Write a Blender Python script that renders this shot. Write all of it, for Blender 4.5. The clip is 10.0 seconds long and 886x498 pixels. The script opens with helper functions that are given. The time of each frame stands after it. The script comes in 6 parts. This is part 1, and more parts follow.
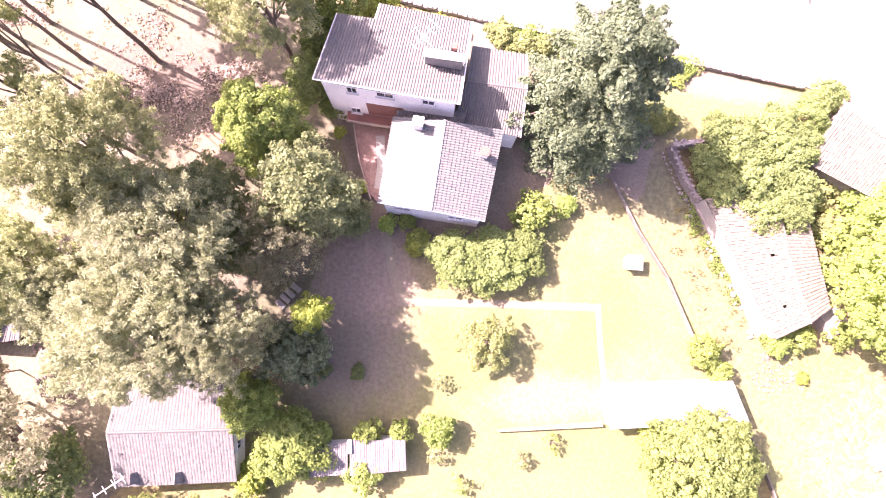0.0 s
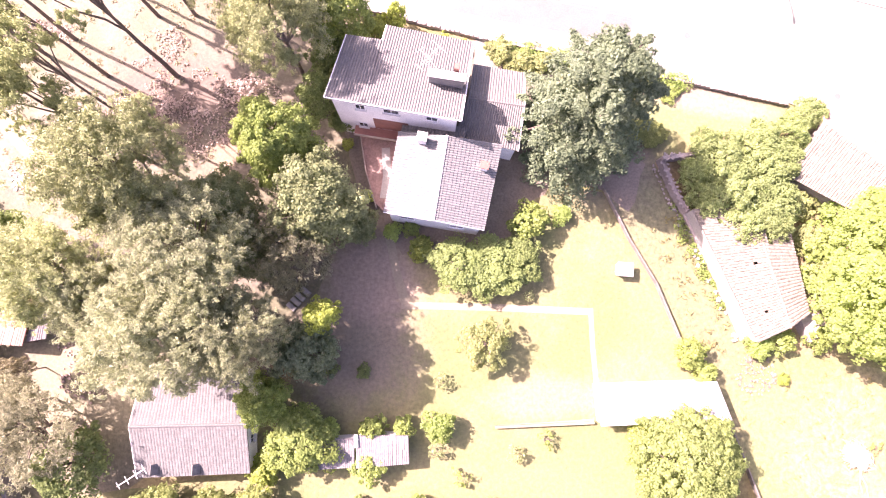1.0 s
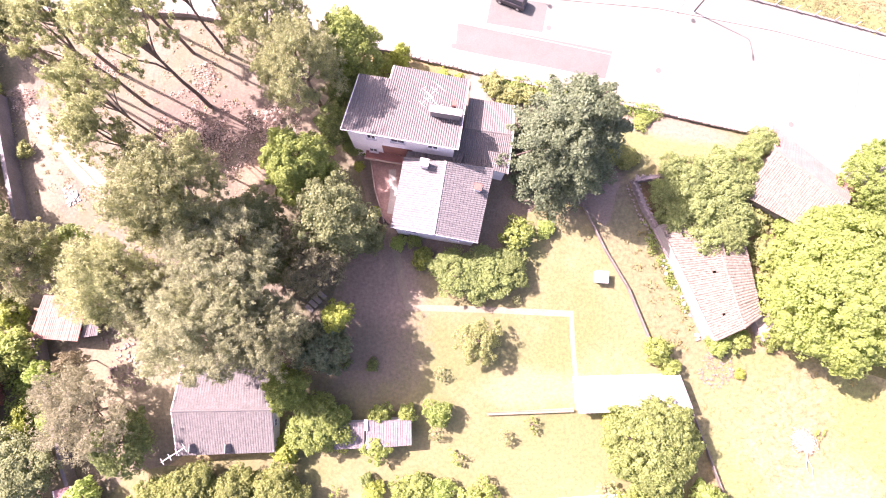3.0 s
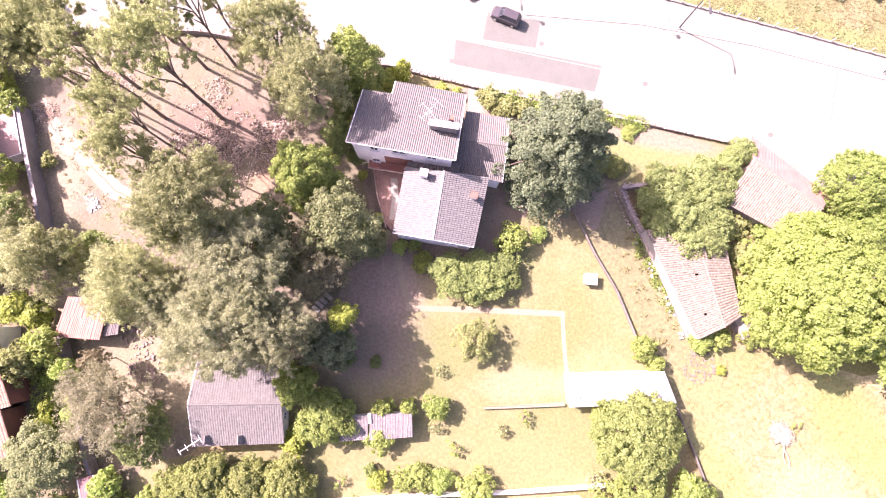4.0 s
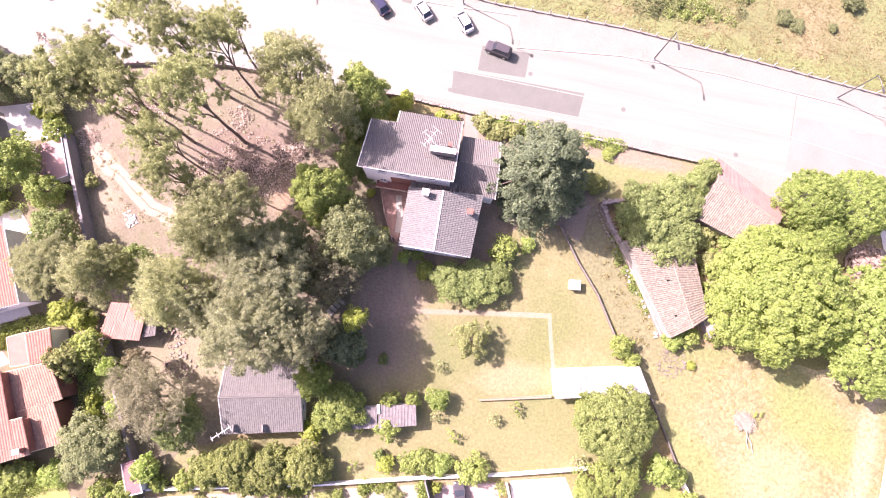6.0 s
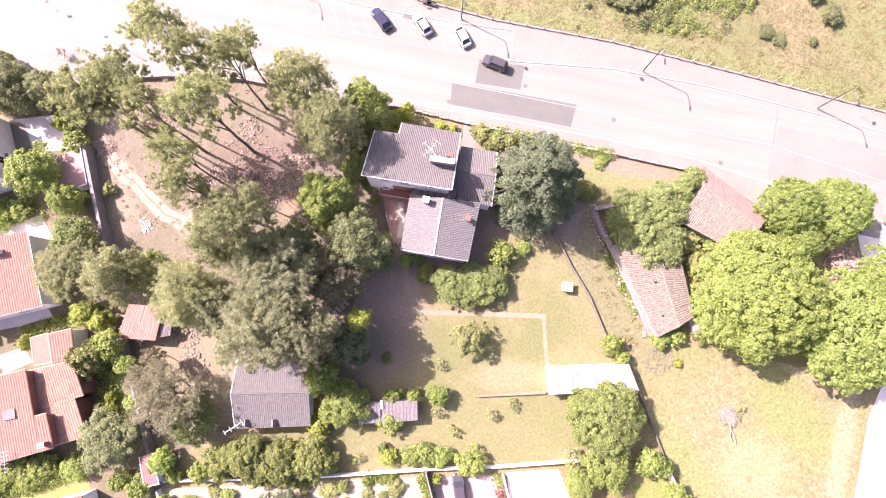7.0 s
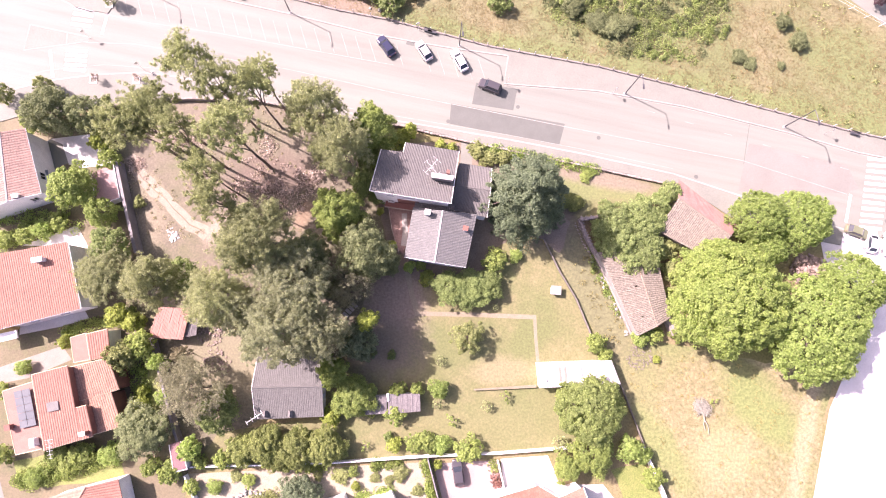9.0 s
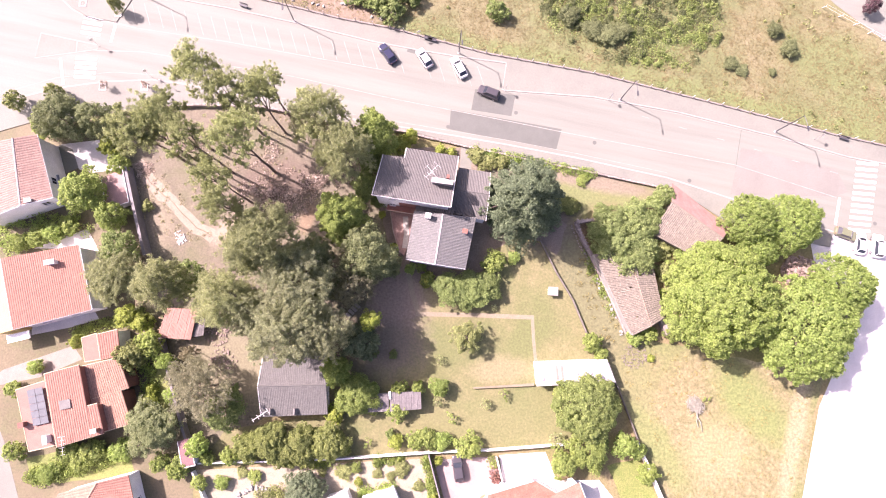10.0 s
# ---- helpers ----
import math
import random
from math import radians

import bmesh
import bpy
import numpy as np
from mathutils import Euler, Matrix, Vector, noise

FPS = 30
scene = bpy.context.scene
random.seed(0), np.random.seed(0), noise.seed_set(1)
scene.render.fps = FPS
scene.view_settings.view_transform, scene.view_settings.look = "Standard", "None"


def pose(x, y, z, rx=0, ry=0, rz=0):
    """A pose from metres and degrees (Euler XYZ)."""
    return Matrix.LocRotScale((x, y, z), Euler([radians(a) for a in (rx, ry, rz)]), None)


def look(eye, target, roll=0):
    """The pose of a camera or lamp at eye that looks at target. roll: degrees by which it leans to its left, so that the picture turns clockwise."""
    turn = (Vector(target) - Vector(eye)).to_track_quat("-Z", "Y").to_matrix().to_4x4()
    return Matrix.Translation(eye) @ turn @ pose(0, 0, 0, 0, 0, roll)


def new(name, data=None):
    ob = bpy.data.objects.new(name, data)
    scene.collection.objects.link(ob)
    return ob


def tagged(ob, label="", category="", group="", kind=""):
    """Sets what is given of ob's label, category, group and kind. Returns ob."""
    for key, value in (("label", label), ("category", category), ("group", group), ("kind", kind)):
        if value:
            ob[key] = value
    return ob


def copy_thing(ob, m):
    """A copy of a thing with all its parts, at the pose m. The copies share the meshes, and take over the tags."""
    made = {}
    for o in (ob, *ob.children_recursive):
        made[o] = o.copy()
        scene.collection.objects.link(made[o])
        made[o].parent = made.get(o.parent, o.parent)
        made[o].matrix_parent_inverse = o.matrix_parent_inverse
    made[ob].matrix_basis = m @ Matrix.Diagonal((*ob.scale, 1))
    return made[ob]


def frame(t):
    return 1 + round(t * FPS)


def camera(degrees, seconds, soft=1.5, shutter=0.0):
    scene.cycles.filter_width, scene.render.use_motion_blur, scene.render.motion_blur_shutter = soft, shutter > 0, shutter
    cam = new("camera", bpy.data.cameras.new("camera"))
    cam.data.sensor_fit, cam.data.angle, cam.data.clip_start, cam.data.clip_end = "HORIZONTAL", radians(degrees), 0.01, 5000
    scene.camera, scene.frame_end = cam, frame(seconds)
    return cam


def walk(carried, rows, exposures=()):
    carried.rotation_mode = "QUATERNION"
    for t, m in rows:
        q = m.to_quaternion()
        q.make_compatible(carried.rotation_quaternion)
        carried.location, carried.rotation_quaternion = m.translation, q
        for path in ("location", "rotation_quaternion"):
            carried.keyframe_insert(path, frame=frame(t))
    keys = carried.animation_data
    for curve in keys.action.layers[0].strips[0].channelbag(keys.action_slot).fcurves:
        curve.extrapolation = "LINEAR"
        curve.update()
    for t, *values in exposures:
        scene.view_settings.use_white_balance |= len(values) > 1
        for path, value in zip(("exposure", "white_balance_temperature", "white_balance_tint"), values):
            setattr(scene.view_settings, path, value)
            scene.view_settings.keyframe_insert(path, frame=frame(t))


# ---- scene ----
# camera and its climb
cam = camera(80.3, 10.0, soft=1.1)
METRES, EYE, TILT, LEAN, TURN = 38.7, 53.0, -83.2, -1.5, 0.0
ROWS = [
    (0.0, 0.0, 0.0, 0.0, 0.0, 0.0, -0.0),
    (0.5, -0.0009, -0.0325, 0.006, 0.03, -0.02, -0.11),
    (1.0, -0.0034, -0.0806, 0.0178, 0.05, 0.0, -0.31),
    (1.5, -0.0048, -0.1331, 0.0275, 0.06, 0.05, -0.41),
    (2.0, -0.0044, -0.1844, 0.0335, 0.09, 0.08, -0.48),
    (2.5, -0.0006, -0.2361, 0.0363, 0.15, 0.18, -0.53),
    (4.0, 0.0114, -0.392, 0.0518, 0.3, 0.29, -0.48),
    (4.5, 0.0141, -0.4446, 0.0566, 0.33, 0.37, -0.41),
    (5.0, 0.0142, -0.4987, 0.064, 0.37, 0.43, -0.37),
    (5.5, 0.0142, -0.5534, 0.0719, 0.37, 0.47, -0.32),
    (7.0, 0.018, -0.7161, 0.0929, 0.37, 0.54, -0.12),
    (7.5, 0.0193, -0.7691, 0.0989, 0.37, 0.57, -0.08),
    (8.0, 0.0193, -0.8225, 0.1054, 0.37, 0.6, -0.05),
    (8.5, 0.0194, -0.875, 0.1132, 0.38, 0.6, -0.03),
    (9.0, 0.0192, -0.9253, 0.1185, 0.37, 0.63, -0.02),
    (9.5, 0.0186, -0.9649, 0.1229, 0.37, 0.67, -0.0),
    (10.0, 0.0185, -0.9904, 0.1257, 0.36, 0.68, 0.04),
]
walk(cam, [(t, pose(0, 0, EYE, TILT, LEAN, TURN) @ pose(METRES * x, METRES * y, METRES * z, 90 + pitch, roll, yaw)) for t, x, y, z, yaw, pitch, roll in ROWS],
     exposures=[(0.0, 2.62, 6700, 52), (1.0, 2.50, 6700, 51), (2.5, 2.32, 6650, 52), (4.5, 2.09, 6600, 51), (7.0, 1.84, 6500, 46), (10.0, 1.67, 6500, 43)])

# world and sun
SUN_FROM = Vector((-0.91, 0.46, 0.98)).normalized()
world = bpy.data.worlds.new("sky")
scene.world = world
world.use_nodes = True
wn = world.node_tree
sky = wn.nodes.new("ShaderNodeTexSky")
sky.sky_type, sky.sun_disc = "NISHITA", False
sky.sun_elevation = math.asin(SUN_FROM.z)
sky.sun_rotation = math.atan2(SUN_FROM.x, SUN_FROM.y)
sky.dust_density = 4.5
wn.links.new(sky.outputs[0], wn.nodes["Background"].inputs[0])
wn.nodes["Background"].inputs[1].default_value = 0.107
sun = new("sun", bpy.data.lights.new("sun", "SUN"))
sun.data.energy, sun.data.angle, sun.data.color = 5.0, radians(0.5), (1.0, 0.95, 0.87)
sun.matrix_world = look((0, 0, 80), Vector((0, 0, 80)) - SUN_FROM)


# materials
def mat(name, c1, c2, rough=0.85, scale=0.5, fine=8.0, bump=0.2, metal=0.0, island=0.0, obj=0.0, glow=0.0, spread=0.15, c3=None, big=0.05, bigrange=(0.45, 0.6), contrast=0.22, swirl=0.0, streak=None):
    """Two-colour surface with coarse and fine variation, optional third colour in large patches."""
    m = bpy.data.materials.new(name)
    m.use_nodes = True
    t = m.node_tree
    n, l = t.nodes, t.links
    b = n["Principled BSDF"]
    b.inputs["Roughness"].default_value = rough
    b.inputs["Metallic"].default_value = metal
    tc = n.new("ShaderNodeTexCoord")
    no = n.new("ShaderNodeTexNoise")
    no.inputs["Scale"].default_value, no.inputs["Detail"].default_value = scale, 9.0
    no.inputs["Roughness"].default_value = 0.62
    no.inputs["Distortion"].default_value = swirl
    if streak is None:
        l.new(tc.outputs["Object"], no.inputs["Vector"])
    else:
        # long stains along one direction
        mp = n.new("ShaderNodeMapping")
        mp.inputs["Rotation"].default_value = (0, 0, radians(-streak))
        mp2 = n.new("ShaderNodeMapping")
        mp2.inputs["Scale"].default_value = (0.06, 1.0, 1.0)
        l.new(tc.outputs["Object"], mp.inputs["Vector"])
        l.new(mp.outputs[0], mp2.inputs["Vector"])
        l.new(mp2.outputs[0], no.inputs["Vector"])
    ra = n.new("ShaderNodeMapRange")
    ra.inputs[1].default_value, ra.inputs[2].default_value = 0.5 - spread, 0.5 + spread
    l.new(no.outputs[0], ra.inputs[0])
    mx = n.new("ShaderNodeMix")
    mx.data_type = "RGBA"
    mx.inputs[6].default_value, mx.inputs[7].default_value = (*c1, 1), (*c2, 1)
    l.new(ra.outputs[0], mx.inputs[0])
    col = mx.outputs[2]
    if c3:
        nb = n.new("ShaderNodeTexNoise")
        nb.inputs["Scale"].default_value, nb.inputs["Detail"].default_value = big, 7.0
        nb.inputs["Roughness"].default_value = 0.62
        l.new(tc.outputs["Object"], nb.inputs["Vector"])
        rb = n.new("ShaderNodeMapRange")
        rb.inputs[1].default_value, rb.inputs[2].default_value = bigrange
        l.new(nb.outputs[0], rb.inputs[0])
        m3 = n.new("ShaderNodeMix")
        m3.data_type = "RGBA"
        m3.inputs[7].default_value = (*c3, 1)
        l.new(rb.outputs[0], m3.inputs[0])
        l.new(col, m3.inputs[6])
        col = m3.outputs[2]
    nf = n.new("ShaderNodeTexNoise")
    nf.inputs["Scale"].default_value, nf.inputs["Detail"].default_value = fine, 5.0
    nf.inputs["Roughness"].default_value = 0.65
    l.new(tc.outputs["Object"], nf.inputs["Vector"])
    hs = n.new("ShaderNodeHueSaturation")
    l.new(col, hs.inputs["Color"])
    val = n.new("ShaderNodeMapRange")
    val.inputs[1].default_value, val.inputs[2].default_value = 0.3, 0.7
    val.inputs[3].default_value, val.inputs[4].default_value = 1 - contrast, 1 + contrast
    l.new(nf.outputs[0], val.inputs[0])
    v = val.outputs[0]
    for kind, amount in (("i", island), ("o", obj)):
        if amount:
            src = n.new("ShaderNodeNewGeometry").outputs["Random Per Island"] if kind == "i" else n.new("ShaderNodeObjectInfo").outputs["Random"]
            r = n.new("ShaderNodeMapRange")
            r.inputs[3].default_value, r.inputs[4].default_value = 1 - amount, 1 + amount
            l.new(src, r.inputs[0])
            mu = n.new("ShaderNodeMath")
            mu.operation = "MULTIPLY"
            l.new(v, mu.inputs[0])
            l.new(r.outputs[0], mu.inputs[1])
            v = mu.outputs[0]
    l.new(v, hs.inputs["Value"])
    l.new(hs.outputs[0], b.inputs["Base Color"])
    if bump:
        bu = n.new("ShaderNodeBump")
        bu.inputs["Strength"].default_value, bu.inputs["Distance"].default_value = bump, 0.05
        l.new(nf.outputs[0], bu.inputs["Height"])
        l.new(bu.outputs[0], b.inputs["Normal"])
    if glow:
        b.inputs["Specular IOR Level"].default_value = 0.2
        # light that passes through leaves
        tr = n.new("ShaderNodeBsdfTranslucent")
        l.new(hs.outputs[0], tr.inputs[0])
        ms = n.new("ShaderNodeMixShader")
        ms.inputs[0].default_value = glow
        l.new(b.outputs[0], ms.inputs[1])
        l.new(tr.outputs[0], ms.inputs[2])
        l.new(ms.outputs[0], n["Material Output"].inputs[0])
    return m


def zone(m, at, size, turn, colour, amount=1.0, ragged=0.5, grain=0.35):
    """A patch of another colour in a ground material, with a ragged soft rim."""
    t = m.node_tree
    n, l = t.nodes, t.links
    hs = [k for k in n if k.bl_idname == "ShaderNodeHueSaturation"][0]
    before = hs.inputs["Color"].links[0].from_socket
    tc = n.new("ShaderNodeTexCoord")
    mp = n.new("ShaderNodeMapping")
    mp.vector_type = "TEXTURE"
    mp.inputs["Location"].default_value = (at[0], at[1], 0)
    mp.inputs["Rotation"].default_value = (0, 0, radians(turn))
    mp.inputs["Scale"].default_value = (size[0], size[1], 1000)
    l.new(tc.outputs["Object"], mp.inputs["Vector"])
    ln = n.new("ShaderNodeVectorMath")
    ln.operation = "LENGTH"
    l.new(mp.outputs[0], ln.inputs[0])
    no = n.new("ShaderNodeTexNoise")
    no.inputs["Scale"].default_value, no.inputs["Detail"].default_value, no.inputs["Roughness"].default_value = grain, 6.0, 0.65
    no.inputs["Distortion"].default_value = 1.5
    l.new(tc.outputs["Object"], no.inputs["Vector"])
    ma = n.new("ShaderNodeMath")
    ma.operation = "MULTIPLY_ADD"
    ma.inputs[1].default_value = ragged * 2
    l.new(no.outputs[0], ma.inputs[0])
    l.new(ln.outputs["Value"], ma.inputs[2])
    mr = n.new("ShaderNodeMapRange")
    mr.inputs[1].default_value, mr.inputs[2].default_value = 1.25 + ragged, 0.6 + ragged
    mr.inputs[3].default_value, mr.inputs[4].default_value = 0.0, amount
    l.new(ma.outputs[0], mr.inputs[0])
    mx = n.new("ShaderNodeMix")
    mx.data_type = "RGBA"
    l.new(mr.outputs[0], mx.inputs[0])
    l.new(before, mx.inputs[6])
    mx.inputs[7].default_value = (*colour, 1)
    l.new(mx.outputs[2], hs.inputs["Color"])


def leafmat(name, c1, c2, glow=0.45):
    return mat(name, [1.12 * c for c in c1], [1.12 * c for c in c2], rough=0.55, scale=0.6, fine=3.0, bump=0, island=0.25, obj=0.12, glow=min(0.7, glow + 0.05))


M_EARTH = mat("dry_earth", (0.213, 0.160, 0.089), (0.158, 0.135, 0.059), scale=0.15, fine=3, bump=0.6, c3=(0.126, 0.123, 0.041), big=0.06, contrast=0.35)
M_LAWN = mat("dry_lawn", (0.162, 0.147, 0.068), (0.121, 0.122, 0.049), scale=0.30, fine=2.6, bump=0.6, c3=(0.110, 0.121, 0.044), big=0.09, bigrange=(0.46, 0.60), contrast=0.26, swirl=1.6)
M_GREENLAWN = mat("green_lawn", (0.112, 0.145, 0.033), (0.167, 0.178, 0.053), scale=0.5, fine=4, bump=0.5, contrast=0.3)
M_SOIL = mat("pine_needle_soil", (0.148, 0.125, 0.083), (0.102, 0.088, 0.058), scale=0.9, fine=3, bump=0.9, c3=(0.102, 0.098, 0.052), big=0.15, contrast=0.32)
M_FIELD = mat("dry_field_grass", (0.164, 0.145, 0.074), (0.126, 0.121, 0.054), scale=0.5, fine=2.6, bump=1.0, c3=(0.108, 0.118, 0.045), big=0.07, contrast=0.3, swirl=1.5)
M_ROAD = mat("pale_asphalt", (0.182, 0.185, 0.153), (0.138, 0.142, 0.118), scale=0.5, fine=6, bump=0.1, contrast=0.07, spread=0.2, streak=-12)
M_PATCH = mat("asphalt_patch", (0.103, 0.108, 0.094), (0.090, 0.095, 0.082), scale=0.3, fine=6, bump=0.1, contrast=0.1)
M_WALK = mat("concrete_pavement", (0.166, 0.168, 0.138), (0.142, 0.144, 0.119), scale=0.2, fine=5, bump=0.1, contrast=0.12)
M_CONC = mat("pale_concrete", (0.527, 0.510, 0.484), (0.442, 0.425, 0.399), scale=0.3, fine=10, bump=0.1)
M_PATH = mat("path_gravel", (0.215, 0.190, 0.156), (0.182, 0.160, 0.131), scale=0.8, fine=12, bump=0.3)
M_LINE = mat("road_paint", (0.663, 0.654, 0.637), (0.527, 0.518, 0.510), scale=1.5, fine=12, bump=0.05)
M_WHITE = mat("white_render", (0.78, 0.76, 0.74), (0.66, 0.64, 0.62), scale=0.4, fine=9, bump=0.08)
M_CREAM = mat("yellow_render", (0.46, 0.36, 0.15), (0.42, 0.33, 0.14), scale=0.4, fine=9, bump=0.08)
M_GREYROOF = mat("weathered_roof_tile", (0.135, 0.129, 0.118), (0.092, 0.087, 0.080), scale=2.6, fine=7, bump=0.4, contrast=0.28, spread=0.22)
M_REDROOF = mat("terracotta_tile", (0.268, 0.138, 0.098), (0.205, 0.101, 0.074), scale=1.4, fine=5, bump=0.3, contrast=0.18, spread=0.2)
M_OLDROOF = mat("old_pinkish_tile", (0.192, 0.168, 0.129), (0.118, 0.101, 0.078), scale=3.4, fine=3.2, bump=0.6, contrast=0.42, spread=0.2)
M_REDFLAT = mat("red_painted_render", (0.22, 0.095, 0.07), (0.17, 0.075, 0.06), scale=0.8, fine=8, bump=0.1)
M_RIDGE = mat("mortar", (0.450, 0.420, 0.398), (0.360, 0.330, 0.315), scale=1.5, fine=9, bump=0.3)
M_STONE = mat("granite", (0.285, 0.247, 0.217), (0.203, 0.173, 0.150), scale=1.2, fine=9, bump=0.5, obj=0.2)
M_BARK = mat("bark", (0.170, 0.130, 0.105), (0.110, 0.082, 0.066), scale=2, fine=10, bump=0.6)
M_GLASS = mat("window_glass", (0.03, 0.035, 0.045), (0.02, 0.025, 0.03), rough=0.1, bump=0)
M_DARK = mat("dark_metal", (0.06, 0.06, 0.065), (0.04, 0.04, 0.045), rough=0.5, fine=20, bump=0.05)
M_ALU = mat("aluminium", (0.7, 0.7, 0.7), (0.6, 0.6, 0.6), rough=0.35, metal=0.9, bump=0)
M_WOOD = mat("split_wood", (0.306, 0.228, 0.142), (0.204, 0.142, 0.085), scale=3, fine=14, bump=0.4, island=0.3)
L_PINE = leafmat("pine_needles", (0.350, 0.388, 0.178), (0.258, 0.292, 0.138), 0.6)
L_PALEPINE = leafmat("pale_pine_needles", (0.388, 0.420, 0.216), (0.294, 0.322, 0.168), 0.65)
L_GREYPINE = leafmat("greyish_needles", (0.366, 0.392, 0.232), (0.280, 0.302, 0.182), 0.66)
L_CEDAR = leafmat("bluish_needles", (0.170, 0.218, 0.122), (0.122, 0.162, 0.092), 0.45)
L_DEEP = leafmat("deep_green_leaves", (0.232, 0.268, 0.124), (0.166, 0.198, 0.094), 0.5)
L_DRYPINE = leafmat("brownish_needles", (0.325, 0.330, 0.205), (0.245, 0.245, 0.155), 0.6)
L_DARK = leafmat("dark_leaves", (0.205, 0.262, 0.086), (0.146, 0.196, 0.066))
L_MID = leafmat("mid_green_leaves", (0.252, 0.314, 0.084), (0.186, 0.248, 0.070))
L_FRESH = leafmat("fresh_green_leaves", (0.362, 0.458, 0.146), (0.282, 0.376, 0.118), 0.66)
L_BRIGHT = leafmat("bright_leaves", (0.340, 0.420, 0.130), (0.272, 0.352, 0.108), 0.66)
L_HEDGE = leafmat("glossy_hedge_leaves", (0.290, 0.330, 0.112), (0.200, 0.240, 0.082), 0.55)
L_IVY = leafmat("ivy_leaves", (0.296, 0.366, 0.140), (0.228, 0.292, 0.112), 0.55)
L_WALNUT = leafmat("walnut_leaves", (0.302, 0.366, 0.126), (0.232, 0.294, 0.104), 0.58)
L_YELLOW = leafmat("yellow_green_leaves", (0.312, 0.366, 0.082), (0.236, 0.288, 0.068), 0.55)
L_DRY = leafmat("dry_brown_leaves", (0.30, 0.28, 0.165), (0.215, 0.195, 0.115))
L_PINK = leafmat("pale_pinkish_leaves", (0.500, 0.425, 0.350), (0.330, 0.262, 0.210))
L_GRASS = mat("dry_grass_blades", (0.215, 0.172, 0.084), (0.170, 0.148, 0.066), rough=0.7, scale=0.15, fine=2, bump=0, island=0.25, glow=0.4)
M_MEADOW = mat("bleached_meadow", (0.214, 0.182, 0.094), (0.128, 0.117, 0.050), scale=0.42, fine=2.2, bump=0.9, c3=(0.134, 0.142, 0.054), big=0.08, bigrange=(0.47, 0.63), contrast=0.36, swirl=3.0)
M_PINKROOF = mat("faded_pink_screed", (0.312, 0.207, 0.183), (0.257, 0.164, 0.148), scale=0.6, fine=6, bump=0.1)
L_GREENGRASS = mat("greenish_grass_blades", (0.291, 0.245, 0.097), (0.224, 0.200, 0.078), rough=0.7, scale=0.3, fine=2, bump=0, island=0.15, glow=0.4)
M_TERRACE = mat("brown_terrace_tile", (0.23, 0.15, 0.125), (0.17, 0.11, 0.095), scale=0.8, fine=5, bump=0.1, contrast=0.3)
M_FENCE = mat("weathered_grey_boards", (0.28, 0.24, 0.20), (0.20, 0.17, 0.145), scale=1.0, fine=8, bump=0.3)
M_PALEROOF = mat("pale_weathered_tile", (0.110, 0.108, 0.098), (0.076, 0.074, 0.067), scale=1.8, fine=6, bump=0.4, contrast=0.30, spread=0.22)
M_SAND = mat("sandy_gravel", (0.270, 0.240, 0.172), (0.215, 0.190, 0.134), scale=0.8, fine=5, bump=0.3, contrast=0.22)
M_RUSTROOF = mat("faded_red_tile", (0.285, 0.168, 0.115), (0.215, 0.122, 0.085), scale=1.0, fine=4, bump=0.3, contrast=0.35)
M_LEANTO = mat("dull_red_roofing", (0.20, 0.11, 0.105), (0.15, 0.085, 0.085), scale=0.8, fine=6, bump=0.2)
M_BARNRED = mat("painted_red_sheet", (0.240, 0.148, 0.122), (0.196, 0.116, 0.096), scale=0.8, fine=6, bump=0.2, contrast=0.2)
M_DARKFENCE = mat("weathered_wall_stone", (0.165, 0.148, 0.124), (0.110, 0.098, 0.082), scale=1.0, fine=8, bump=0.3)
L_BRAMBLE = leafmat("grey_green_bramble", (0.178, 0.205, 0.092), (0.126, 0.150, 0.070))
L_PURPLE = leafmat("purple_leaves", (0.150, 0.092, 0.098), (0.100, 0.062, 0.070))
L_GREYLEAF = leafmat("grey_green_leaves", (0.215, 0.268, 0.150), (0.155, 0.200, 0.114), 0.5)
L_FLOWER = leafmat("dull_red_flowers", (0.30, 0.15, 0.13), (0.20, 0.12, 0.08))
L_FRUIT = leafmat("greyish_fruit_leaves", (0.276, 0.307, 0.117), (0.207, 0.237, 0.091))

M_GARDENPATH = mat("worn_garden_path", (0.208, 0.176, 0.120), (0.172, 0.150, 0.098), scale=0.9, fine=4, bump=0.3, contrast=0.14)
M_DEADWOOD = mat("bleached_wood", (0.315, 0.305, 0.245), (0.215, 0.206, 0.162), scale=2, fine=9, bump=0.3)
M_WORN = mat("worn_road_paint", (0.255, 0.252, 0.218), (0.188, 0.186, 0.156), scale=0.9, fine=9, bump=0.05)
M_KERB = mat("grey_kerb_stone", (0.28, 0.268, 0.238), (0.22, 0.21, 0.188), scale=0.8, fine=8, bump=0.1)
M_PINKTILE = mat("faded_pink_tile", (0.250, 0.165, 0.130), (0.198, 0.128, 0.102), scale=1.2, fine=4, bump=0.3, contrast=0.2)
# Stack grey set darker to stand in for its shaded side.
M_STACK = mat("shade_grey_chimney_render", (0.24, 0.22, 0.20), (0.17, 0.155, 0.145), scale=0.8, fine=6, bump=0.15)
M_WINGROOF = mat("pale_lichen_tile", (0.160, 0.160, 0.149), (0.112, 0.111, 0.105), scale=3.0, fine=6, bump=0.4, contrast=0.34, spread=0.2)
M_SHEETROOF = mat("weathered_white_sheet", (0.345, 0.335, 0.335), (0.290, 0.280, 0.285), scale=0.8, fine=6, bump=0.1, contrast=0.1)
M_SCREED = mat("pink_screed", (0.272, 0.148, 0.112), (0.225, 0.120, 0.092), scale=0.7, fine=7, bump=0.1, contrast=0.15)
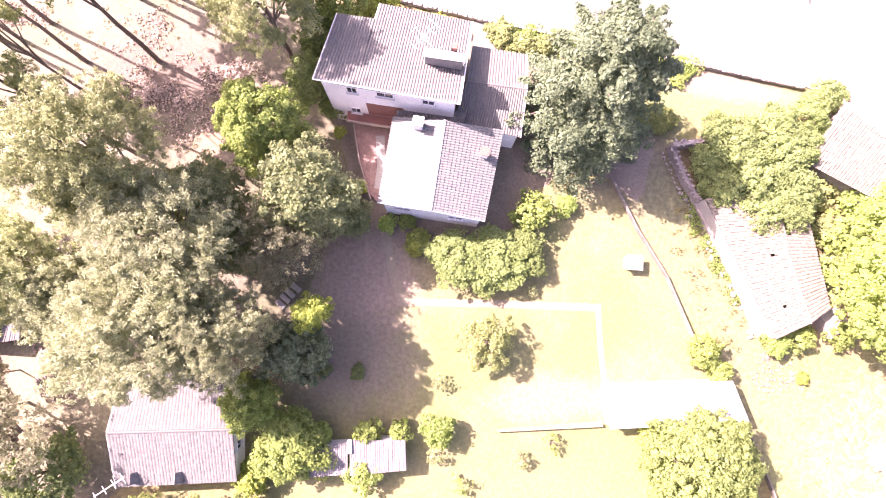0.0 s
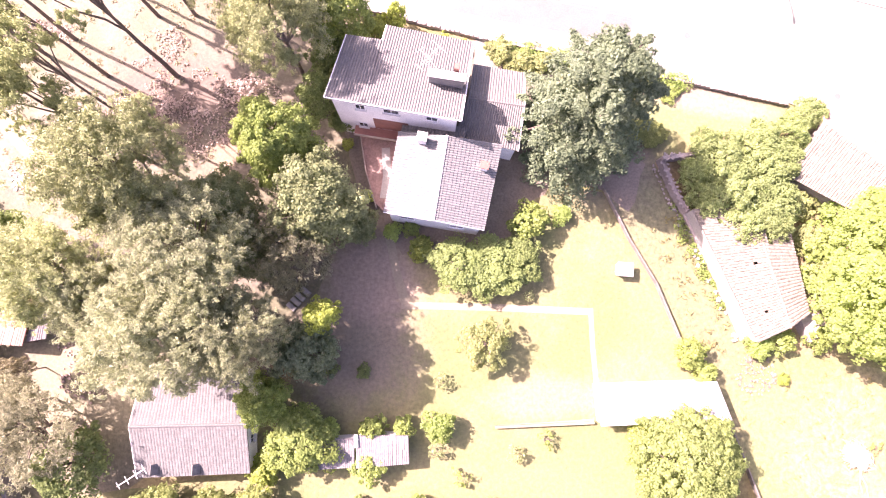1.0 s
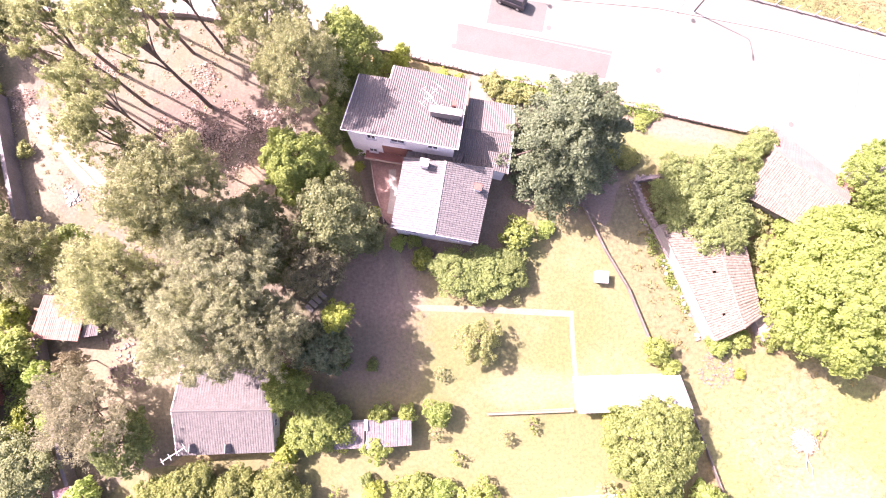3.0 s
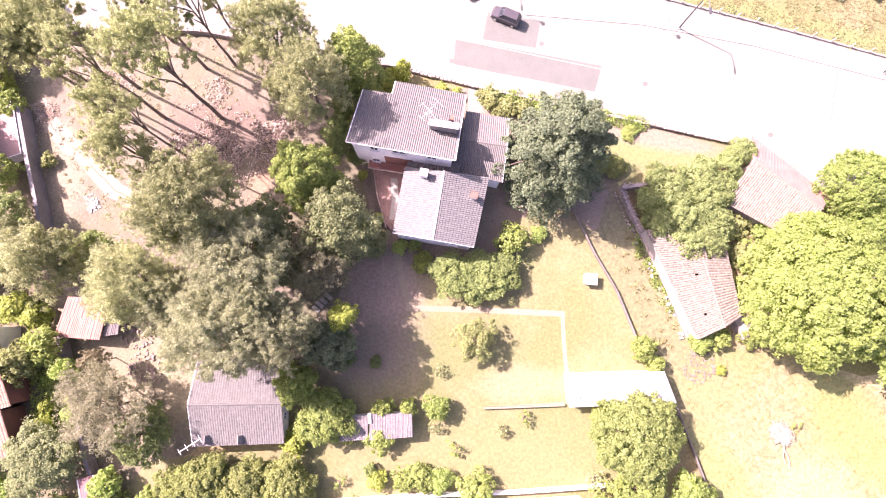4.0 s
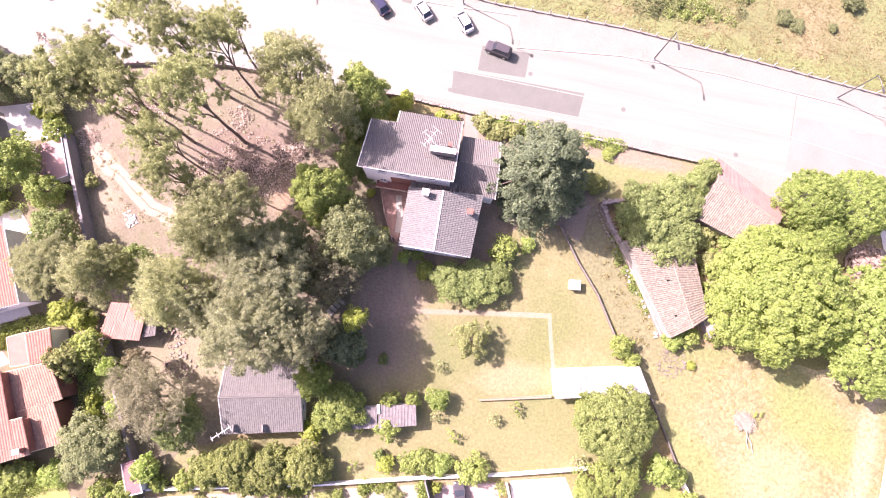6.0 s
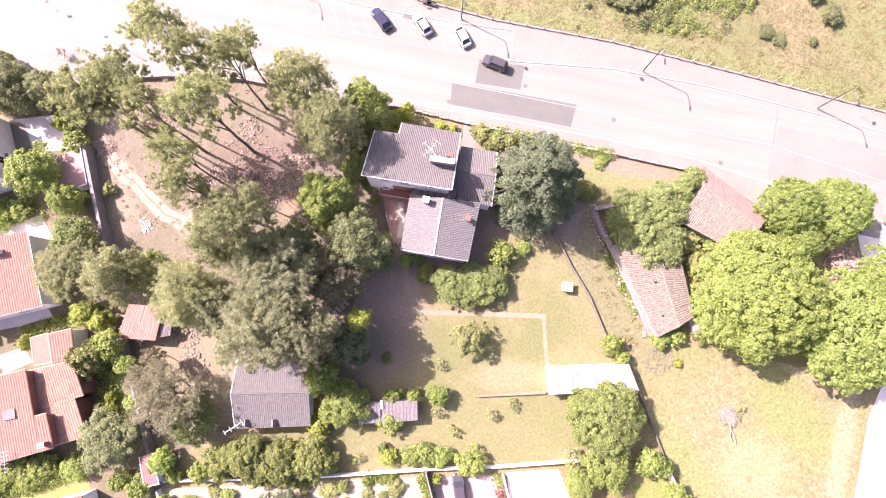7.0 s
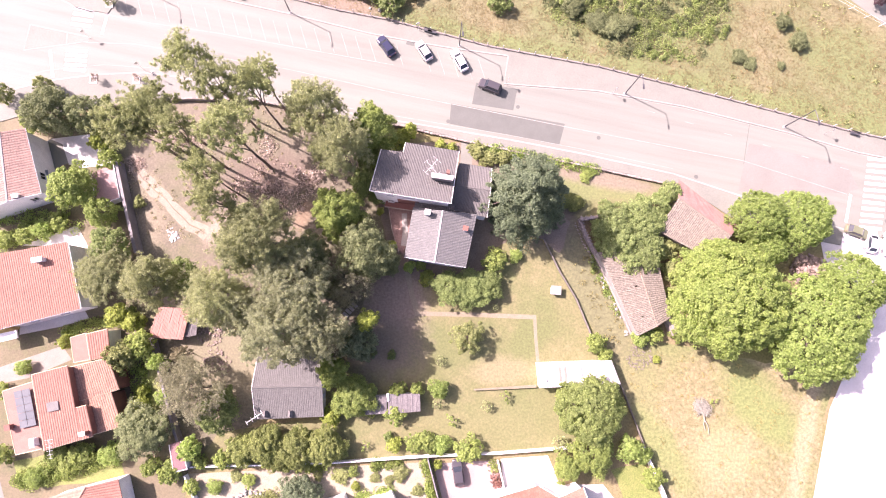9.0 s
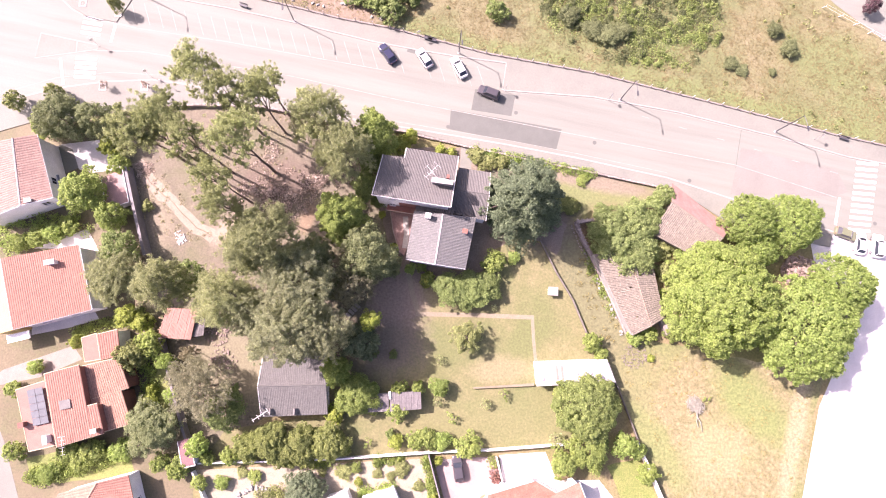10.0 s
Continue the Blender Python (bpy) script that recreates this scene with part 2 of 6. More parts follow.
M_SHEDROOF = mat("mottled_sheet", (0.172, 0.158, 0.148), (0.104, 0.094, 0.090), scale=1.6, fine=5, bump=0.2, contrast=0.3, spread=0.2)
M_GARDEN = mat("dark_garden_soil", (0.098, 0.100, 0.044), (0.112, 0.092, 0.054), scale=0.4, fine=3, bump=0.6, c3=(0.130, 0.108, 0.062), big=0.12, contrast=0.25)
M_CREAMTRIM = mat("cream_trim", (0.50, 0.42, 0.27), (0.42, 0.35, 0.23), scale=1.0, fine=8, bump=0.05)
M_RUT = mat("worn_sandy_rut", (0.236, 0.200, 0.148), (0.186, 0.156, 0.112), scale=1.2, fine=5, bump=0.3, contrast=0.2)
M_MIDWALL = mat("worn_grey_render", (0.20, 0.185, 0.18), (0.15, 0.14, 0.138), scale=0.8, fine=6, bump=0.2)
M_PALETERRA = mat("pale_terracotta_tile", (0.33, 0.205, 0.145), (0.26, 0.16, 0.112), scale=0.9, fine=4, bump=0.3, contrast=0.25)
M_AWNING = mat("grey_blue_awning", (0.16, 0.17, 0.20), (0.13, 0.14, 0.165), scale=1.0, fine=9, bump=0.05)
M_RUBBLE = mat("pinkish_rubble", (0.265, 0.205, 0.168), (0.185, 0.140, 0.115), scale=2, fine=6, bump=0.4, island=0.3)


# building blocks
def thing(name, label, category, group="", at=(0, 0, 0), turn=0.0):
    ob = new(name)
    ob.matrix_basis = pose(*at, 0, 0, turn)
    return tagged(ob, label, category, group)


def mesh(name, verts, faces, material):
    me = bpy.data.meshes.new(name)
    me.from_pydata(verts, [], faces)
    me.materials.append(material)
    return me


def part(name, bm, material, parent, label=""):
    if isinstance(bm, bpy.types.Mesh):
        me = bm
    else:
        me = bpy.data.meshes.new(name)
        bmesh.ops.recalc_face_normals(bm, faces=bm.faces)
        bm.to_mesh(me)
        bm.free()
        me.materials.append(material)
    ob = new(name, me)
    if parent:
        ob.parent = parent
    if label:
        ob["label"] = label
    return ob


def single(name, bm, material, label, category, group="", kind=""):
    return tagged(part(name, bm, material, None), label, category, group, kind)


def box(bm, c, s, turn=0.0, bevel=0.0):
    made = bmesh.ops.create_cube(bm, size=1.0, matrix=pose(*c, 0, 0, turn) @ Matrix.Diagonal((*s, 1)))
    if bevel:
        edges = list({e for v in made["verts"] for e in v.link_edges})
        bmesh.ops.bevel(bm, geom=edges, offset=bevel, segments=2, affect="EDGES")
    return bm


def boxes(*items):
    bm = bmesh.new()
    for it in items:
        box(bm, *it)
    return bm


def prism(poly, z0, z1, bm=None):
    bm = bm or bmesh.new()
    lo = [bm.verts.new((x, y, z0)) for x, y in poly]
    top = [z1] * len(poly) if isinstance(z1, (int, float)) else z1
    hi = [bm.verts.new((x, y, z)) for (x, y), z in zip(poly, top)]
    n = len(poly)
    bm.faces.new(lo[::-1])
    bm.faces.new(hi)
    for i in range(n):
        bm.faces.new((lo[i], lo[(i + 1) % n], hi[(i + 1) % n], hi[i]))
    return bm


def sheet(name, poly, z, material, label, category, step=0.0, wobble=0.0, seed=0):
    """A thin layer on the ground; its edge may wander a little."""
    pts = []
    for i, a in enumerate(poly):
        b = poly[(i + 1) % len(poly)]
        a, b = Vector(a), Vector(b)
        k = max(1, int((b - a).length / step)) if step else 1
        for j in range(k):
            p = a.lerp(b, j / k)
            if wobble:
                w = noise.noise_vector(Vector((p.x * 0.4, p.y * 0.4, seed)))
                p = p + Vector((w.x, w.y)) * wobble
            pts.append((p.x, p.y))
    return single(name, prism(pts, -0.3, z), material, label, category, kind="structure")


def strip(line, width, z0, z1, bm=None):
    """A ribbon along a polyline: kerbs, painted lines, walls."""
    bm = bm or bmesh.new()
    pts = [Vector(p) for p in line]
    left, right = [], []
    for i, p in enumerate(pts):
        d = (pts[min(i + 1, len(pts) - 1)] - pts[max(i - 1, 0)]).normalized()
        nrm = Vector((-d.y, d.x)) * width / 2
        left.append(p + nrm)
        right.append(p - nrm)
    rows = [[bm.verts.new((q.x, q.y, z)) for q in side] for side, z in ((left, z0), (left, z1), (right, z1), (right, z0))]
    for a, b in ((0, 1), (1, 2), (2, 3)):
        for i in range(len(pts) - 1):
            bm.faces.new((rows[a][i], rows[a][i + 1], rows[b][i + 1], rows[b][i]))
    for i in (0, len(pts) - 1):
        bm.faces.new([r[i] for r in rows])
    return bm


def tube(bm, pts, radii, sides=7):
    """A tapered limb through points."""
    rings = []
    for i, p in enumerate(pts):
        p = Vector(p)
        d = (Vector(pts[min(i + 1, len(pts) - 1)]) - Vector(pts[max(i - 1, 0)])).normalized()
        a = d.orthogonal().normalized()
        b = d.cross(a)
        rings.append([bm.verts.new(p + (a * math.cos(2 * math.pi * k / sides) + b * math.sin(2 * math.pi * k / sides)) * radii[i]) for k in range(sides)])
    for r0, r1 in zip(rings, rings[1:]):
        for k in range(sides):
            bm.faces.new((r0[k], r0[(k + 1) % sides], r1[(k + 1) % sides], r1[k]))
    bm.faces.new(rings[0][::-1])
    bm.faces.new(rings[-1])
    return bm


def roof_plane(a, b, c, d, material, pitch=0.32, course=0.45, amp=0.06, step=0.04, thick=0.14, jitter=0.03, holes=()):
    """A tiled slope: a to b is the eave, d to c the ridge. Rolls run up the slope, courses step across it."""
    a, b, c, d = (np.array(p, float) for p in (a, b, c, d))
    w, h = np.linalg.norm(b - a), np.linalg.norm(d - a)
    nt, nc = max(2, int(w / pitch)), max(2, int(h / course))
    us = np.linspace(0, 1, nt * 4 + 1)
    prof = amp * np.array([0, 0.75, 1, 0.75])[np.arange(nt * 4 + 1) % 4]
    vs, saw = [], []
    for i in range(nc):
        vs += [i / nc, (i + 1) / nc - 1e-4]
        saw += [step, 0]
    vs, saw = np.array(vs), np.array(saw)
    nrm = np.cross(b - a, d - a)
    nrm = nrm / np.linalg.norm(nrm)
    nrm = nrm if nrm[2] > 0 else -nrm
    U, V = np.meshgrid(us, vs)
    P = ((1 - U) * (1 - V))[..., None] * a + (U * (1 - V))[..., None] * b + (U * V)[..., None] * c + ((1 - U) * V)[..., None] * d
    rng = np.random.RandomState(int(w * 100))
    off = prof[None, :] + saw[:, None]
    if jitter:
        tj = rng.rand(nc, nt) * jitter
        off = off + np.repeat(np.repeat(tj, 2, 0), 4, 1)[:, [*range(nt * 4), nt * 4 - 1]]
    P = P + nrm * off[..., None]
    nv, nu = U.shape
    verts = P.reshape(-1, 3).tolist()
    faces = []
    for j in range(nv - 1):
        for i in range(nu - 1):
            u, v = (i + 0.5) / (nu - 1), (j + 0.5) / (nv - 1)
            if any(abs(u - hu) < su and abs(v - hv) < sv for hu, hv, su, sv in holes):
                continue
            k = j * nu + i
            faces.append((k, k + 1, k + nu + 1, k + nu))
    base = len(verts)
    for p in (a, b, c, d):
        verts.append((p + nrm * 0.005).tolist())
    for p in (a, b, c, d):
        verts.append((p - nrm * thick).tolist())
    q = base
    if not holes:
        faces.append((q + 4, q + 7, q + 6, q + 5))
    faces += [(q, q + 4, q + 5, q + 1), (q + 1, q + 5, q + 6, q + 2), (q + 2, q + 6, q + 7, q + 3), (q + 3, q + 7, q + 4, q)]
    return mesh("roof", verts, faces, material)


def ridge_tiles(parent, p, q, material, width=0.3):
    """Ridge tiles as pieces of the ridge, all on one mesh."""
    p, q = Vector(p), Vector(q)
    d = (q - p).normalized()
    n = max(1, int((q - p).length / 0.5))
    bm = bmesh.new()
    tube(bm, [(0, 0, 0), (0.54, 0, 0.03)], [width / 2, width / 2 * 0.84], 7)
    me = bpy.data.meshes.new("ridge_tile")
    bmesh.ops.recalc_face_normals(bm, faces=bm.faces)
    bm.to_mesh(me)
    bm.free()
    me.materials.append(material)
    base = part("ridge", strip([(p.x, p.y), (q.x, q.y)], 0.1, min(p.z, q.z) - 0.1, min(p.z, q.z) - 0.02), material, parent)
    turn = Vector((1, 0, 0)).rotation_difference(d).to_matrix().to_4x4()
    for i in range(n):
        ob = part("ridge_tile", me, None, base)
        ob.matrix_basis = Matrix.Translation(p.lerp(q, i / n)) @ turn


def shrink(poly, by):
    c = Vector((sum(p[0] for p in poly) / len(poly), sum(p[1] for p in poly) / len(poly)))
    out = []
    for p in poly:
        d = c - Vector(p[:2])
        out.append(tuple(Vector(p[:2]) + d.normalized() * by))
    return out


# foliage
def leaf_cloud(centres, normals, size, rng, blades=1, long=1.0):
    """Small folded leaves at the given places, turned roughly along the given normals."""
    n = len(centres)
    r = rng.normal(size=(n, 3))
    nn = normals + 0.55 * r
    nn /= np.linalg.norm(nn, axis=1)[:, None] + 1e-9
    t = np.cross(nn, rng.normal(size=(n, 3)))
    t /= np.linalg.norm(t, axis=1)[:, None] + 1e-9
    s = np.cross(nn, t)
    L = (size * (0.7 + 0.6 * rng.rand(n)))[:, None]
    W = L * 0.36 / long
    if blades == 3:
        v = np.stack([centres - t * L * 0.5 + s * W, centres - t * L * 0.5 - s * W, centres + t * L * 0.5 - nn * L * 0.1], 1)
        return v.reshape(-1, 3), np.arange(n * 3).reshape(-1, 3)
    v = np.stack([centres - t * L * 0.5, centres + s * W - nn * L * 0.06, centres + t * L * 0.5 - nn * L * 0.12, centres - s * W - nn * L * 0.06], 1)
    verts = v.reshape(-1, 3)
    k = np.arange(n)[:, None] * 4
    faces = np.hstack([k, k + 1, k + 2, k + 3])
    return verts, faces


def cloud_mesh(name, verts, faces, material):
    me = bpy.data.meshes.new(name)
    me.vertices.add(len(verts))
    me.vertices.foreach_set("co", verts.astype(np.float32).ravel())
    me.loops.add(faces.size)
    me.loops.foreach_set("vertex_index", faces.astype(np.int32).ravel())
    me.polygons.add(len(faces))
    me.polygons.foreach_set("loop_start", np.arange(0, faces.size, faces.shape[1], dtype=np.int32))
    me.update(calc_edges=True)
    me.materials.append(material)
    return me


def broad_crown(rng, R, H, z0, clumps, leaves, leaf, clump_r=0.2, open_=0.0, wild=1.0, fill=0.16):
    """Clumps on an uneven dome of radius R between z0 and H; returns leaf centres, normals and the clump centres."""
    cs, ns, hubs = [], [], []
    ph = rng.rand(6) * 6.28
    zc, hz = z0 + (H - z0) * 0.42, (H - z0) * 0.58
    for i in range(clumps):
        th = rng.rand() * 6.283
        u = rng.rand() ** 0.8 * 1.25 - 0.25
        el = math.asin(max(-0.4, min(1, u)))
        wob = 0.98 + wild * (0.15 * math.sin(3 * th + ph[0]) + 0.12 * math.sin(5 * th + ph[1] + 2 * el) + 0.10 * math.sin(9 * th + ph[2] + 3 * el) + rng.normal() * 0.07)
        rad = (0.93 - 0.5 * (rng.rand() < 0.16 + open_) * rng.rand()) * wob
        cr = R * clump_r * (0.45 + 1.1 * rng.rand() ** 1.5)
        hub = np.array([math.cos(th) * math.cos(el) * (R - cr) * rad, math.sin(th) * math.cos(el) * (R - cr) * rad, zc + math.sin(el) * (hz - cr * 0.6) * (0.9 + 0.2 * rng.rand())])
        hubs.append(hub)
        d = rng.normal(size=(leaves, 3))
        d[:, 2] += 0.35
        d /= np.linalg.norm(d, axis=1)[:, None]
        out = hub - np.array([0, 0, zc - hz * 0.4])
        out = out / np.linalg.norm(out)
        rr = cr * (0.55 + 0.5 * rng.rand(leaves) ** 0.6)[:, None]
        c = hub + d * rr * np.array([1, 1, 0.75])
        cs.append(c)
        ns.append(d * 0.7 + out * 0.6 + np.array([0, 0, 0.3]))
    # leaves deep inside, which close the crown
    m = int(clumps * leaves * (fill if open_ < 0.2 else 0.02))
    d = rng.normal(size=(m, 3))
    d /= np.linalg.norm(d, axis=1)[:, None]
    d *= (0.45 + 0.3 * rng.rand(m))[:, None]
    cs.append(d * np.array([R * (1 - 0.3 * open_), R * (1 - 0.3 * open_), hz]) + np.array([0, 0, zc]))
    ns.append(np.tile(np.array([0.0, 0.0, 1.0]), (m, 1)))
    return np.vstack(cs), np.vstack(ns), hubs


def trunk_mesh(rng, H, hubs, r0, base_z=0.0, limbs=9, lean=(0, 0), fork=0.45):
    bm = bmesh.new()
    top = Vector((lean[0], lean[1], H * 0.8))
    pts = [Vector((0, 0, base_z - 0.15))]
    for k in range(1, 6):
        f = k / 5
        pts.append(Vector((top.x * f ** 1.3 + rng.normal() * 0.1, top.y * f ** 1.3 + rng.normal() * 0.1, top.z * f)))
    tube(bm, pts, [r0 * (1.15 - 0.9 * k / 5) for k in range(6)], 8)
    for i in range(min(limbs, len(hubs))):
        h = Vector(hubs[(i * 7) % len(hubs)])
        f = fork + (0.95 - fork) * rng.rand()
        f = min(f, max(0.15, h.z / H * 0.9))
        k = f * 5
        a = pts[int(k)].lerp(pts[min(5, int(k) + 1)], k - int(k))
        m = a.lerp(h, 0.5) + Vector((rng.normal() * 0.2, rng.normal() * 0.2, rng.rand() * 0.5))
        tube(bm, [a, a.lerp(m, 0.5) + Vector((rng.normal() * 0.15, rng.normal() * 0.15, 0)), m, h], [r0 * (0.8 - 0.6 * f), r0 * 0.42, r0 * 0.3, r0 * 0.1], 6)
    me = bpy.data.meshes.new("trunk")
    bmesh.ops.recalc_face_normals(bm, faces=bm.faces)
    bm.to_mesh(me)
    bm.free()
    me.materials.append(M_BARK)
    return me


KINDS = {}


def proto(kind, variant, material, R, H, z0, clumps, leaves, leaf, clump_r=0.2, r0=0.2, open_=0.0, limbs=9, style="broad", wild=1.0, fill=0.16):
    rng = np.random.RandomState(abs(hash_text(kind)) % 9999 + variant * 17)
    if style == "pine":
        c, n, hubs = pine_crown(rng, R, H, z0, clumps, leaves, clump_r)
        v, f = leaf_cloud(c, n, leaf, rng, blades=3, long=2.4)
    elif style == "cedar":
        c, n, hubs = cedar_crown(rng, R, H, z0, clumps, leaves, clump_r)
        v, f = leaf_cloud(c, n, leaf, rng, long=1.4)
    else:
        c, n, hubs = broad_crown(rng, R, H, z0, clumps, leaves, leaf, clump_r, open_, wild, fill)
        v, f = leaf_cloud(c, n, leaf, rng, long=1.0 if style == "broad" else 1.4)
    v[:, 2] = np.maximum(v[:, 2], 0.03)
    KINDS.setdefault(kind, []).append((cloud_mesh(kind + "_crown", v, f, material), trunk_mesh(rng, H, hubs, r0, limbs=limbs), R, H))


def hash_text(s):
    return sum((i + 1) * ord(ch) for i, ch in enumerate(s))


def pine_crown(rng, R, H, z0, clumps, leaves, spread_):
    """Flat puffs of needle tufts at the ends of spreading limbs, with gaps between them."""
    cs, ns, hubs = [], [], []
    for i in range(clumps):
        th = i * 2.4 + rng.rand() * 0.8
        f = math.sqrt((i + 0.5) / clumps)
        rad = R * f * (0.85 + 0.2 * rng.rand())
        z = H - (H - z0) * (0.25 * f * f + 0.55 * rng.rand() * (0.4 + 0.6 * f))
        hub = np.array([rad * math.cos(th), rad * math.sin(th), z])
        pr = R * spread_ * (0.6 + 0.8 * rng.rand())
        hubs.append(hub)
        # loose sprays round each limb end, thinning outwards
        sub = rng.normal(size=(20, 3))
        pick = rng.randint(0, 20, leaves)
        d = rng.normal(size=(leaves, 3))
        c = hub + (sub[pick] * pr * 0.62 + d * np.minimum(0.24, pr * 0.16)) * np.array([1, 1, 0.6])
        cs.append(c)
        ns.append(d * 0.5 + np.array([-0.3, 0.15, 0.8]))
    return np.vstack(cs), np.vstack(ns), hubs


def cedar_crown(rng, R, H, z0, clumps, leaves, clump_r):
    """Drooping fans in rough tiers round a tall axis, widest low down and pointed at the top."""
    cs, ns, hubs = [], [], []
    for i in range(clumps):
        f = rng.rand() ** 1.15
        th = rng.rand() * 6.283
        f = (round(f * 11) + rng.normal() * 0.22) / 11.5
        f = min(max(f, 0.0), 0.985)
        rmax = R * (1 - f) ** 0.36 * (0.97 + 0.12 * math.sin(5 * th + 9 * f) + 0.08 * math.sin(8 * th - 5 * f))
        q = 1 - 0.55 * rng.rand() ** 1.8
        out = np.array([math.cos(th), math.sin(th), 0.0])
        hub = out * rmax * q + np.array([0, 0, z0 + (H - z0) * f - 0.5 * q])
        hubs.append(hub)
        cr = R * clump_r * (0.5 + 0.8 * rng.rand()) * (0.55 + 0.45 * (1 - f))
        d = rng.normal(size=(leaves, 3))
        d /= np.linalg.norm(d, axis=1)[:, None]
        c = hub + (d * cr * (0.5 + 0.5 * rng.rand(leaves))[:, None]) * np.array([1, 1, 0.45]) + out * (d @ out)[:, None] * cr * 0.5
        cs.append(c)
        ns.append(d * 0.5 + out * 0.55 + np.array([0, 0, 0.75]))
    m = clumps * leaves // 4
    f, th, q = rng.rand(m) * 0.9, rng.rand(m) * 6.283, 0.6 * np.sqrt(rng.rand(m))
    rr = R * (1 - f) ** 0.34 * q
    cs.append(np.stack([rr * np.cos(th), rr * np.sin(th), z0 + (H - z0) * f], 1))
    ns.append(np.tile(np.array([0.0, 0.0, 1.0]), (m, 1)))
    return np.vstack(cs), np.vstack(ns), hubs


def plant(kind, name, at, r, h, label, category, group="", v=None, turn=None):
    """Stands a tree or shrub of that kind at a place, with its own radius, height and turn."""
    i = plant.count
    plant.count += 1
    crown, trunk, R, H = KINDS[kind][(i if v is None else v) % len(KINDS[kind])]
    e = new(name)
    tagged(e, label, category, group)
    e.matrix_basis = pose(at[0], at[1], 0, 0, 0, (i * 77) % 360 if turn is None else turn) @ Matrix.Diagonal((r / R, r / R, h / H, 1))
    part("trunk", trunk, None, e)
    c = part("crown", crown, None, e)
    c["kind"] = "stuff"
    return e


plant.count = 0
proto("pine", 0, L_PINE, 4.5, 19, 12, 24, 860, 0.33, 0.25, r0=0.30, limbs=9, style="pine")
proto("pine", 1, L_PINE, 4.5, 19, 13, 22, 860, 0.33, 0.25, r0=0.30, limbs=9, style="pine")
proto("pine", 2, L_PINE, 4.5, 19, 12.5, 20, 900, 0.33, 0.25, r0=0.30, limbs=9, style="pine")
proto("greypine", 0, L_GREYPINE, 6, 18, 7, 84, 660, 0.32, 0.17, r0=0.3, limbs=12, style="pine")
proto("greypine", 1, L_GREYPINE, 6, 18, 8, 78, 680, 0.32, 0.18, r0=0.3, limbs=12, style="pine")
proto("olivepine", 0, L_PALEPINE, 6, 18, 7, 80, 640, 0.33, 0.18, r0=0.3, limbs=12, style="pine")
proto("olivepine", 1, L_PALEPINE, 6, 18, 7, 74, 660, 0.33, 0.2, r0=0.3, limbs=12, style="pine")
proto("cedar", 0, L_CEDAR, 6, 20, 0.6, 400, 135, 0.31, 0.15, r0=0.34, limbs=24, style="cedar")
proto("deep", 0, L_DEEP, 5, 11, 1.5, 190, 74, 0.27, 0.155, r0=0.22, fill=0.3)
proto("drypine", 0, L_DRYPINE, 5, 10, 3, 40, 330, 0.33, 0.2, r0=0.22, limbs=20, style="pine")
proto("dark", 0, L_DARK, 5, 11, 1.5, 120, 62, 0.36, 0.18, r0=0.22)
proto("dark", 1, L_DARK, 5, 11, 1.5, 110, 64, 0.36, 0.2, r0=0.22)
proto("mid", 0, L_MID, 5, 10, 1.0, 120, 64, 0.37, 0.17, r0=0.22)
proto("mid", 1, L_MID, 5, 10, 1.0, 110, 66, 0.37, 0.19, r0=0.22)
proto("midfine", 0, L_MID, 5, 10, 1.0, 250, 100, 0.25, 0.15, r0=0.22)
proto("midfine", 1, L_MID, 5, 10, 1.0, 230, 105, 0.25, 0.16, r0=0.22)
proto("chestnut", 0, L_BRIGHT, 9, 12, 1.5, 760, 80, 0.29, 0.075, r0=0.4, open_=-0.12, wild=0.45, fill=0.2)
proto("chestnut", 1, L_BRIGHT, 9, 12, 1.5, 760, 80, 0.29, 0.075, r0=0.4, open_=-0.12, wild=0.45, fill=0.2)
proto("walnut", 0, L_FRESH, 9, 12, 1.5, 600, 44, 0.36, 0.08, r0=0.4, open_=-0.12, wild=0.5, fill=0.2)
proto("lowwalnut", 0, L_WALNUT, 6, 6.5, 0.5, 330, 96, 0.25, 0.11, r0=0.3, open_=-0.1, wild=0.6, fill=0.2)
proto("hedgetree", 0, L_HEDGE, 3.4, 4.4, 0.2, 130, 90, 0.24, 0.17, r0=0.12, wild=1.0, fill=0.3)
proto("hedgetree", 1, L_HEDGE, 3.4, 4.4, 0.2, 120, 95, 0.24, 0.18, r0=0.12, wild=1.0, fill=0.3)
proto("shrub", 0, L_MID, 1.8, 2.4, 0.1, 36, 44, 0.26, 0.24, r0=0.07, limbs=6)
proto("shrub", 1, L_MID, 1.8, 2.4, 0.1, 34, 44, 0.24, 0.27, r0=0.07, limbs=6)
proto("shrub", 2, L_FRESH, 1.8, 2.4, 0.1, 34, 44, 0.25, 0.27, r0=0.07, limbs=6)
proto("darkshrub", 0, L_DARK, 1.8, 2.4, 0.1, 36, 44, 0.26, 0.24, r0=0.07, limbs=6)
proto("brightshrub", 0, L_IVY, 3.6, 5, 0.1, 124, 72, 0.215, 0.16, r0=0.1, limbs=6, wild=0.7)
proto("brightshrub", 1, L_IVY, 3.6, 5, 0.1, 124, 72, 0.215, 0.16, r0=0.1, limbs=6, wild=0.7)
proto("yellowshrub", 0, L_YELLOW, 1.6, 2.6, 0.1, 30, 40, 0.27, 0.26, r0=0.07, limbs=6)
proto("yellowtree", 0, L_YELLOW, 2.5, 9, 2, 50, 60, 0.27, 0.24, r0=0.12, limbs=8)
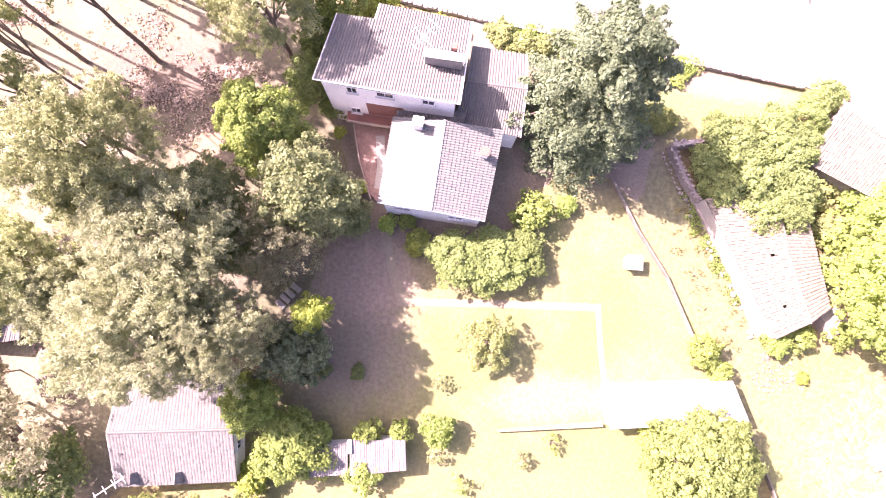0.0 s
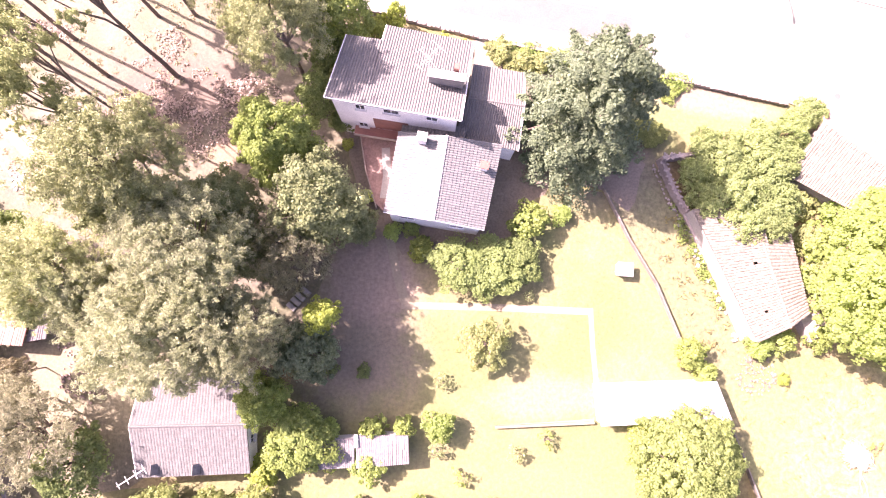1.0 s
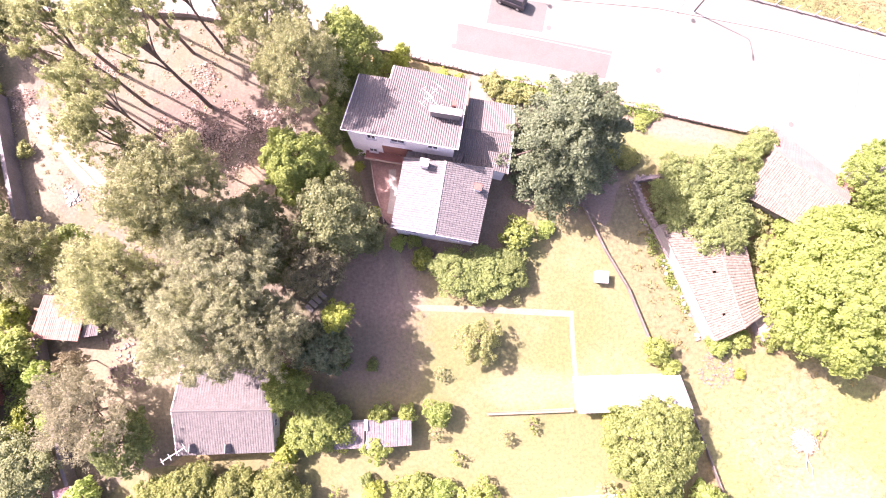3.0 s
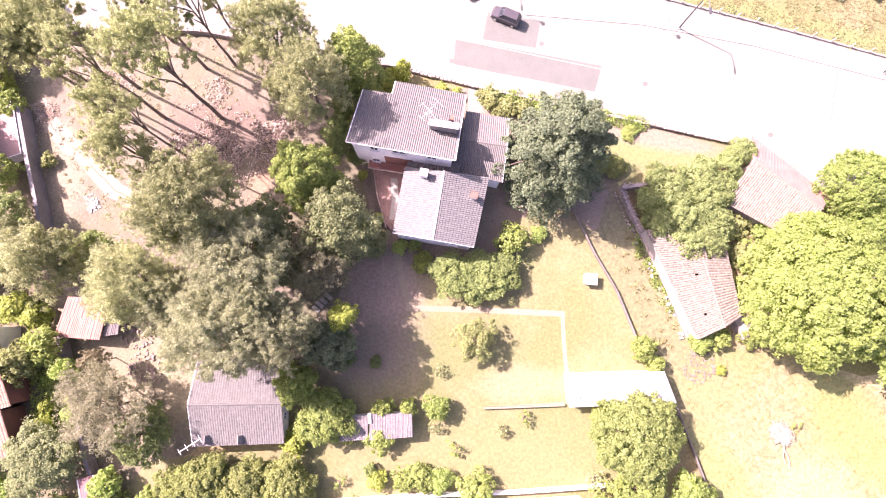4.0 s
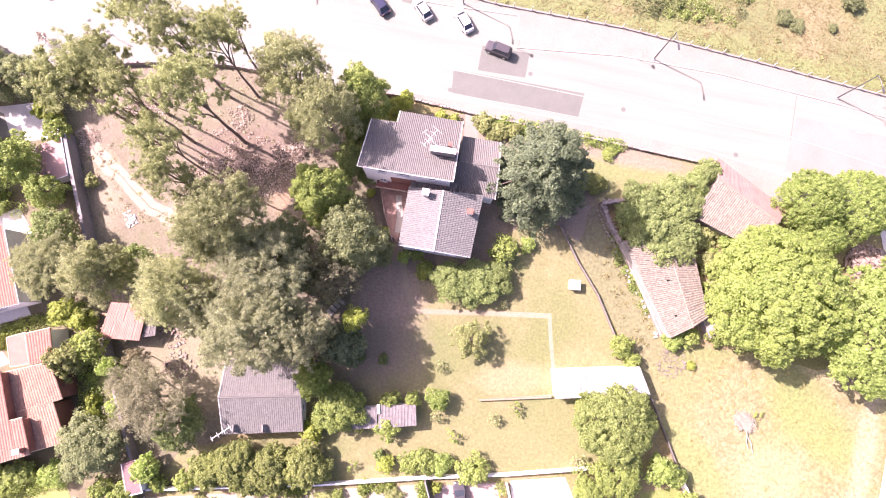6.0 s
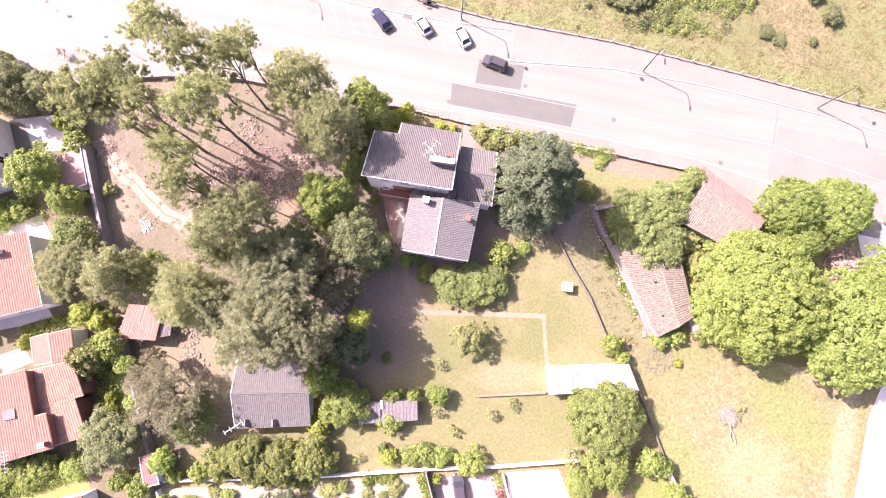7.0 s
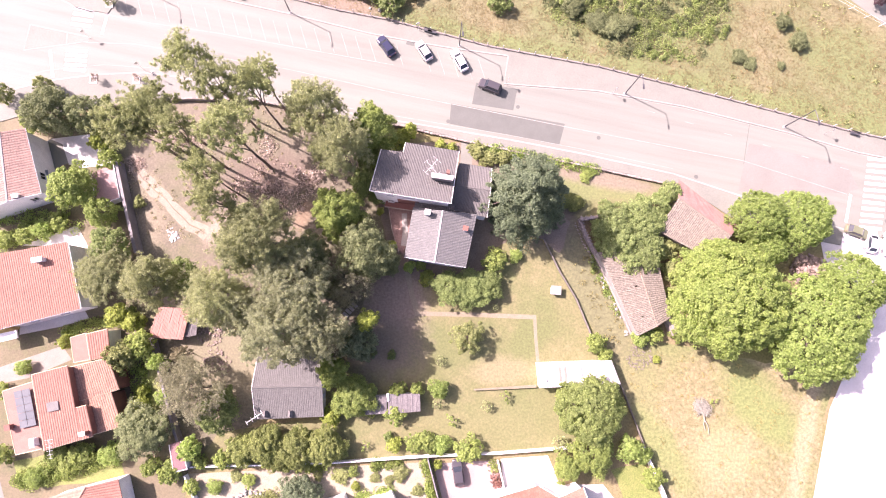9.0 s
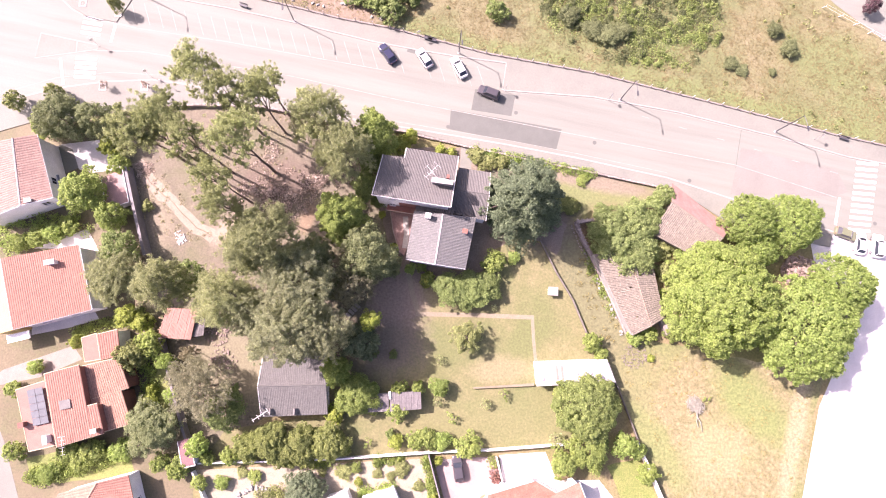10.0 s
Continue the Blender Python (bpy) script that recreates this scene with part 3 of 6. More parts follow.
proto("sapling", 0, L_MID, 1.0, 1.8, 0.4, 10, 16, 0.2, 0.26, r0=0.035, open_=0.4, limbs=8)
proto("sapling", 1, L_PINE, 1.0, 1.8, 0.4, 9, 16, 0.2, 0.28, r0=0.035, open_=0.4, limbs=8)
proto("fruit", 0, L_FRUIT, 3.0, 4.5, 0.8, 80, 70, 0.2, 0.17, r0=0.12, open_=0.15, limbs=20)
proto("dry", 0, L_DRY, 3.5, 7, 1.5, 56, 80, 0.3, 0.22, r0=0.15, open_=0.3, limbs=20)
proto("fieldbush", 0, L_BRAMBLE, 1.8, 2.4, 0.1, 70, 70, 0.17, 0.22, r0=0.07, limbs=6)
proto("purple", 0, L_PURPLE, 1.8, 3.4, 0.5, 50, 60, 0.2, 0.22, r0=0.08, limbs=6)
proto("greytree", 0, L_GREYLEAF, 3.5, 4.5, 0.3, 150, 80, 0.2, 0.15, r0=0.14, wild=0.8, fill=0.3)
proto("dryshrub", 0, L_FRUIT, 1.8, 2.4, 0.1, 60, 60, 0.18, 0.2, r0=0.07, limbs=6)
proto("pink", 0, L_PINK, 3.0, 3.2, 0.1, 40, 9, 0.5, 0.2, r0=0.1, open_=0.3, limbs=22)


def tufts(name, centres, radius, height, count, leaf, material, label, category, seed, long=1.0, up=0.6):
    """Many low clumps joined into one: scrub, weeds, grass."""
    rng = np.random.RandomState(seed)
    n = len(centres)
    c = np.repeat(np.array(centres, float), count, 0)
    r = np.repeat(radius, count)
    h = np.repeat(height, count)
    a, q = rng.rand(n * count) * 6.283, np.sqrt(rng.rand(n * count))
    pos = np.stack([c[:, 0] + np.cos(a) * q * r, c[:, 1] + np.sin(a) * q * r, 0.04 + h * (1 - q * q * 0.8) * (0.3 + 0.7 * rng.rand(n * count))], 1)
    nrm = np.stack([np.cos(a) * q, np.sin(a) * q, np.full(n * count, up)], 1)
    v, f = leaf_cloud(pos, nrm, leaf, rng, long=long)
    v[:, 2] = np.maximum(v[:, 2], 0.025)
    return tagged(new(name, cloud_mesh(name, v, f, material)), label, category, kind="stuff")


def inside(p, poly):
    x, y = p
    hit, j = False, len(poly) - 1
    for i in range(len(poly)):
        (xi, yi), (xj, yj) = poly[i], poly[j]
        if (yi > y) != (yj > y) and x < (xj - xi) * (y - yi) / (yj - yi) + xi:
            hit = not hit
        j = i
    return hit


def spread(poly, n, seed, patchy=0.0, scale=0.08):
    """n random places in a polygon, gathered in patches."""
    rng = random.Random(seed)
    xs, ys = [p[0] for p in poly], [p[1] for p in poly]
    out, tries = [], 0
    while len(out) < n and tries < n * 40:
        tries += 1
        p = (rng.uniform(min(xs), max(xs)), rng.uniform(min(ys), max(ys)))
        if inside(p, poly) and (not patchy or noise.noise(Vector((p[0] * scale, p[1] * scale, seed))) > patchy * (rng.random() - 0.5)):
            out.append(p)
    return out


# ground, roads and paving
single("ground", boxes(((0, 0, -0.5), (4000, 4000, 1.0))), M_EARTH, "dry earth with sparse sun-bleached grass", "ground", kind="structure")
sheet("soil", [(-58.32, 36.45), (-51.68, 37.78), (-42.81, 38.06), (-30.62, 37.74), (-21.39, 35.89), (-8.08, 32.48), (-10.98, 23.58), (-7.84, 14.41), (-4.75, 2.53), (-12.52, 0.58), (-16.21, -7.06), (-30.99, -18.17), (-39.10, -23.55), (-42.41, -18.12), (-44.59, -10.76), (-46.71, -3.24), (-50.31, 10.70), (-52.90, 19.29)],
      0.012, M_SOIL, "pinkish bare soil with fallen pine needles", "soil", 1.5, 0.5)
# Green-brown ground, darker than the dry earth it covers.
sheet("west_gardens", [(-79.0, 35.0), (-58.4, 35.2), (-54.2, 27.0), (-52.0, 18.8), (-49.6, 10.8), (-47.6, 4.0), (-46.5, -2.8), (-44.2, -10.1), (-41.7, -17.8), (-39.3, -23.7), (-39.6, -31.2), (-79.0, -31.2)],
      0.008, M_GARDEN, "dark garden soil with low green plants", "garden", 2.0, 0.3, 15)
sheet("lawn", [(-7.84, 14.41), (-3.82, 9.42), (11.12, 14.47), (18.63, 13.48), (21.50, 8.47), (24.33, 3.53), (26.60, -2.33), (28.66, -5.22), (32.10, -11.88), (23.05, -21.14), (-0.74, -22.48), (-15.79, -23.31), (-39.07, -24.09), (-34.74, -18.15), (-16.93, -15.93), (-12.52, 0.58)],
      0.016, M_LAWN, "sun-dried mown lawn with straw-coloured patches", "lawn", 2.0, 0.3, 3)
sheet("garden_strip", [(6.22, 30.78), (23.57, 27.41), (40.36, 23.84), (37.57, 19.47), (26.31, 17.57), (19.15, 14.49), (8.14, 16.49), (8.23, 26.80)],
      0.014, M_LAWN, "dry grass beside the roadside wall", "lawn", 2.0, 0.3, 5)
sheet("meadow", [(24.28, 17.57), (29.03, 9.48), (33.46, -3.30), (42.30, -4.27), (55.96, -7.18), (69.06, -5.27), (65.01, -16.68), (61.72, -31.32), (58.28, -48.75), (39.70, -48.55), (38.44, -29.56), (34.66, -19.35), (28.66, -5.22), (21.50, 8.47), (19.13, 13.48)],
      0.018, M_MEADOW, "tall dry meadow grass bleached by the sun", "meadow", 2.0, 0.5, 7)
zone(M_MEADOW, (54.31, -14.34), (9.0, 4.2), -50, (0.13, 0.158, 0.050), 0.85)
zone(M_MEADOW, (37.95, -21.26), (9.0, 2.6), -62, (0.14, 0.165, 0.055), 0.7)
zone(M_MEADOW, (47.68, -22.09), (6.0, 5.0), 10, (0.245, 0.210, 0.115), 0.5)
zone(M_MEADOW, (61.69, -18.88), (16.0, 1.6), 75, (0.27, 0.235, 0.15), 0.5, 0.5)
zone(M_MEADOW, (56.72, -6.37), (4.5, 2.2), -20, (0.29, 0.26, 0.15), 0.7)
# Brown soil zones that also paint the tree shade into the lawn.
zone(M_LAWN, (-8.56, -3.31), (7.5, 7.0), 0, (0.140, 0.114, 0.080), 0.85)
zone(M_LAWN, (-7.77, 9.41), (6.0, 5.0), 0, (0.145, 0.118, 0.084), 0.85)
# Darker zones where the cedar's shadow falls, its shade put into the ground.
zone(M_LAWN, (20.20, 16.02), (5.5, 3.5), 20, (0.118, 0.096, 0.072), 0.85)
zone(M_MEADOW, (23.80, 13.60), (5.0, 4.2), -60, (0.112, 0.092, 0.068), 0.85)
zone(M_MEADOW, (27.65, 4.51), (13.0, 5.5), -66, (0.122, 0.122, 0.058), 0.95)
zone(M_MEADOW, (35.07, -10.95), (5.0, 2.6), -60, (0.155, 0.15, 0.066), 0.6)
for a in ((-7.32, 54.87), (3.20, 51.62), (13.69, 48.95), (24.18, 47.39), (34.64, 45.28), (45.06, 42.62), (55.43, 39.76), (65.80, 37.33), (76.15, 34.91)):
    zone(M_FIELD, a, (6.5, 2.3), -15, (0.112, 0.138, 0.046), 0.9, 0.55)
for a, size in (((37.04, 51.44), (12.0, 6.0)), ((26.55, 55.27), (9.0, 6.0)), ((45.95, 57.78), (9.0, 10.0)), ((74.5, 47.5), (9.0, 6.5)), ((79.5, 38.8), (7.0, 3.5))):
    zone(M_FIELD, a, size, -12, (0.110, 0.132, 0.046), 0.85, 0.6)
sheet("field", [(-35.76, 59.48), (-26.25, 57.34), (-17.81, 55.19), (-8.35, 53.62), (9.48, 48.80), (29.37, 45.12), (50.16, 39.82), (73.90, 33.49), (82.99, 31.61), (106.71, 25.24), (128.95, 97.99), (63.54, 150.79), (-55.18, 146.96), (-61.49, 81.90)],
      0.02, M_FIELD, "rough field of dry grass and green scrub", "field", 2.0, 0.4, 9)
# Brown earth sheet whose tone also stands in for the shade beside the house.
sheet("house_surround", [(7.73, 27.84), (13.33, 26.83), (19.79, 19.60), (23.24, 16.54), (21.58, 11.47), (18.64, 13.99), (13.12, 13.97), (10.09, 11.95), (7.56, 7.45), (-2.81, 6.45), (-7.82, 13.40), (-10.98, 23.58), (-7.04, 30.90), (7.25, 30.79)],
      0.022, mat("earth_with_shade_tone", (0.165, 0.135, 0.10), (0.135, 0.112, 0.08), scale=0.5, fine=4, bump=0.5, contrast=0.3), "bare brown earth round the house, shade tone in its colour", "soil", 1.2, 0.8, 11)
ROAD = [(-124.71, 22.99), (-97.08, 32.38), (-78.04, 38.62), (-72.22, 40.38), (-66.33, 41.82), (-59.35, 42.86), (-51.27, 43.26), (-45.11, 42.45), (-29.67, 39.35), (-13.23, 35.74), (-2.99, 34.22), (13.40, 31.46), (25.68, 29.11), (41.99, 25.52), (53.09, 21.82), (64.14, 18.23), (71.62, 15.68), (84.17, 12.65), (114.00, 4.60),
        (116.47, 20.01), (82.60, 28.08), (75.60, 29.42), (63.32, 32.98), (44.77, 37.71), (29.19, 40.51), (12.32, 41.67), (13.24, 46.95), (3.19, 48.29), (-3.08, 49.33), (-11.45, 50.90), (-26.15, 54.53), (-38.77, 57.30), (-56.65, 60.45), (-80.92, 65.23), (-133.98, 75.92)]
single("road", prism(ROAD, -0.3, 0.03), M_ROAD, "sun-bleached pale asphalt road with parking bays", "road", kind="structure")
single("pavement", prism([(-124.71, 22.99), (-97.08, 32.38), (-78.04, 38.62), (-72.22, 40.38), (-66.33, 41.82), (-59.35, 42.86), (-51.27, 43.26), (-45.11, 42.45), (-29.67, 39.35), (-13.23, 35.74), (-2.99, 34.22), (13.40, 31.46), (25.68, 29.11), (41.99, 25.52), (53.09, 21.82), (64.14, 18.23), (71.60, 15.70), (70.60, 12.80), (62.60, 14.60), (51.60, 17.80), (45.80, 21.80), (40.36, 23.94), (23.58, 27.62), (6.22, 31.10), (-3.49, 33.47), (-17.29, 34.86), (-25.51, 37.03), (-31.66, 38.16), (-42.83, 38.38), (-51.89, 37.88), (-58.33, 36.55), (-71.69, 35.08), (-96.39, 27.22), (-123.83, 18.00)], -0.3, 0.14),
       M_WALK, "grey concrete pavement along the road", "pavement", kind="structure")
single("pavement_north", prism([(-56.65, 60.45), (-38.77, 57.30), (-26.15, 54.53), (-11.45, 50.90), (-3.08, 49.33), (3.19, 48.29), (13.24, 46.95), (12.32, 41.67), (29.19, 40.51), (44.77, 37.71), (63.32, 32.98), (75.60, 29.42), (82.60, 28.08), (116.47, 20.01), (116.89, 22.64), (83.01, 31.72), (73.92, 33.71), (50.17, 40.04), (29.37, 45.34), (9.49, 49.02), (-8.36, 53.84), (-17.82, 55.42), (-26.26, 57.57), (-35.77, 59.71), (-49.57, 63.39)], -0.3, 0.10),
       M_WALK, "wide grey concrete pavement beside the field", "pavement", kind="structure")
single("side_yard", prism([(71.61, 15.58), (84.16, 12.55), (113.99, 4.50), (114.92, -49.34), (58.28, -48.75), (61.87, -29.71), (66.16, -14.81), (71.02, -5.75), (77.63, 4.56), (71.2, 6.0), (67.6, 9.8), (67.0, 16.6)], -0.3, 0.028),
       M_CONC, "bright bare concrete yard and lane", "yard", kind="structure")
single("far_street", prism([(70.97, 65.06), (76.45, 59.32), (85.27, 51.97), (108.11, 34.93), (119.40, 38.31), (90.57, 67.70)], -0.3, 0.05), M_ROAD, "pale asphalt street beyond the field", "street", kind="structure")

sheet("gate_path", [(4.79, 31.19), (6.84, 30.89), (6.60, 26.79), (4.57, 27.09)], 0.03, M_WALK, "pale paved path from the gate to the house", "path")

# kerbs and painted lines
kerb_n = strip([(13.24, 46.95), (12.43, 41.78), (29.20, 40.62), (44.78, 37.81), (63.33, 33.09), (75.61, 29.53), (82.61, 28.19), (106.32, 22.59)], 0.22, 0, 0.12)
strip([(-56.66, 60.57), (-38.78, 57.41), (-26.15, 54.64), (-11.45, 51.01), (-3.08, 49.44), (3.20, 48.40), (13.24, 47.06)], 0.22, 0, 0.12, kerb_n)
single("kerb_north", kerb_n, M_KERB, "pale concrete kerb along the far pavement", "kerb", kind="structure")
single("kerb_south", strip([(-97.07, 32.27), (-78.03, 38.51), (-72.21, 40.27), (-66.32, 41.71), (-59.34, 42.75), (-51.26, 43.15), (-45.11, 42.34), (-29.67, 39.25), (-13.23, 35.63), (-2.98, 34.11), (13.40, 31.36), (25.67, 29.01), (41.99, 25.42), (53.08, 21.71), (64.11, 18.12), (71.55, 15.60)], 0.25, 0, 0.16), M_KERB,
       "pale concrete kerb along the near pavement", "kerb", kind="structure")


def paint(name, line, width, label, group="road markings", z=0.042):
    return single(name, strip(line, width, 0.02, z), M_LINE if name in ("crossing_stripe", "stop_line") else M_WORN, label, "road marking", group)


paint("edge_line", [(-78.23, 40.32), (-68.49, 43.42), (-58.48, 44.59), (-46.22, 43.85), (-29.71, 40.32), (-13.25, 36.59), (-2.99, 34.96), (13.42, 32.21), (25.70, 29.85), (42.04, 26.36)], 0.09, "worn white edge line on the asphalt")
paint("centre_line", [(-66.97, 48.86), (-53.69, 48.57), (-38.18, 46.10), (-25.76, 44.04), (-7.14, 39.87), (9.36, 36.67), (23.76, 33.77), (54.57, 27.91), (72.75, 21.91)], 0.12, "worn white centre line on the asphalt")
paint("parking_line", [(-55.06, 53.19), (-38.42, 50.72), (-21.76, 47.69), (-7.21, 45.09)], 0.12, "white line closing the parking bays")
paint("gutter_line", [(12.73, 41.46), (29.18, 40.29), (44.76, 37.49), (63.31, 32.77), (75.57, 29.21), (82.58, 27.87)], 0.08, "white painted line beside the kerb")
paint("stop_line", [(73.38, 21.91), (72.05, 16.92)], 0.45, "white stop line before the crossing")
paint("stop_line", [(-58.64, 54.26), (-59.35, 50.37)], 0.4, "white stop line before the crossing")
paint("island_line", [(-65.38, 50.42), (-65.41, 48.44)], 0.14, "white painted bar across the traffic island", z=0.056)
single("pavement_corner", prism([(-70.05, 59.94), (-66.90, 57.06), (-64.20, 55.53), (-61.36, 54.78), (-58.54, 54.26), (-56.10, 58.77), (-57.14, 61.47)], -0.3, 0.15), M_WALK, "grey concrete pavement corner with tree pits", "pavement", kind="structure")
paint("corner_line", [(-70.04, 59.82), (-66.99, 56.83), (-64.18, 55.30), (-61.34, 54.56), (-58.32, 54.04), (-55.06, 53.19)], 0.22, "white painted line along the corner kerb")
paint("stop_line", [(-68.14, 47.21), (-67.16, 42.14)], 0.45, "white stop line before the crossing")
for i in range(7):
    f = i / 7
    paint("lane_dash", [(38 + 3.4 * i * 2, 37.0 - 1.02 * i * 2), (39.4 + 3.4 * i * 2, 36.6 - 1.02 * i * 2)], 0.12, "short white lane dash on the asphalt")
# angled bay lines
BAY_A, BAY_B = Vector((-56.29, 58.54)), Vector((7.89, 46.34))
for i in range(27):
    f = i / 26
    p = BAY_A.lerp(BAY_B, f)
    if i in (18, 19, 20, 21, 22) and i % 2:
        continue
    paint("bay_line", [(p.x, p.y), (p.x + 1.35, p.y - 4.3)], 0.11, "white angled parking bay line")
# crossings
def crossing(a, b, n, length, turn, label):
    a, b = Vector(a), Vector(b)
    for i in range(n):
        p = a.lerp(b, i / (n - 1))
        d = Vector((math.cos(radians(turn)), math.sin(radians(turn)))) * length / 2
        paint("crossing_stripe", [(p.x - d.x, p.y - d.y), (p.x + d.x, p.y + d.y)], 0.52, label, "zebra crossing")


crossing((79.15, 28.27), (76.28, 15.91), 12, 4.0, -5, "white zebra crossing stripe on the road")
crossing((-62.81, 54.99), (-63.17, 51.99), 4, 3.6, -8, "white zebra crossing stripe on the road")
crossing((-63.47, 47.15), (-63.46, 43.57), 5, 3.8, -3, "white zebra crossing stripe on the road")
single("road_patch", prism([(2.97, 38.01), (23.16, 34.41), (22.02, 30.46), (2.65, 34.26)], 0, 0.036), M_PATCH, "darker resurfaced asphalt patch", "road patch", "asphalt patches")
single("road_patch", prism([(7.44, 41.95), (14.80, 40.82), (14.01, 36.81), (6.68, 37.94)], 0, 0.036), M_PATCH, "darker resurfaced asphalt patch", "road patch", "asphalt patches")
single("road_patch", prism([(55.95, 31.11), (73.27, 27.17), (74.94, 22.96), (72.56, 22.11), (53.33, 22.34)], 0, 0.034), mat("asphalt_repair", (0.170, 0.164, 0.141), (0.150, 0.144, 0.123), scale=0.2, fine=16, bump=0.1), "slightly darker asphalt repair", "road patch", "asphalt patches")
ISLAND = [(-72.06, 51.99), (-61.14, 49.69), (-61.68, 48.92), (-72.70, 47.17)]
single("traffic_island", prism(ISLAND, 0, 0.05), M_WALK, "grey paved traffic island with painted edge", "traffic island")
paint("island_line", ISLAND + ISLAND[:1], 0.16, "white painted edge of the traffic island", z=0.056)
# manholes
for p in ((2.45, 34.69), (14.85, 37.46), (46.08, 24.91), (29.08, 31.89), (-67.92, 50.28), (79.31, 17.15)):
    bm = bmesh.new()
    tube(bm, [(p[0], p[1], 0.0), (p[0], p[1], 0.046)], [0.36, 0.36], 16)
    single("manhole_cover", bm, M_PATCH, "round iron manhole cover in the road", "manhole cover", "manhole covers")

# garden path
single("garden_path", strip([(-4.60, 8.42), (-3.78, 4.48), (-2.68, 0.97)], 0.9, 0, 0.035), M_GARDENPATH, "pale gravel garden path across the lawn", "path", kind="structure")
single("garden_path_long", strip([(-3.17, 0.97), (7.01, 0.78), (17.03, 0.39)], 0.75, 0, 0.032), M_GARDENPATH, "pale gravel garden path across the lawn", "path", kind="structure")
single("garden_path_side", strip([(17.04, 0.78), (17.15, -3.29), (17.45, -7.31)], 0.55, 0, 0.034), M_GARDENPATH, "narrow gravel path to the low outbuilding", "path", kind="structure")
zone(M_LAWN, (25.0, 22.6), (7.0, 2.0), -10, (0.130, 0.148, 0.054), 0.85, 0.6)
zone(M_LAWN, (34.5, 21.4), (3.5, 1.6), -10, (0.130, 0.148, 0.054), 0.75, 0.6)
zone(M_LAWN, (27.59, 25.02), (13.0, 1.8), -12, (0.168, 0.136, 0.102), 0.8)
zone(M_SOIL, (-27.84, 24.31), (8.0, 4.5), 0, (0.110, 0.080, 0.058), 0.85)
# Pinkish-brown zone painting the tone of tree shade into the lawn.
zone(M_LAWN, (-6.71, 3.50), (6.0, 4.5), 0, (0.195, 0.152, 0.115), 0.9)
zone(M_FIELD, (-17.88, 57.67), (11.0, 2.6), -14, (0.175, 0.13, 0.095), 0.85)
TRACK = [Vector(q) for q in ((-52.80, 27.80), (-49.90, 23.80), (-47.90, 21.90), (-45.40, 19.80), (-43.60, 17.90), (-41.60, 15.90), (-38.60, 14.30))]
for off in (-0.62, 0.62):
    near, far = [], []
    for i, q in enumerate(TRACK):
        d = (TRACK[min(i + 1, len(TRACK) - 1)] - TRACK[max(i - 1, 0)]).normalized()
        side = Vector((-d.y, d.x))
        near.append(tuple(q + side * (off - 0.52)))
        far.append(tuple(q + side * (off + 0.52)))
    sheet("wheel_rut", near + far[::-1], 0.017, M_RUT, "pale sandy wheel rut in bare soil", "track", 0.8, 0.35, 13)
zone(M_SOIL, (-36.30, 15.40), (3.4, 2.2), 50, (0.225, 0.188, 0.138), 0.9, 0.4, 0.8)
zone(M_SOIL, (-22.40, 17.60), (2.6, 1.4), 70, (0.200, 0.140, 0.085), 0.8, 0.4, 0.8)
zone(M_SOIL, (-47.84, 22.88), (2.6, 1.0), -50, (0.17, 0.155, 0.09), 0.6)
zone(M_SOIL, (-49.83, 16.28), (4.0, 7.0), 0, (0.185, 0.16, 0.105), 0.7)
zone(M_SOIL, (-34.34, -7.98), (9.0, 9.0), 0, (0.158, 0.144, 0.084), 0.85)
zone(M_LAWN, (12.62, -16.96), (15.0, 4.0), 3, (0.128, 0.132, 0.052), 0.6)
zone(M_LAWN, (11.78, -8.53), (6.0, 2.5), 0, (0.20, 0.172, 0.095), 0.6)
sheet("patio_grey", [(-67.85, 30.29), (-66.12, 30.93), (-63.21, 29.49), (-62.78, 26.80), (-66.18, 25.24)], 0.016, M_WALK, "grey paved terrace beside the house", "patio")
sheet("patio_front", [(-66.52, 30.92), (-59.84, 31.80), (-59.01, 29.10), (-61.34, 26.19), (-62.67, 26.70), (-63.11, 29.49)], 0.024, M_CONC, "bright paved courtyard under a tree", "patio")
sheet("patio_white", [(-64.48, 30.31), (-58.42, 31.60), (-55.23, 26.43), (-60.91, 25.78), (-62.94, 26.39)], 0.02, M_CONC, "bright paved courtyard", "patio")
sheet("patio_west", [(-69.41, 12.24), (-60.53, 15.74), (-57.91, 11.28), (-60.45, 9.30), (-61.68, 12.26)], 0.02, M_CONC, "bright paved strip beside a house", "patio")
sheet("driveway_west", [(-76.33, -11.61), (-72.50, -8.38), (-61.14, -4.36), (-59.43, -6.62), (-66.29, -9.60)], 0.02, M_PATH, "pale driveway beside a house", "driveway")
sheet("patio_west", [(-68.5, 0.0), (-58.2, 1.7), (-57.2, 0.1), (-61.9, -1.3), (-68.3, -2.6)], 0.022, M_CONC, "pale concrete patio behind the house", "patio")
sheet("street_west", [(-78.08, -14.52), (-74.15, -13.62), (-71.0, -20.0), (-67.2, -30.46), (-76.00, -30.40)], 0.02, M_WALK, "pale street beside the gardens", "street")
sheet("garden_south", [(-39.50, -24.63), (-15.78, -23.67), (-1.69, -23.02), (0.69, -30.91), (-37.75, -30.65)], 0.02, M_SAND, "sandy gravel garden bed", "gravel")
sheet("forecourt", [(0.01, -23.21), (10.62, -22.72), (11.52, -26.52), (7.72, -29.18), (5.83, -30.95), (2.09, -30.92)], 0.02, mat("pink_paving", (0.29, 0.225, 0.20), (0.24, 0.185, 0.165), scale=0.4, fine=12), "pinkish paved forecourt", "forecourt")
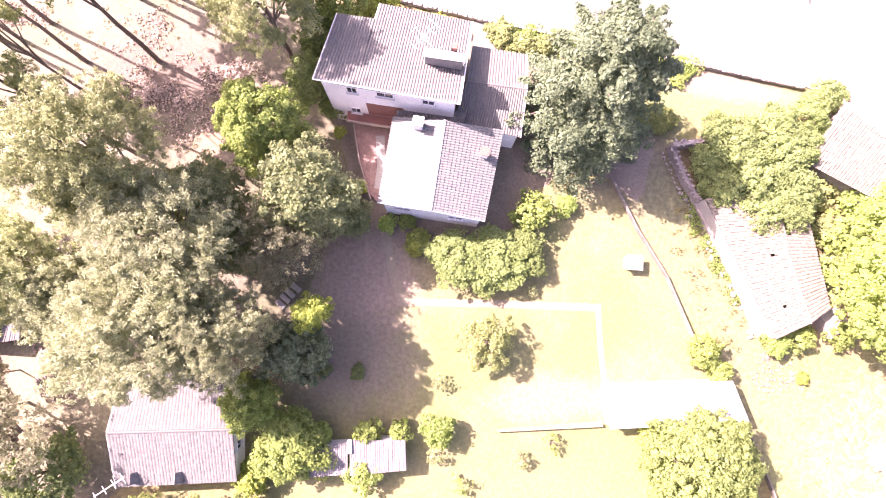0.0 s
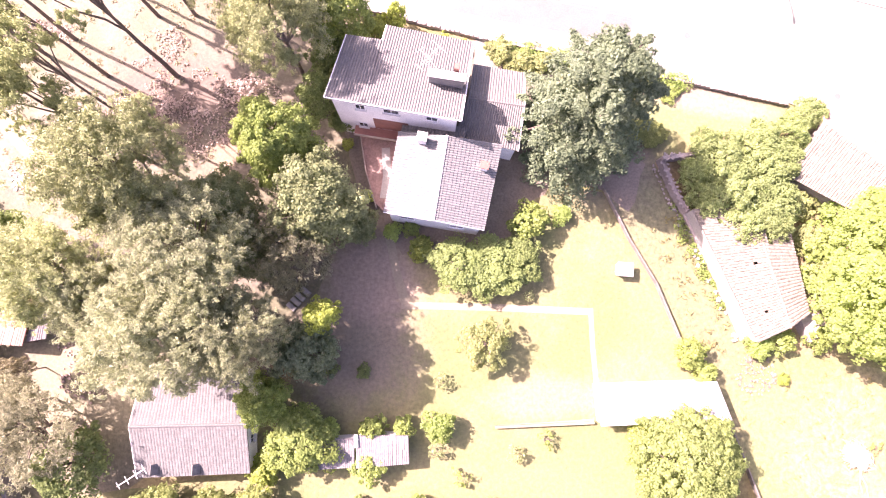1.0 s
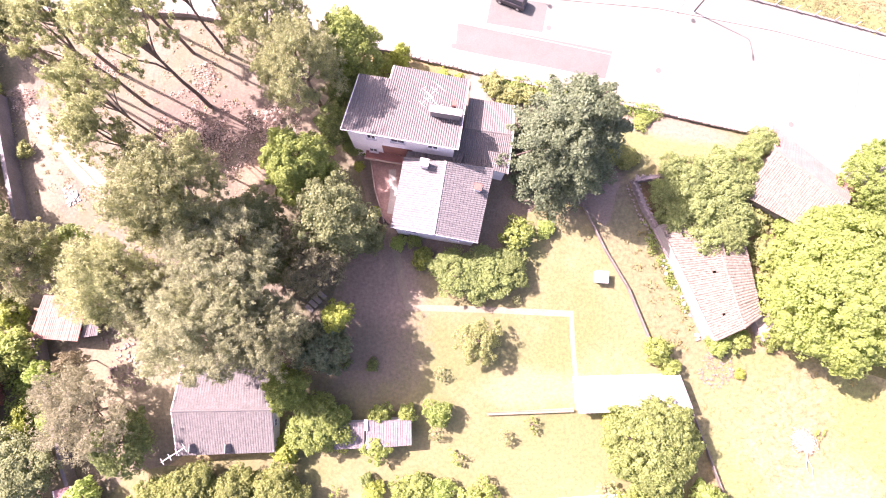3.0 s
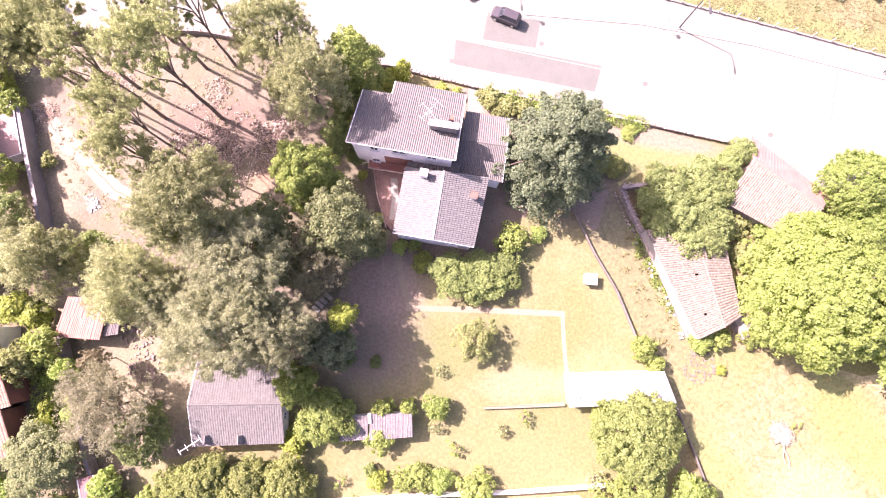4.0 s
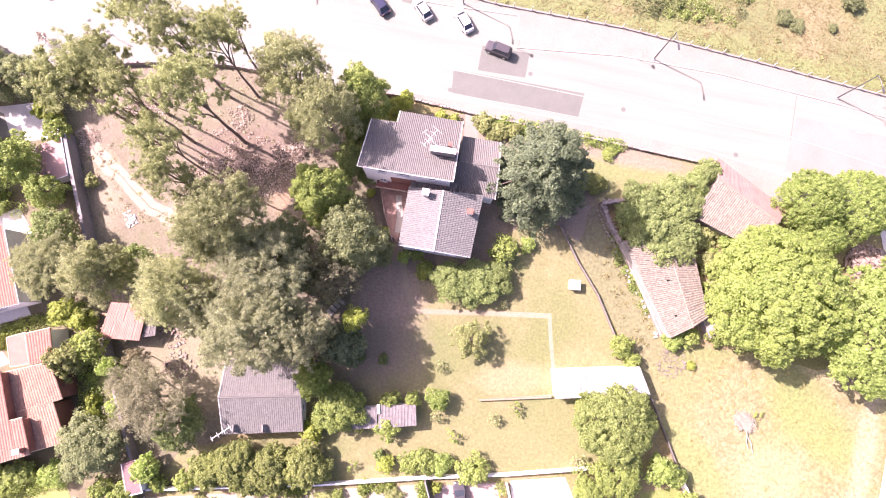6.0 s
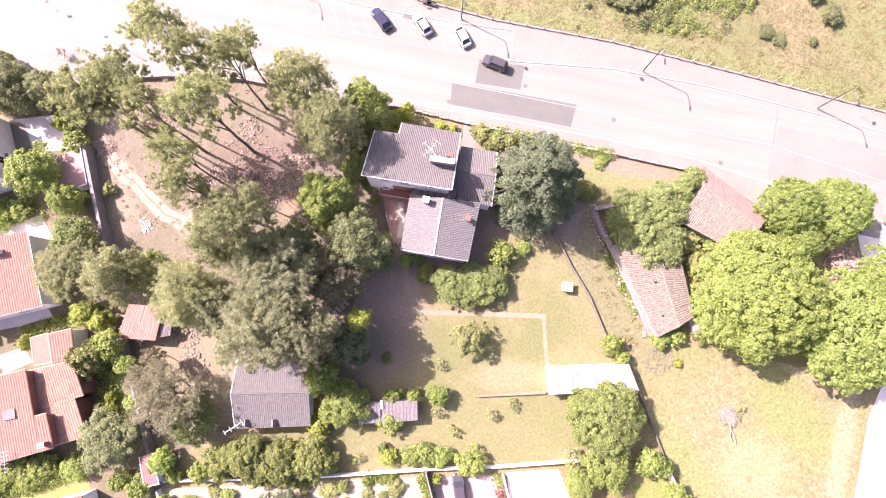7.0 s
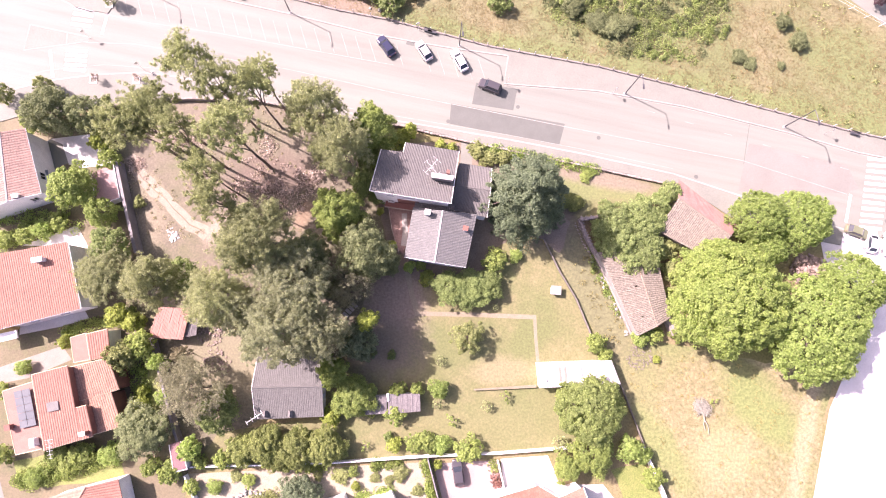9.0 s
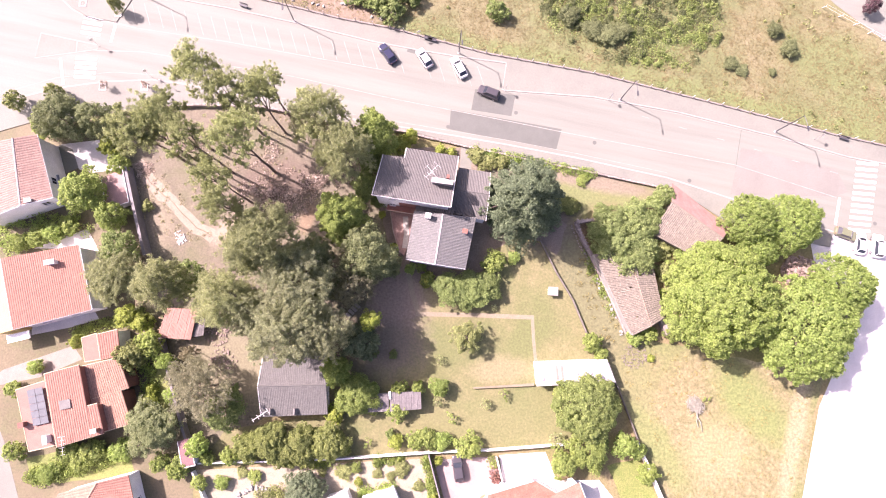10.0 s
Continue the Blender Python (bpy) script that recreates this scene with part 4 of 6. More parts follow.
sheet("terrace_south", [(11.01, -22.54), (18.73, -22.03), (20.51, -26.57), (27.63, -26.61), (31.24, -31.12), (5.83, -30.95), (11.51, -27.06)], 0.03, M_CONC, "white paved terrace", "terrace")
sheet("lawn_south", [(29.15, -24.36), (34.47, -23.20), (37.87, -31.16), (31.71, -31.12)], 0.018, M_GREENLAWN, "green watered lawn", "lawn", 1.5, 0.3)
sheet("lawn_west", [(-67.29, -22.70), (-58.74, -20.77), (-50.34, -21.70), (-49.15, -25.29), (-65.49, -26.96)], 0.018, M_GREENLAWN, "green garden lawn", "lawn", 1.5, 0.3)
sheet("lawn_between", [(-48.37, -7.95), (-45.03, -7.02), (-43.22, -14.46), (-46.56, -16.28)], 0.018, M_GREENLAWN, "green garden lawn", "lawn", 1.5, 0.3)


# walls and fences
def wall(name, line, thick, h, material, label, kind="structure"):
    return single(name, strip(line, thick, -0.1, h), material, label, "wall", kind=kind)


wall("wall_west", [(-53.73, 26.54), (-51.60, 18.86), (-49.19, 10.85)], 0.5, 2.25, M_MIDWALL, "plastered boundary wall")
wall("wall_west_low", [(-46.07, -2.80), (-43.80, -10.10), (-41.27, -17.78), (-38.80, -23.64)], 0.4, 1.7, M_MIDWALL, "plastered boundary wall")
wall("wall_south", [(-38.91, -23.34), (-26.57, -23.05), (-15.55, -22.75), (-0.74, -21.84), (10.46, -21.45), (22.68, -20.61)], 0.2, 1.2, M_WHITE, "white plastered boundary wall")
wall("wall_south_low", [(-39.50, -24.63), (-36.88, -29.78)], 0.25, 1.2, M_WHITE, "white garden wall")
wall("wall_drive", [(-0.85, -22.10), (0.96, -28.75), (1.50, -30.90)], 0.18, 2.0, M_MIDWALL, "tall grey driveway wall")
wall("wall_forecourt", [(10.45, -22.70), (11.35, -26.70), (9.13, -27.61), (8.62, -28.71)], 0.22, 0.9, M_WHITE, "white forecourt wall")
wall("wall_south_east", [(33.98, -20.37), (36.09, -25.31), (37.98, -30.18)], 0.3, 1.6, M_WHITE, "white plastered boundary wall")
wall("wall_garden_east", [(18.73, 13.84), (21.26, 8.38), (24.06, 3.49), (26.31, -2.30), (28.34, -5.35), (31.37, -11.56), (34.49, -20.50)], 0.13, 0.7, M_DARKFENCE, "weathered garden wall between lawn and meadow")
wall("wall_lawn", [(6.69, -11.49), (16.99, -11.04)], 0.24, 0.5, M_GARDENPATH, "low earth-coloured retaining wall")
sheet("lawn_paving", [(6.15, -11.44), (17.08, -10.72), (17.07, -11.00)], 0.03, M_GARDENPATH, "pale concrete strip by the low wall", "paving")
wall("wall_ruin", [(36.63, 18.40), (32.14, 17.98), (24.87, 16.96)], 0.4, 1.7, M_STONE, "old rubble stone wall")
wall("wall_ruin_west", [(24.98, 17.03), (26.16, 13.74), (27.54, 11.07)], 0.4, 1.2, M_STONE, "old rubble stone wall")
wall("wall_plot_north", [(-57.69, 36.51), (-51.20, 37.73), (-42.43, 38.22), (-31.36, 38.00), (-25.27, 36.88), (-17.13, 34.73), (-3.46, 33.35)], 0.35, 0.9, M_STONE, "low stone wall between pine plot and pavement")


# houses
def window_on(parent, p, q, f, z, w, h, out=1, shutter=False):
    """A window with frame, sill and pane on the wall from p to q."""
    p, q = Vector(p[:2]), Vector(q[:2])
    d = (q - p).normalized()
    n = Vector((d.y, -d.x)) * out
    c = p.lerp(q, f)
    a = math.degrees(math.atan2(d.y, d.x))
    win = part("window", boxes(((c.x + n.x * 0.01, c.y + n.y * 0.01, z), (w, 0.06, h), a)), M_GLASS, parent, "dark window pane")
    fr = bmesh.new()
    for dx, dz, sx, sz in ((-w / 2, 0, 0.08, h + 0.08), (w / 2, 0, 0.08, h + 0.08), (0, h / 2, w, 0.08), (0, -h / 2, w, 0.08), (0, 0, 0.05, h)):
        box(fr, (c.x + d.x * dx + n.x * 0.03, c.y + d.y * dx + n.y * 0.03, z + dz), (sx, 0.1, sz), a)
    part("frame", fr, M_WHITE, win)
    part("sill", boxes(((c.x + n.x * 0.1, c.y + n.y * 0.1, z - h / 2 - 0.07), (w + 0.25, 0.25, 0.06), a)), M_CONC, win)
    return win


def chimney(parent, at, z0, z1, s, turn=10, material=None, cap=None):
    c = part("chimney", boxes(((at[0], at[1], (z0 + z1) / 2), (s[0], s[1], z1 - z0), turn, 0.03)), material or M_WHITE, parent)
    part("chimney_cap", boxes(((at[0], at[1], z1 + 0.22), (s[0] + 0.2, s[1] + 0.2, 0.1), turn, 0.02), ((at[0], at[1], z1 + 0.08), (s[0] * 0.7, s[1] * 0.7, 0.2), turn)), cap or M_CONC, c)


def gable_walls(parent, e1, r, e2, material, inset=0.45):
    """Walls under a gable: e1, e2 the eave lines, r the ridge line, each two 3D points."""
    loop = [e1[0], e1[1], r[1], e2[1], e2[0], r[0]]
    xy = shrink(loop, inset)
    return part("wall", prism(xy, -0.2, [p[2] - 0.32 for p in loop]), material, parent), xy


def hollow_walls(parent, e1, r, e2, material, inset=0.25, thick=0.5):
    """The same gable, but empty inside."""
    loop = [e1[0], e1[1], r[1], e2[1], e2[0], r[0]]
    outer, inner = shrink(loop, inset), shrink(loop, inset + thick)
    for i in range(6):
        j = (i + 1) % 6
        part("wall", prism([outer[i], outer[j], inner[j], inner[i]], -0.2, [loop[k][2] - 0.32 for k in (i, j, j, i)]), material, parent)


def mono_walls(parent, corners, material, inset=0.45):
    xy = shrink(corners, inset)
    return part("wall", prism(xy, -0.2, [p[2] - 0.34 for p in corners]), material, parent), xy


def fascia(parent, *segs, material=None):
    for p, q in segs:
        p, q = Vector(p), Vector(q)
        bm = bmesh.new()
        tube(bm, [p + Vector((0, 0, -0.02)), q + Vector((0, 0, -0.02))], [0.075, 0.075], 6)
        part("verge", bm, material or M_WHITE, parent, "cream verge trim" if material else "white verge trim")


def antenna(at, z, mast, turn, label, count=6, thick=1.0, cross=False):
    t = thing("tv_antenna", label, "antenna", "", (at[0], at[1], z), turn)
    m = bmesh.new()
    tube(m, [(0, 0, 0), (0, 0, mast)], [0.045 * thick, 0.035 * thick], 6)
    part("mast", m, M_WHITE, t)
    for level in range(2 if cross else 1):
        zz, q = mast - 0.15 - 0.7 * level, pose(0, 0, 0, 0, 0, 82 * level)
        b = bmesh.new()
        tube(b, [q @ Vector((-1.5, 0, zz)), q @ Vector((1.4, 0, zz))], [0.035 * thick] * 2, 6)
        boom = part("boom", b, M_WHITE, t)
        for k in range(count - 2 * level):
            e = bmesh.new()
            x = -1.4 + k * 2.7 / max(1, count - 2 * level - 1)
            w = (0.35 + 0.05 * k) * (1.5 if cross and k in (0, count - 1) else 1.0)
            tube(e, [q @ Vector((x, -w, zz + 0.02)), q @ Vector((x, w, zz + 0.02))], [0.024 * thick] * 2, 5)
            part("element", e, M_WHITE, boom)
    return t


# the main house
main = thing("house", "white two-storey house with weathered grey tiled roofs and red balcony", "house")
SW, SE, NE, NN = (-9.94, 19.61, 10.20), (2.60, 17.81, 9.50), (4.05, 27.17, 6.40), (-4.62, 28.25, 7.40)
SM, NW, NM = (-6.29, 19.03, 10.00), (-8.48, 26.91, 7.90), (-5.00, 26.46, 7.85)
part("roof", roof_plane(SM, SE, NE, NN, M_GREYROOF, pitch=0.25, course=2.4, amp=0.07, step=0.012, jitter=0.0), None, main, "weathered grey corrugated tiles")
part("roof", roof_plane(SW, SM, NM, NW, M_GREYROOF, pitch=0.25, course=2.4, amp=0.07, step=0.012, jitter=0.0), None, main, "weathered grey corrugated tiles")
fascia(main, (SW, SE), (SE, NE), (SW, NW), (NM, NN))
w, xy = mono_walls(main, [SW, SE, NE, NN, NM, NW], M_WHITE, 0.55)
window_on(w, xy[0], xy[1], 0.22, 8.2, 0.9, 1.1)
window_on(w, xy[0], xy[1], 0.47, 8.2, 1.5, 0.9)
window_on(w, xy[0], xy[1], 0.80, 8.0, 1.1, 0.9)
window_on(w, xy[0], xy[1], 0.20, 3.4, 0.9, 1.1)
# chimney stack and tank box on the roof
chimney(main, (1.23, 21.92), 7.2, 9.9, (3.3, 0.6), -8, M_STACK, M_RIDGE)
part("chimney", boxes(((2.14, 22.58, 10.00), (0.5, 0.6, 1.2), -8, 0.03)), M_REDFLAT, main, "red brick flue")
# red loggia wall and its thin white ledge
def along(f, out=0.0):
    p, q = Vector(xy[0]), Vector(xy[1])
    d = (q - p).normalized()
    c = p.lerp(q, f) + Vector((d.y, -d.x)) * out
    return (c.x, c.y)


part("loggia_wall", prism([along(0.30, 0.04), along(0.60, 0.04), along(0.60, -0.1), along(0.30, -0.1)], 2.9, 5.6), M_REDFLAT, main, "red painted loggia wall")
bal = part("balcony", prism([along(0.12, 1.1), along(0.60, 1.1), along(0.60, 0.0), along(0.12, 0.0)], 2.55, 2.75), M_REDFLAT, main, "red paved balcony")
part("railing", strip([along(0.12, 1.1), along(0.60, 1.1)], 0.05, 2.7, 3.3), M_FENCE, bal)
# south wing, ridge running away from the balcony
A, B = (-3.37, 17.91, 6.20), (-4.70, 9.82, 6.20)
RN, RS = (1.38, 17.12, 7.40), (0.10, 8.87, 7.40)
C, D = (6.91, 16.91, 5.55), (5.07, 8.26, 5.55)
part("roof", roof_plane(A, B, RS, RN, M_WINGROOF, pitch=0.25, course=0.38, amp=0.06, jitter=0.015), None, main, "pale weathered tiles")
part("roof", roof_plane(D, C, RN, RS, M_WINGROOF, pitch=0.25, course=0.38, amp=0.06, jitter=0.015), None, main, "pale weathered tiles")
ridge_tiles(main, RN, RS, M_RIDGE)
fascia(main, (B, RS), (RS, D))
w, xy = gable_walls(main, (A, B), (RN, RS), (C, D), M_WHITE)
window_on(w, xy[1], xy[2], 0.4, 3.6, 1.4, 1.1)
window_on(w, xy[2], xy[3], 0.5, 3.4, 1.4, 1.1)
chimney(main, (-1.02, 16.73), 6.0, 8.0, (0.8, 0.7), -10, M_WHITE)
chimney(main, (5.00, 14.34), 5.4, 6.9, (0.7, 0.6), -10, M_WHITE, M_REDFLAT)
# east wing
EN1, EN2 = (4.14, 25.77, 4.50), (9.55, 24.91, 4.50)
ER1, ER2 = (3.49, 21.62, 5.70), (9.18, 20.87, 5.70)
ES1, ES2 = (2.20, 17.98, 4.60), (8.69, 16.57, 4.50)
part("roof", roof_plane(EN2, EN1, ER1, ER2, M_GREYROOF, pitch=0.25, course=2.4, amp=0.07, step=0.012, jitter=0.0), None, main, "weathered grey tiles")
part("roof", roof_plane(ES1, ES2, ER2, ER1, M_GREYROOF, pitch=0.25, course=2.4, amp=0.07, step=0.012, jitter=0.0), None, main, "weathered grey tiles")
ridge_tiles(main, ER1, ER2, M_GREYROOF, 0.22)
fascia(main, (EN2, ER2), (ER2, ES2))
gable_walls(main, (EN1, EN2), (ER1, ER2), (ES1, ES2), M_WHITE, 0.4)
# link roof between main block and south wing
part("roof", roof_plane((-3.33, 17.86, 4.60), (2.95, 16.78, 4.80), (3.50, 18.59, 5.40), (-2.94, 19.62, 5.40), M_GREYROOF), None, main, "shaded lean-to tiles")
antenna((-0.39, 23.43), 7.8, 3.0, 48, "tall aluminium aerial with crossed booms on the house roof", 5, 0.6, True)
single("terrace", prism([(-7.90, 19.28), (-3.39, 18.48), (-5.22, 10.91), (-6.52, 12.41), (-7.47, 16.43)], -0.2, 0.5), M_TERRACE, "brown paved terrace with fallen leaves", "terrace", kind="structure")
# Pale strip added in place of the sunlit patch beside the wing.
single("terrace_sun_strip", strip([(-5.1, 18.0), (-4.9, 14.8), (-5.2, 12.4)], 0.9, 0.3, 0.54), M_KERB, "pale strip along the house wall, standing in for sunlit paving", "paving", kind="structure")
wall("terrace_wall", [(-7.83, 19.09), (-7.18, 15.27), (-5.96, 11.30)], 0.1, 0.95, M_FENCE, "thin weathered terrace fence")

# the outbuilding with antenna
barn = thing("outbuilding", "low white outbuilding with a weathered grey gable roof", "outbuilding")
BN1, BN2 = (-28.18, -5.71, 2.90), (-18.26, -5.36, 2.90)
BR1, BR2 = (-28.43, -10.63, 4.30), (-17.46, -10.39, 4.30)
BS1, BS2 = (-28.14, -15.66, 2.80), (-17.35, -15.25, 2.80)
part("roof", roof_plane(BS1, BS2, BR2, BR1, M_PALEROOF, pitch=0.27, course=0.4, amp=0.024, step=0.055, jitter=0.02), None, barn)
part("roof", roof_plane(BN2, BN1, BR1, BR2, M_PALEROOF, pitch=0.27, course=0.4, amp=0.024, step=0.055, jitter=0.02), None, barn)
ridge_tiles(barn, BR1, BR2, M_PALEROOF)
fascia(barn, (BN1, BR1), (BR1, BS1))
w, xy = gable_walls(barn, (BS1, BS2), (BR1, BR2), (BN1, BN2), M_WHITE, 0.35)
window_on(w, xy[1], xy[2], 0.6, 1.7, 0.8, 0.9)
for x in (-26.4, -22.5):
    bm = prism([(x - 0.4, -15.25), (x, -15.25), (x, -14.25), (x - 0.4, -14.25)], 2.7, [3.1, 3.8, 3.8, 3.1])
    prism([(x, -15.25), (x + 0.4, -15.25), (x + 0.4, -14.25), (x, -14.25)], 2.7, [3.8, 3.1, 3.1, 3.8], bm)
    part("roof_vent", bm, M_SHEDROOF, barn, "small gabled tile vent")
antenna((-27.70, -15.10), 2.9, 1.8, 33, "bent aluminium aerial on the outbuilding gable", 4, 1.3)

# garden sheds
shed = thing("garden_shed", "low garden shed with corrugated grey sheet roof among shrubs", "shed")
for c in (([(-11.83, -15.21, 2.10), (-7.47, -14.96, 2.10), (-7.48, -12.10, 2.40), (-11.20, -12.27, 2.40)]), ([(-7.27, -15.03, 2.20), (-2.06, -14.60, 2.20), (-2.17, -11.83, 2.50), (-7.29, -11.82, 2.50)])):
    part("roof", roof_plane(*c, M_SHEDROOF, pitch=0.2, course=1.6, amp=0.03, step=0.01, thick=0.06), None, shed, "corrugated sheet roof")
    part("wall", prism(shrink(c, 0.25), -0.1, [p[2] - 0.2 for p in c]), M_CONC, shed)
part("flashing", boxes(((-7.28, -12.35, 2.60), (0.35, 1.2, 0.2), 4)), M_WHITE, shed)
low = thing("flat_roof_store", "long low store with a bright white flat roof", "outbuilding")
LO = [(16.77, -7.01), (28.99, -6.57), (30.35, -10.37), (17.06, -10.97)]
part("roof", prism(LO, 2.3, 2.44), M_SHEETROOF, low, "bright white sheet roof")
part("sheet", roof_plane((17.06, -10.97, 2.46), (30.35, -10.37, 2.46), (28.99, -6.57, 2.5), (16.77, -7.01, 2.5), M_SHEETROOF, pitch=0.55, course=4.5, amp=0.03, step=0.01, thick=0.02, jitter=0.0), None, low, "ribbed white roof sheets")
part("wall", prism(shrink(LO, 0.3), -0.1, 2.3), M_WHITE, low)
for p in ((23.65, -7.84), (23.80, -8.86), (26.08, -8.86), (18.11, -9.77)):
    part("vent", boxes(((p[0], p[1], 2.6), (0.4, 0.35, 0.3), 10, 0.04)), M_CONC, low, "small roof vent")
part("sheet_joint", strip([(20.45, -7.66), (20.58, -9.87)], 0.35, 2.5, 2.56), M_PATH, low, "translucent yellowish roof strip")
part("sheet_joint", strip([(21.31, -7.66), (21.43, -9.88)], 0.35, 2.5, 2.56), M_PATH, low, "translucent yellowish roof strip")
hive = thing("well_house", "small white box with pale concrete lid on the lawn", "well")
hc = (20.56, 4.87)
part("body", boxes(((hc[0], hc[1], 0.55), (1.35, 1.2, 1.1), -4, 0.03)), M_WHITE, hive)
part("lid", boxes(((hc[0], hc[1], 1.16), (1.7, 1.5, 0.12), -4, 0.02)), M_KERB, hive, "pale concrete lid")


# red-tiled neighbours
def mono_house(label, corners, wall_m, roof_m=None, inset=0.5, windows=(), name="house", flat=False):
    h = thing(name, label, "house", "neighbouring houses")
    if flat:
        part("roof", prism([p[:2] for p in corners], min(p[2] for p in corners) - 0.15, [p[2] for p in corners]), roof_m, h)
    else:
        part("roof", roof_plane(*corners, roof_m or M_REDROOF, pitch=0.34, amp=0.06, course=0.42, step=0.03, jitter=0.012), None, h)
    w, xy = mono_walls(h, corners, wall_m, inset)
    fascia(h, (corners[0], corners[1]), (corners[1], corners[2]), (corners[3], corners[0]))
    for side, f, z, ww, hh in windows:
        window_on(w, xy[side], xy[(side + 1) % 4], f, z, ww, hh)
    return h


h = mono_house("white house with bright terracotta roof and rooftop vent", [(-67.87, -1.60, 4.80), (-55.50, 1.65, 4.80), (-57.72, 12.12, 6.00), (-70.11, 9.78, 6.00)], M_WHITE, windows=((0, 0.3, 3.2, 1.2, 1.1), (0, 0.7, 3.2, 1.2, 1.1), (1, 0.4, 3.2, 1.2, 1.1)))
chimney(h, (-61.71, 9.17), 5.6, 6.6, (1.5, 0.6), 10)
part("side_wall", prism([(-72.40, 8.82), (-71.35, 9.61), (-68.25, -1.62), (-70.69, -2.34)], -0.1, 4.2), M_CREAM, h, "yellow rendered side wing")
part("balcony", prism([(-70.40, -2.57), (-66.90, -1.75), (-66.55, -3.00), (-70.08, -3.85)], 2.4, 2.7), M_WHITE, h)
hc3 = thing("house", "white house with pinkish gable roof and grey awning", "house", "neighbouring houses")
a0, a1, r0, r1, b0, b1 = (-74.87, 15.71, 5.40), (-78.17, 28.43, 5.40), (-67.31, 18.41, 6.60), (-69.76, 29.73, 6.60), (-63.06, 20.02, 5.40), (-66.71, 30.86, 5.40)
part("roof", roof_plane(a1, a0, r0, r1, M_PINKTILE, pitch=0.42, amp=0.06, step=0.02, jitter=0.012), None, hc3)
part("roof", roof_plane(b0, b1, r1, r0, M_PINKTILE, pitch=0.42, amp=0.06, step=0.02, jitter=0.012), None, hc3)
ridge_tiles(hc3, r0, r1, M_RIDGE)
fascia(hc3, (a0, r0), (r0, b0), (b0, b1))
w, xy = gable_walls(hc3, (b0, b1), (r0, r1), (a0, a1), M_WHITE)
window_on(w, xy[0], xy[1], 0.3, 3.6, 1.2, 1.2)
window_on(w, xy[5], xy[0], 0.5, 3.4, 1.2, 1.2)
part("awning", prism([(-66.13, 24.29), (-64.55, 24.70), (-63.41, 20.65), (-65.07, 20.15)], 2.5, [2.9, 2.6, 2.6, 2.9]), M_AWNING, hc3, "grey-blue canvas awning")
chimney(hc3, (-66.28, 19.30), 5.4, 6.4, (0.9, 0.5), 10)

hb = thing("house", "rambling house with stepped terracotta roofs and solar panels", "house", "neighbouring houses")
for c, m in (([(-56.96, -6.83, 3.20), (-54.45, -6.39, 3.20), (-55.11, -2.18, 3.60), (-57.59, -2.91, 3.60)], M_REDFLAT),
             ([(-54.32, -6.46, 3.40), (-51.19, -5.83, 3.40), (-51.69, -1.54, 3.90), (-54.99, -2.36, 3.90)], M_REDROOF),
             ([(-55.00, -12.60, 3.96), (-49.06, -10.85, 3.96), (-50.86, -6.00, 4.40), (-56.60, -7.40, 4.40)], M_RUSTROOF),
             ([(-53.60, -18.00, 3.50), (-48.45, -16.50, 3.50), (-50.30, -11.20, 3.93), (-55.30, -12.70, 3.93)], M_RUSTROOF),
             ([(-59.02, -19.77, 5.00), (-53.66, -18.18, 5.00), (-56.08, -7.05, 5.90), (-61.39, -8.44, 5.90)], M_REDROOF),
             ([(-53.78, -18.27, 4.95), (-51.90, -17.68, 4.95), (-53.12, -13.05, 5.30), (-54.84, -13.48, 5.30)], M_REDROOF),
             ([(-63.82, -20.60, 4.20), (-59.48, -19.60, 4.20), (-61.90, -9.60, 4.90), (-66.30, -11.00, 4.90)], M_REDFLAT)):
    if m is M_REDFLAT:
        part("roof", prism([p[:2] for p in c], c[0][2] - 0.2, [p[2] for p in c]), M_SCREED, hb, "flat pink terrace roof")
    else:
        part("roof", roof_plane(*c, m, pitch=0.34, amp=0.06, course=0.42, step=0.03, jitter=0.012), None, hb)
    w, xy = mono_walls(hb, c, M_REDFLAT if c[0][2] > 3.45 else M_WHITE, 0.3)
    fascia(hb, (c[0], c[1]), (c[3], c[0]), (c[3], c[2]), material=M_CREAMTRIM)
    window_on(w, xy[0], xy[1], 0.5, 1.7, 1.2, 1.1)
solar = mat("solar_glass", (0.140, 0.148, 0.150), (0.112, 0.119, 0.122), rough=0.25, bump=0, contrast=0.1)
ARRAY = Matrix.Translation((-62.55, -13.55, 4.88)) @ Matrix.Rotation(radians(13), 4, "Z") @ Matrix.Rotation(radians(4.4), 4, "X")
for k in range(10):
    pn = part("solar_panel", boxes(((-0.62 + 1.24 * (k % 2), -2.3 + 1.15 * (k // 2), 0.1), (1.2, 1.1, 0.05), 0, 0.01)), solar, hb, "bluish solar panel")
    pn.matrix_basis = ARRAY
part("skylight", boxes(((*(-57.92, -13.16), 5.62), (1.7, 1.4, 0.12), 12)), mat("skylight_glass", (0.16, 0.155, 0.14), (0.12, 0.115, 0.105), rough=0.2, bump=0), hb, "greyish glass skylight")
chimney(hb, (-52.86, -17.12), 5.0, 6.0, (0.8, 0.5), 12, M_REDFLAT)
chimney(hb, (-60.71, -18.57), 4.2, 5.2, (0.6, 1.2), 12)
chimney(hb, (-64.60, -16.33), 4.2, 5.2, (0.7, 0.7), 12, M_REDFLAT, M_REDFLAT)
antenna((-57.50, -19.27), 4.8, 1.4, 100, "aluminium aerial at the roof edge", 6, 0.6)
hd = thing("house", "white house with terracotta gable roof at the garden edge", "house", "neighbouring houses")
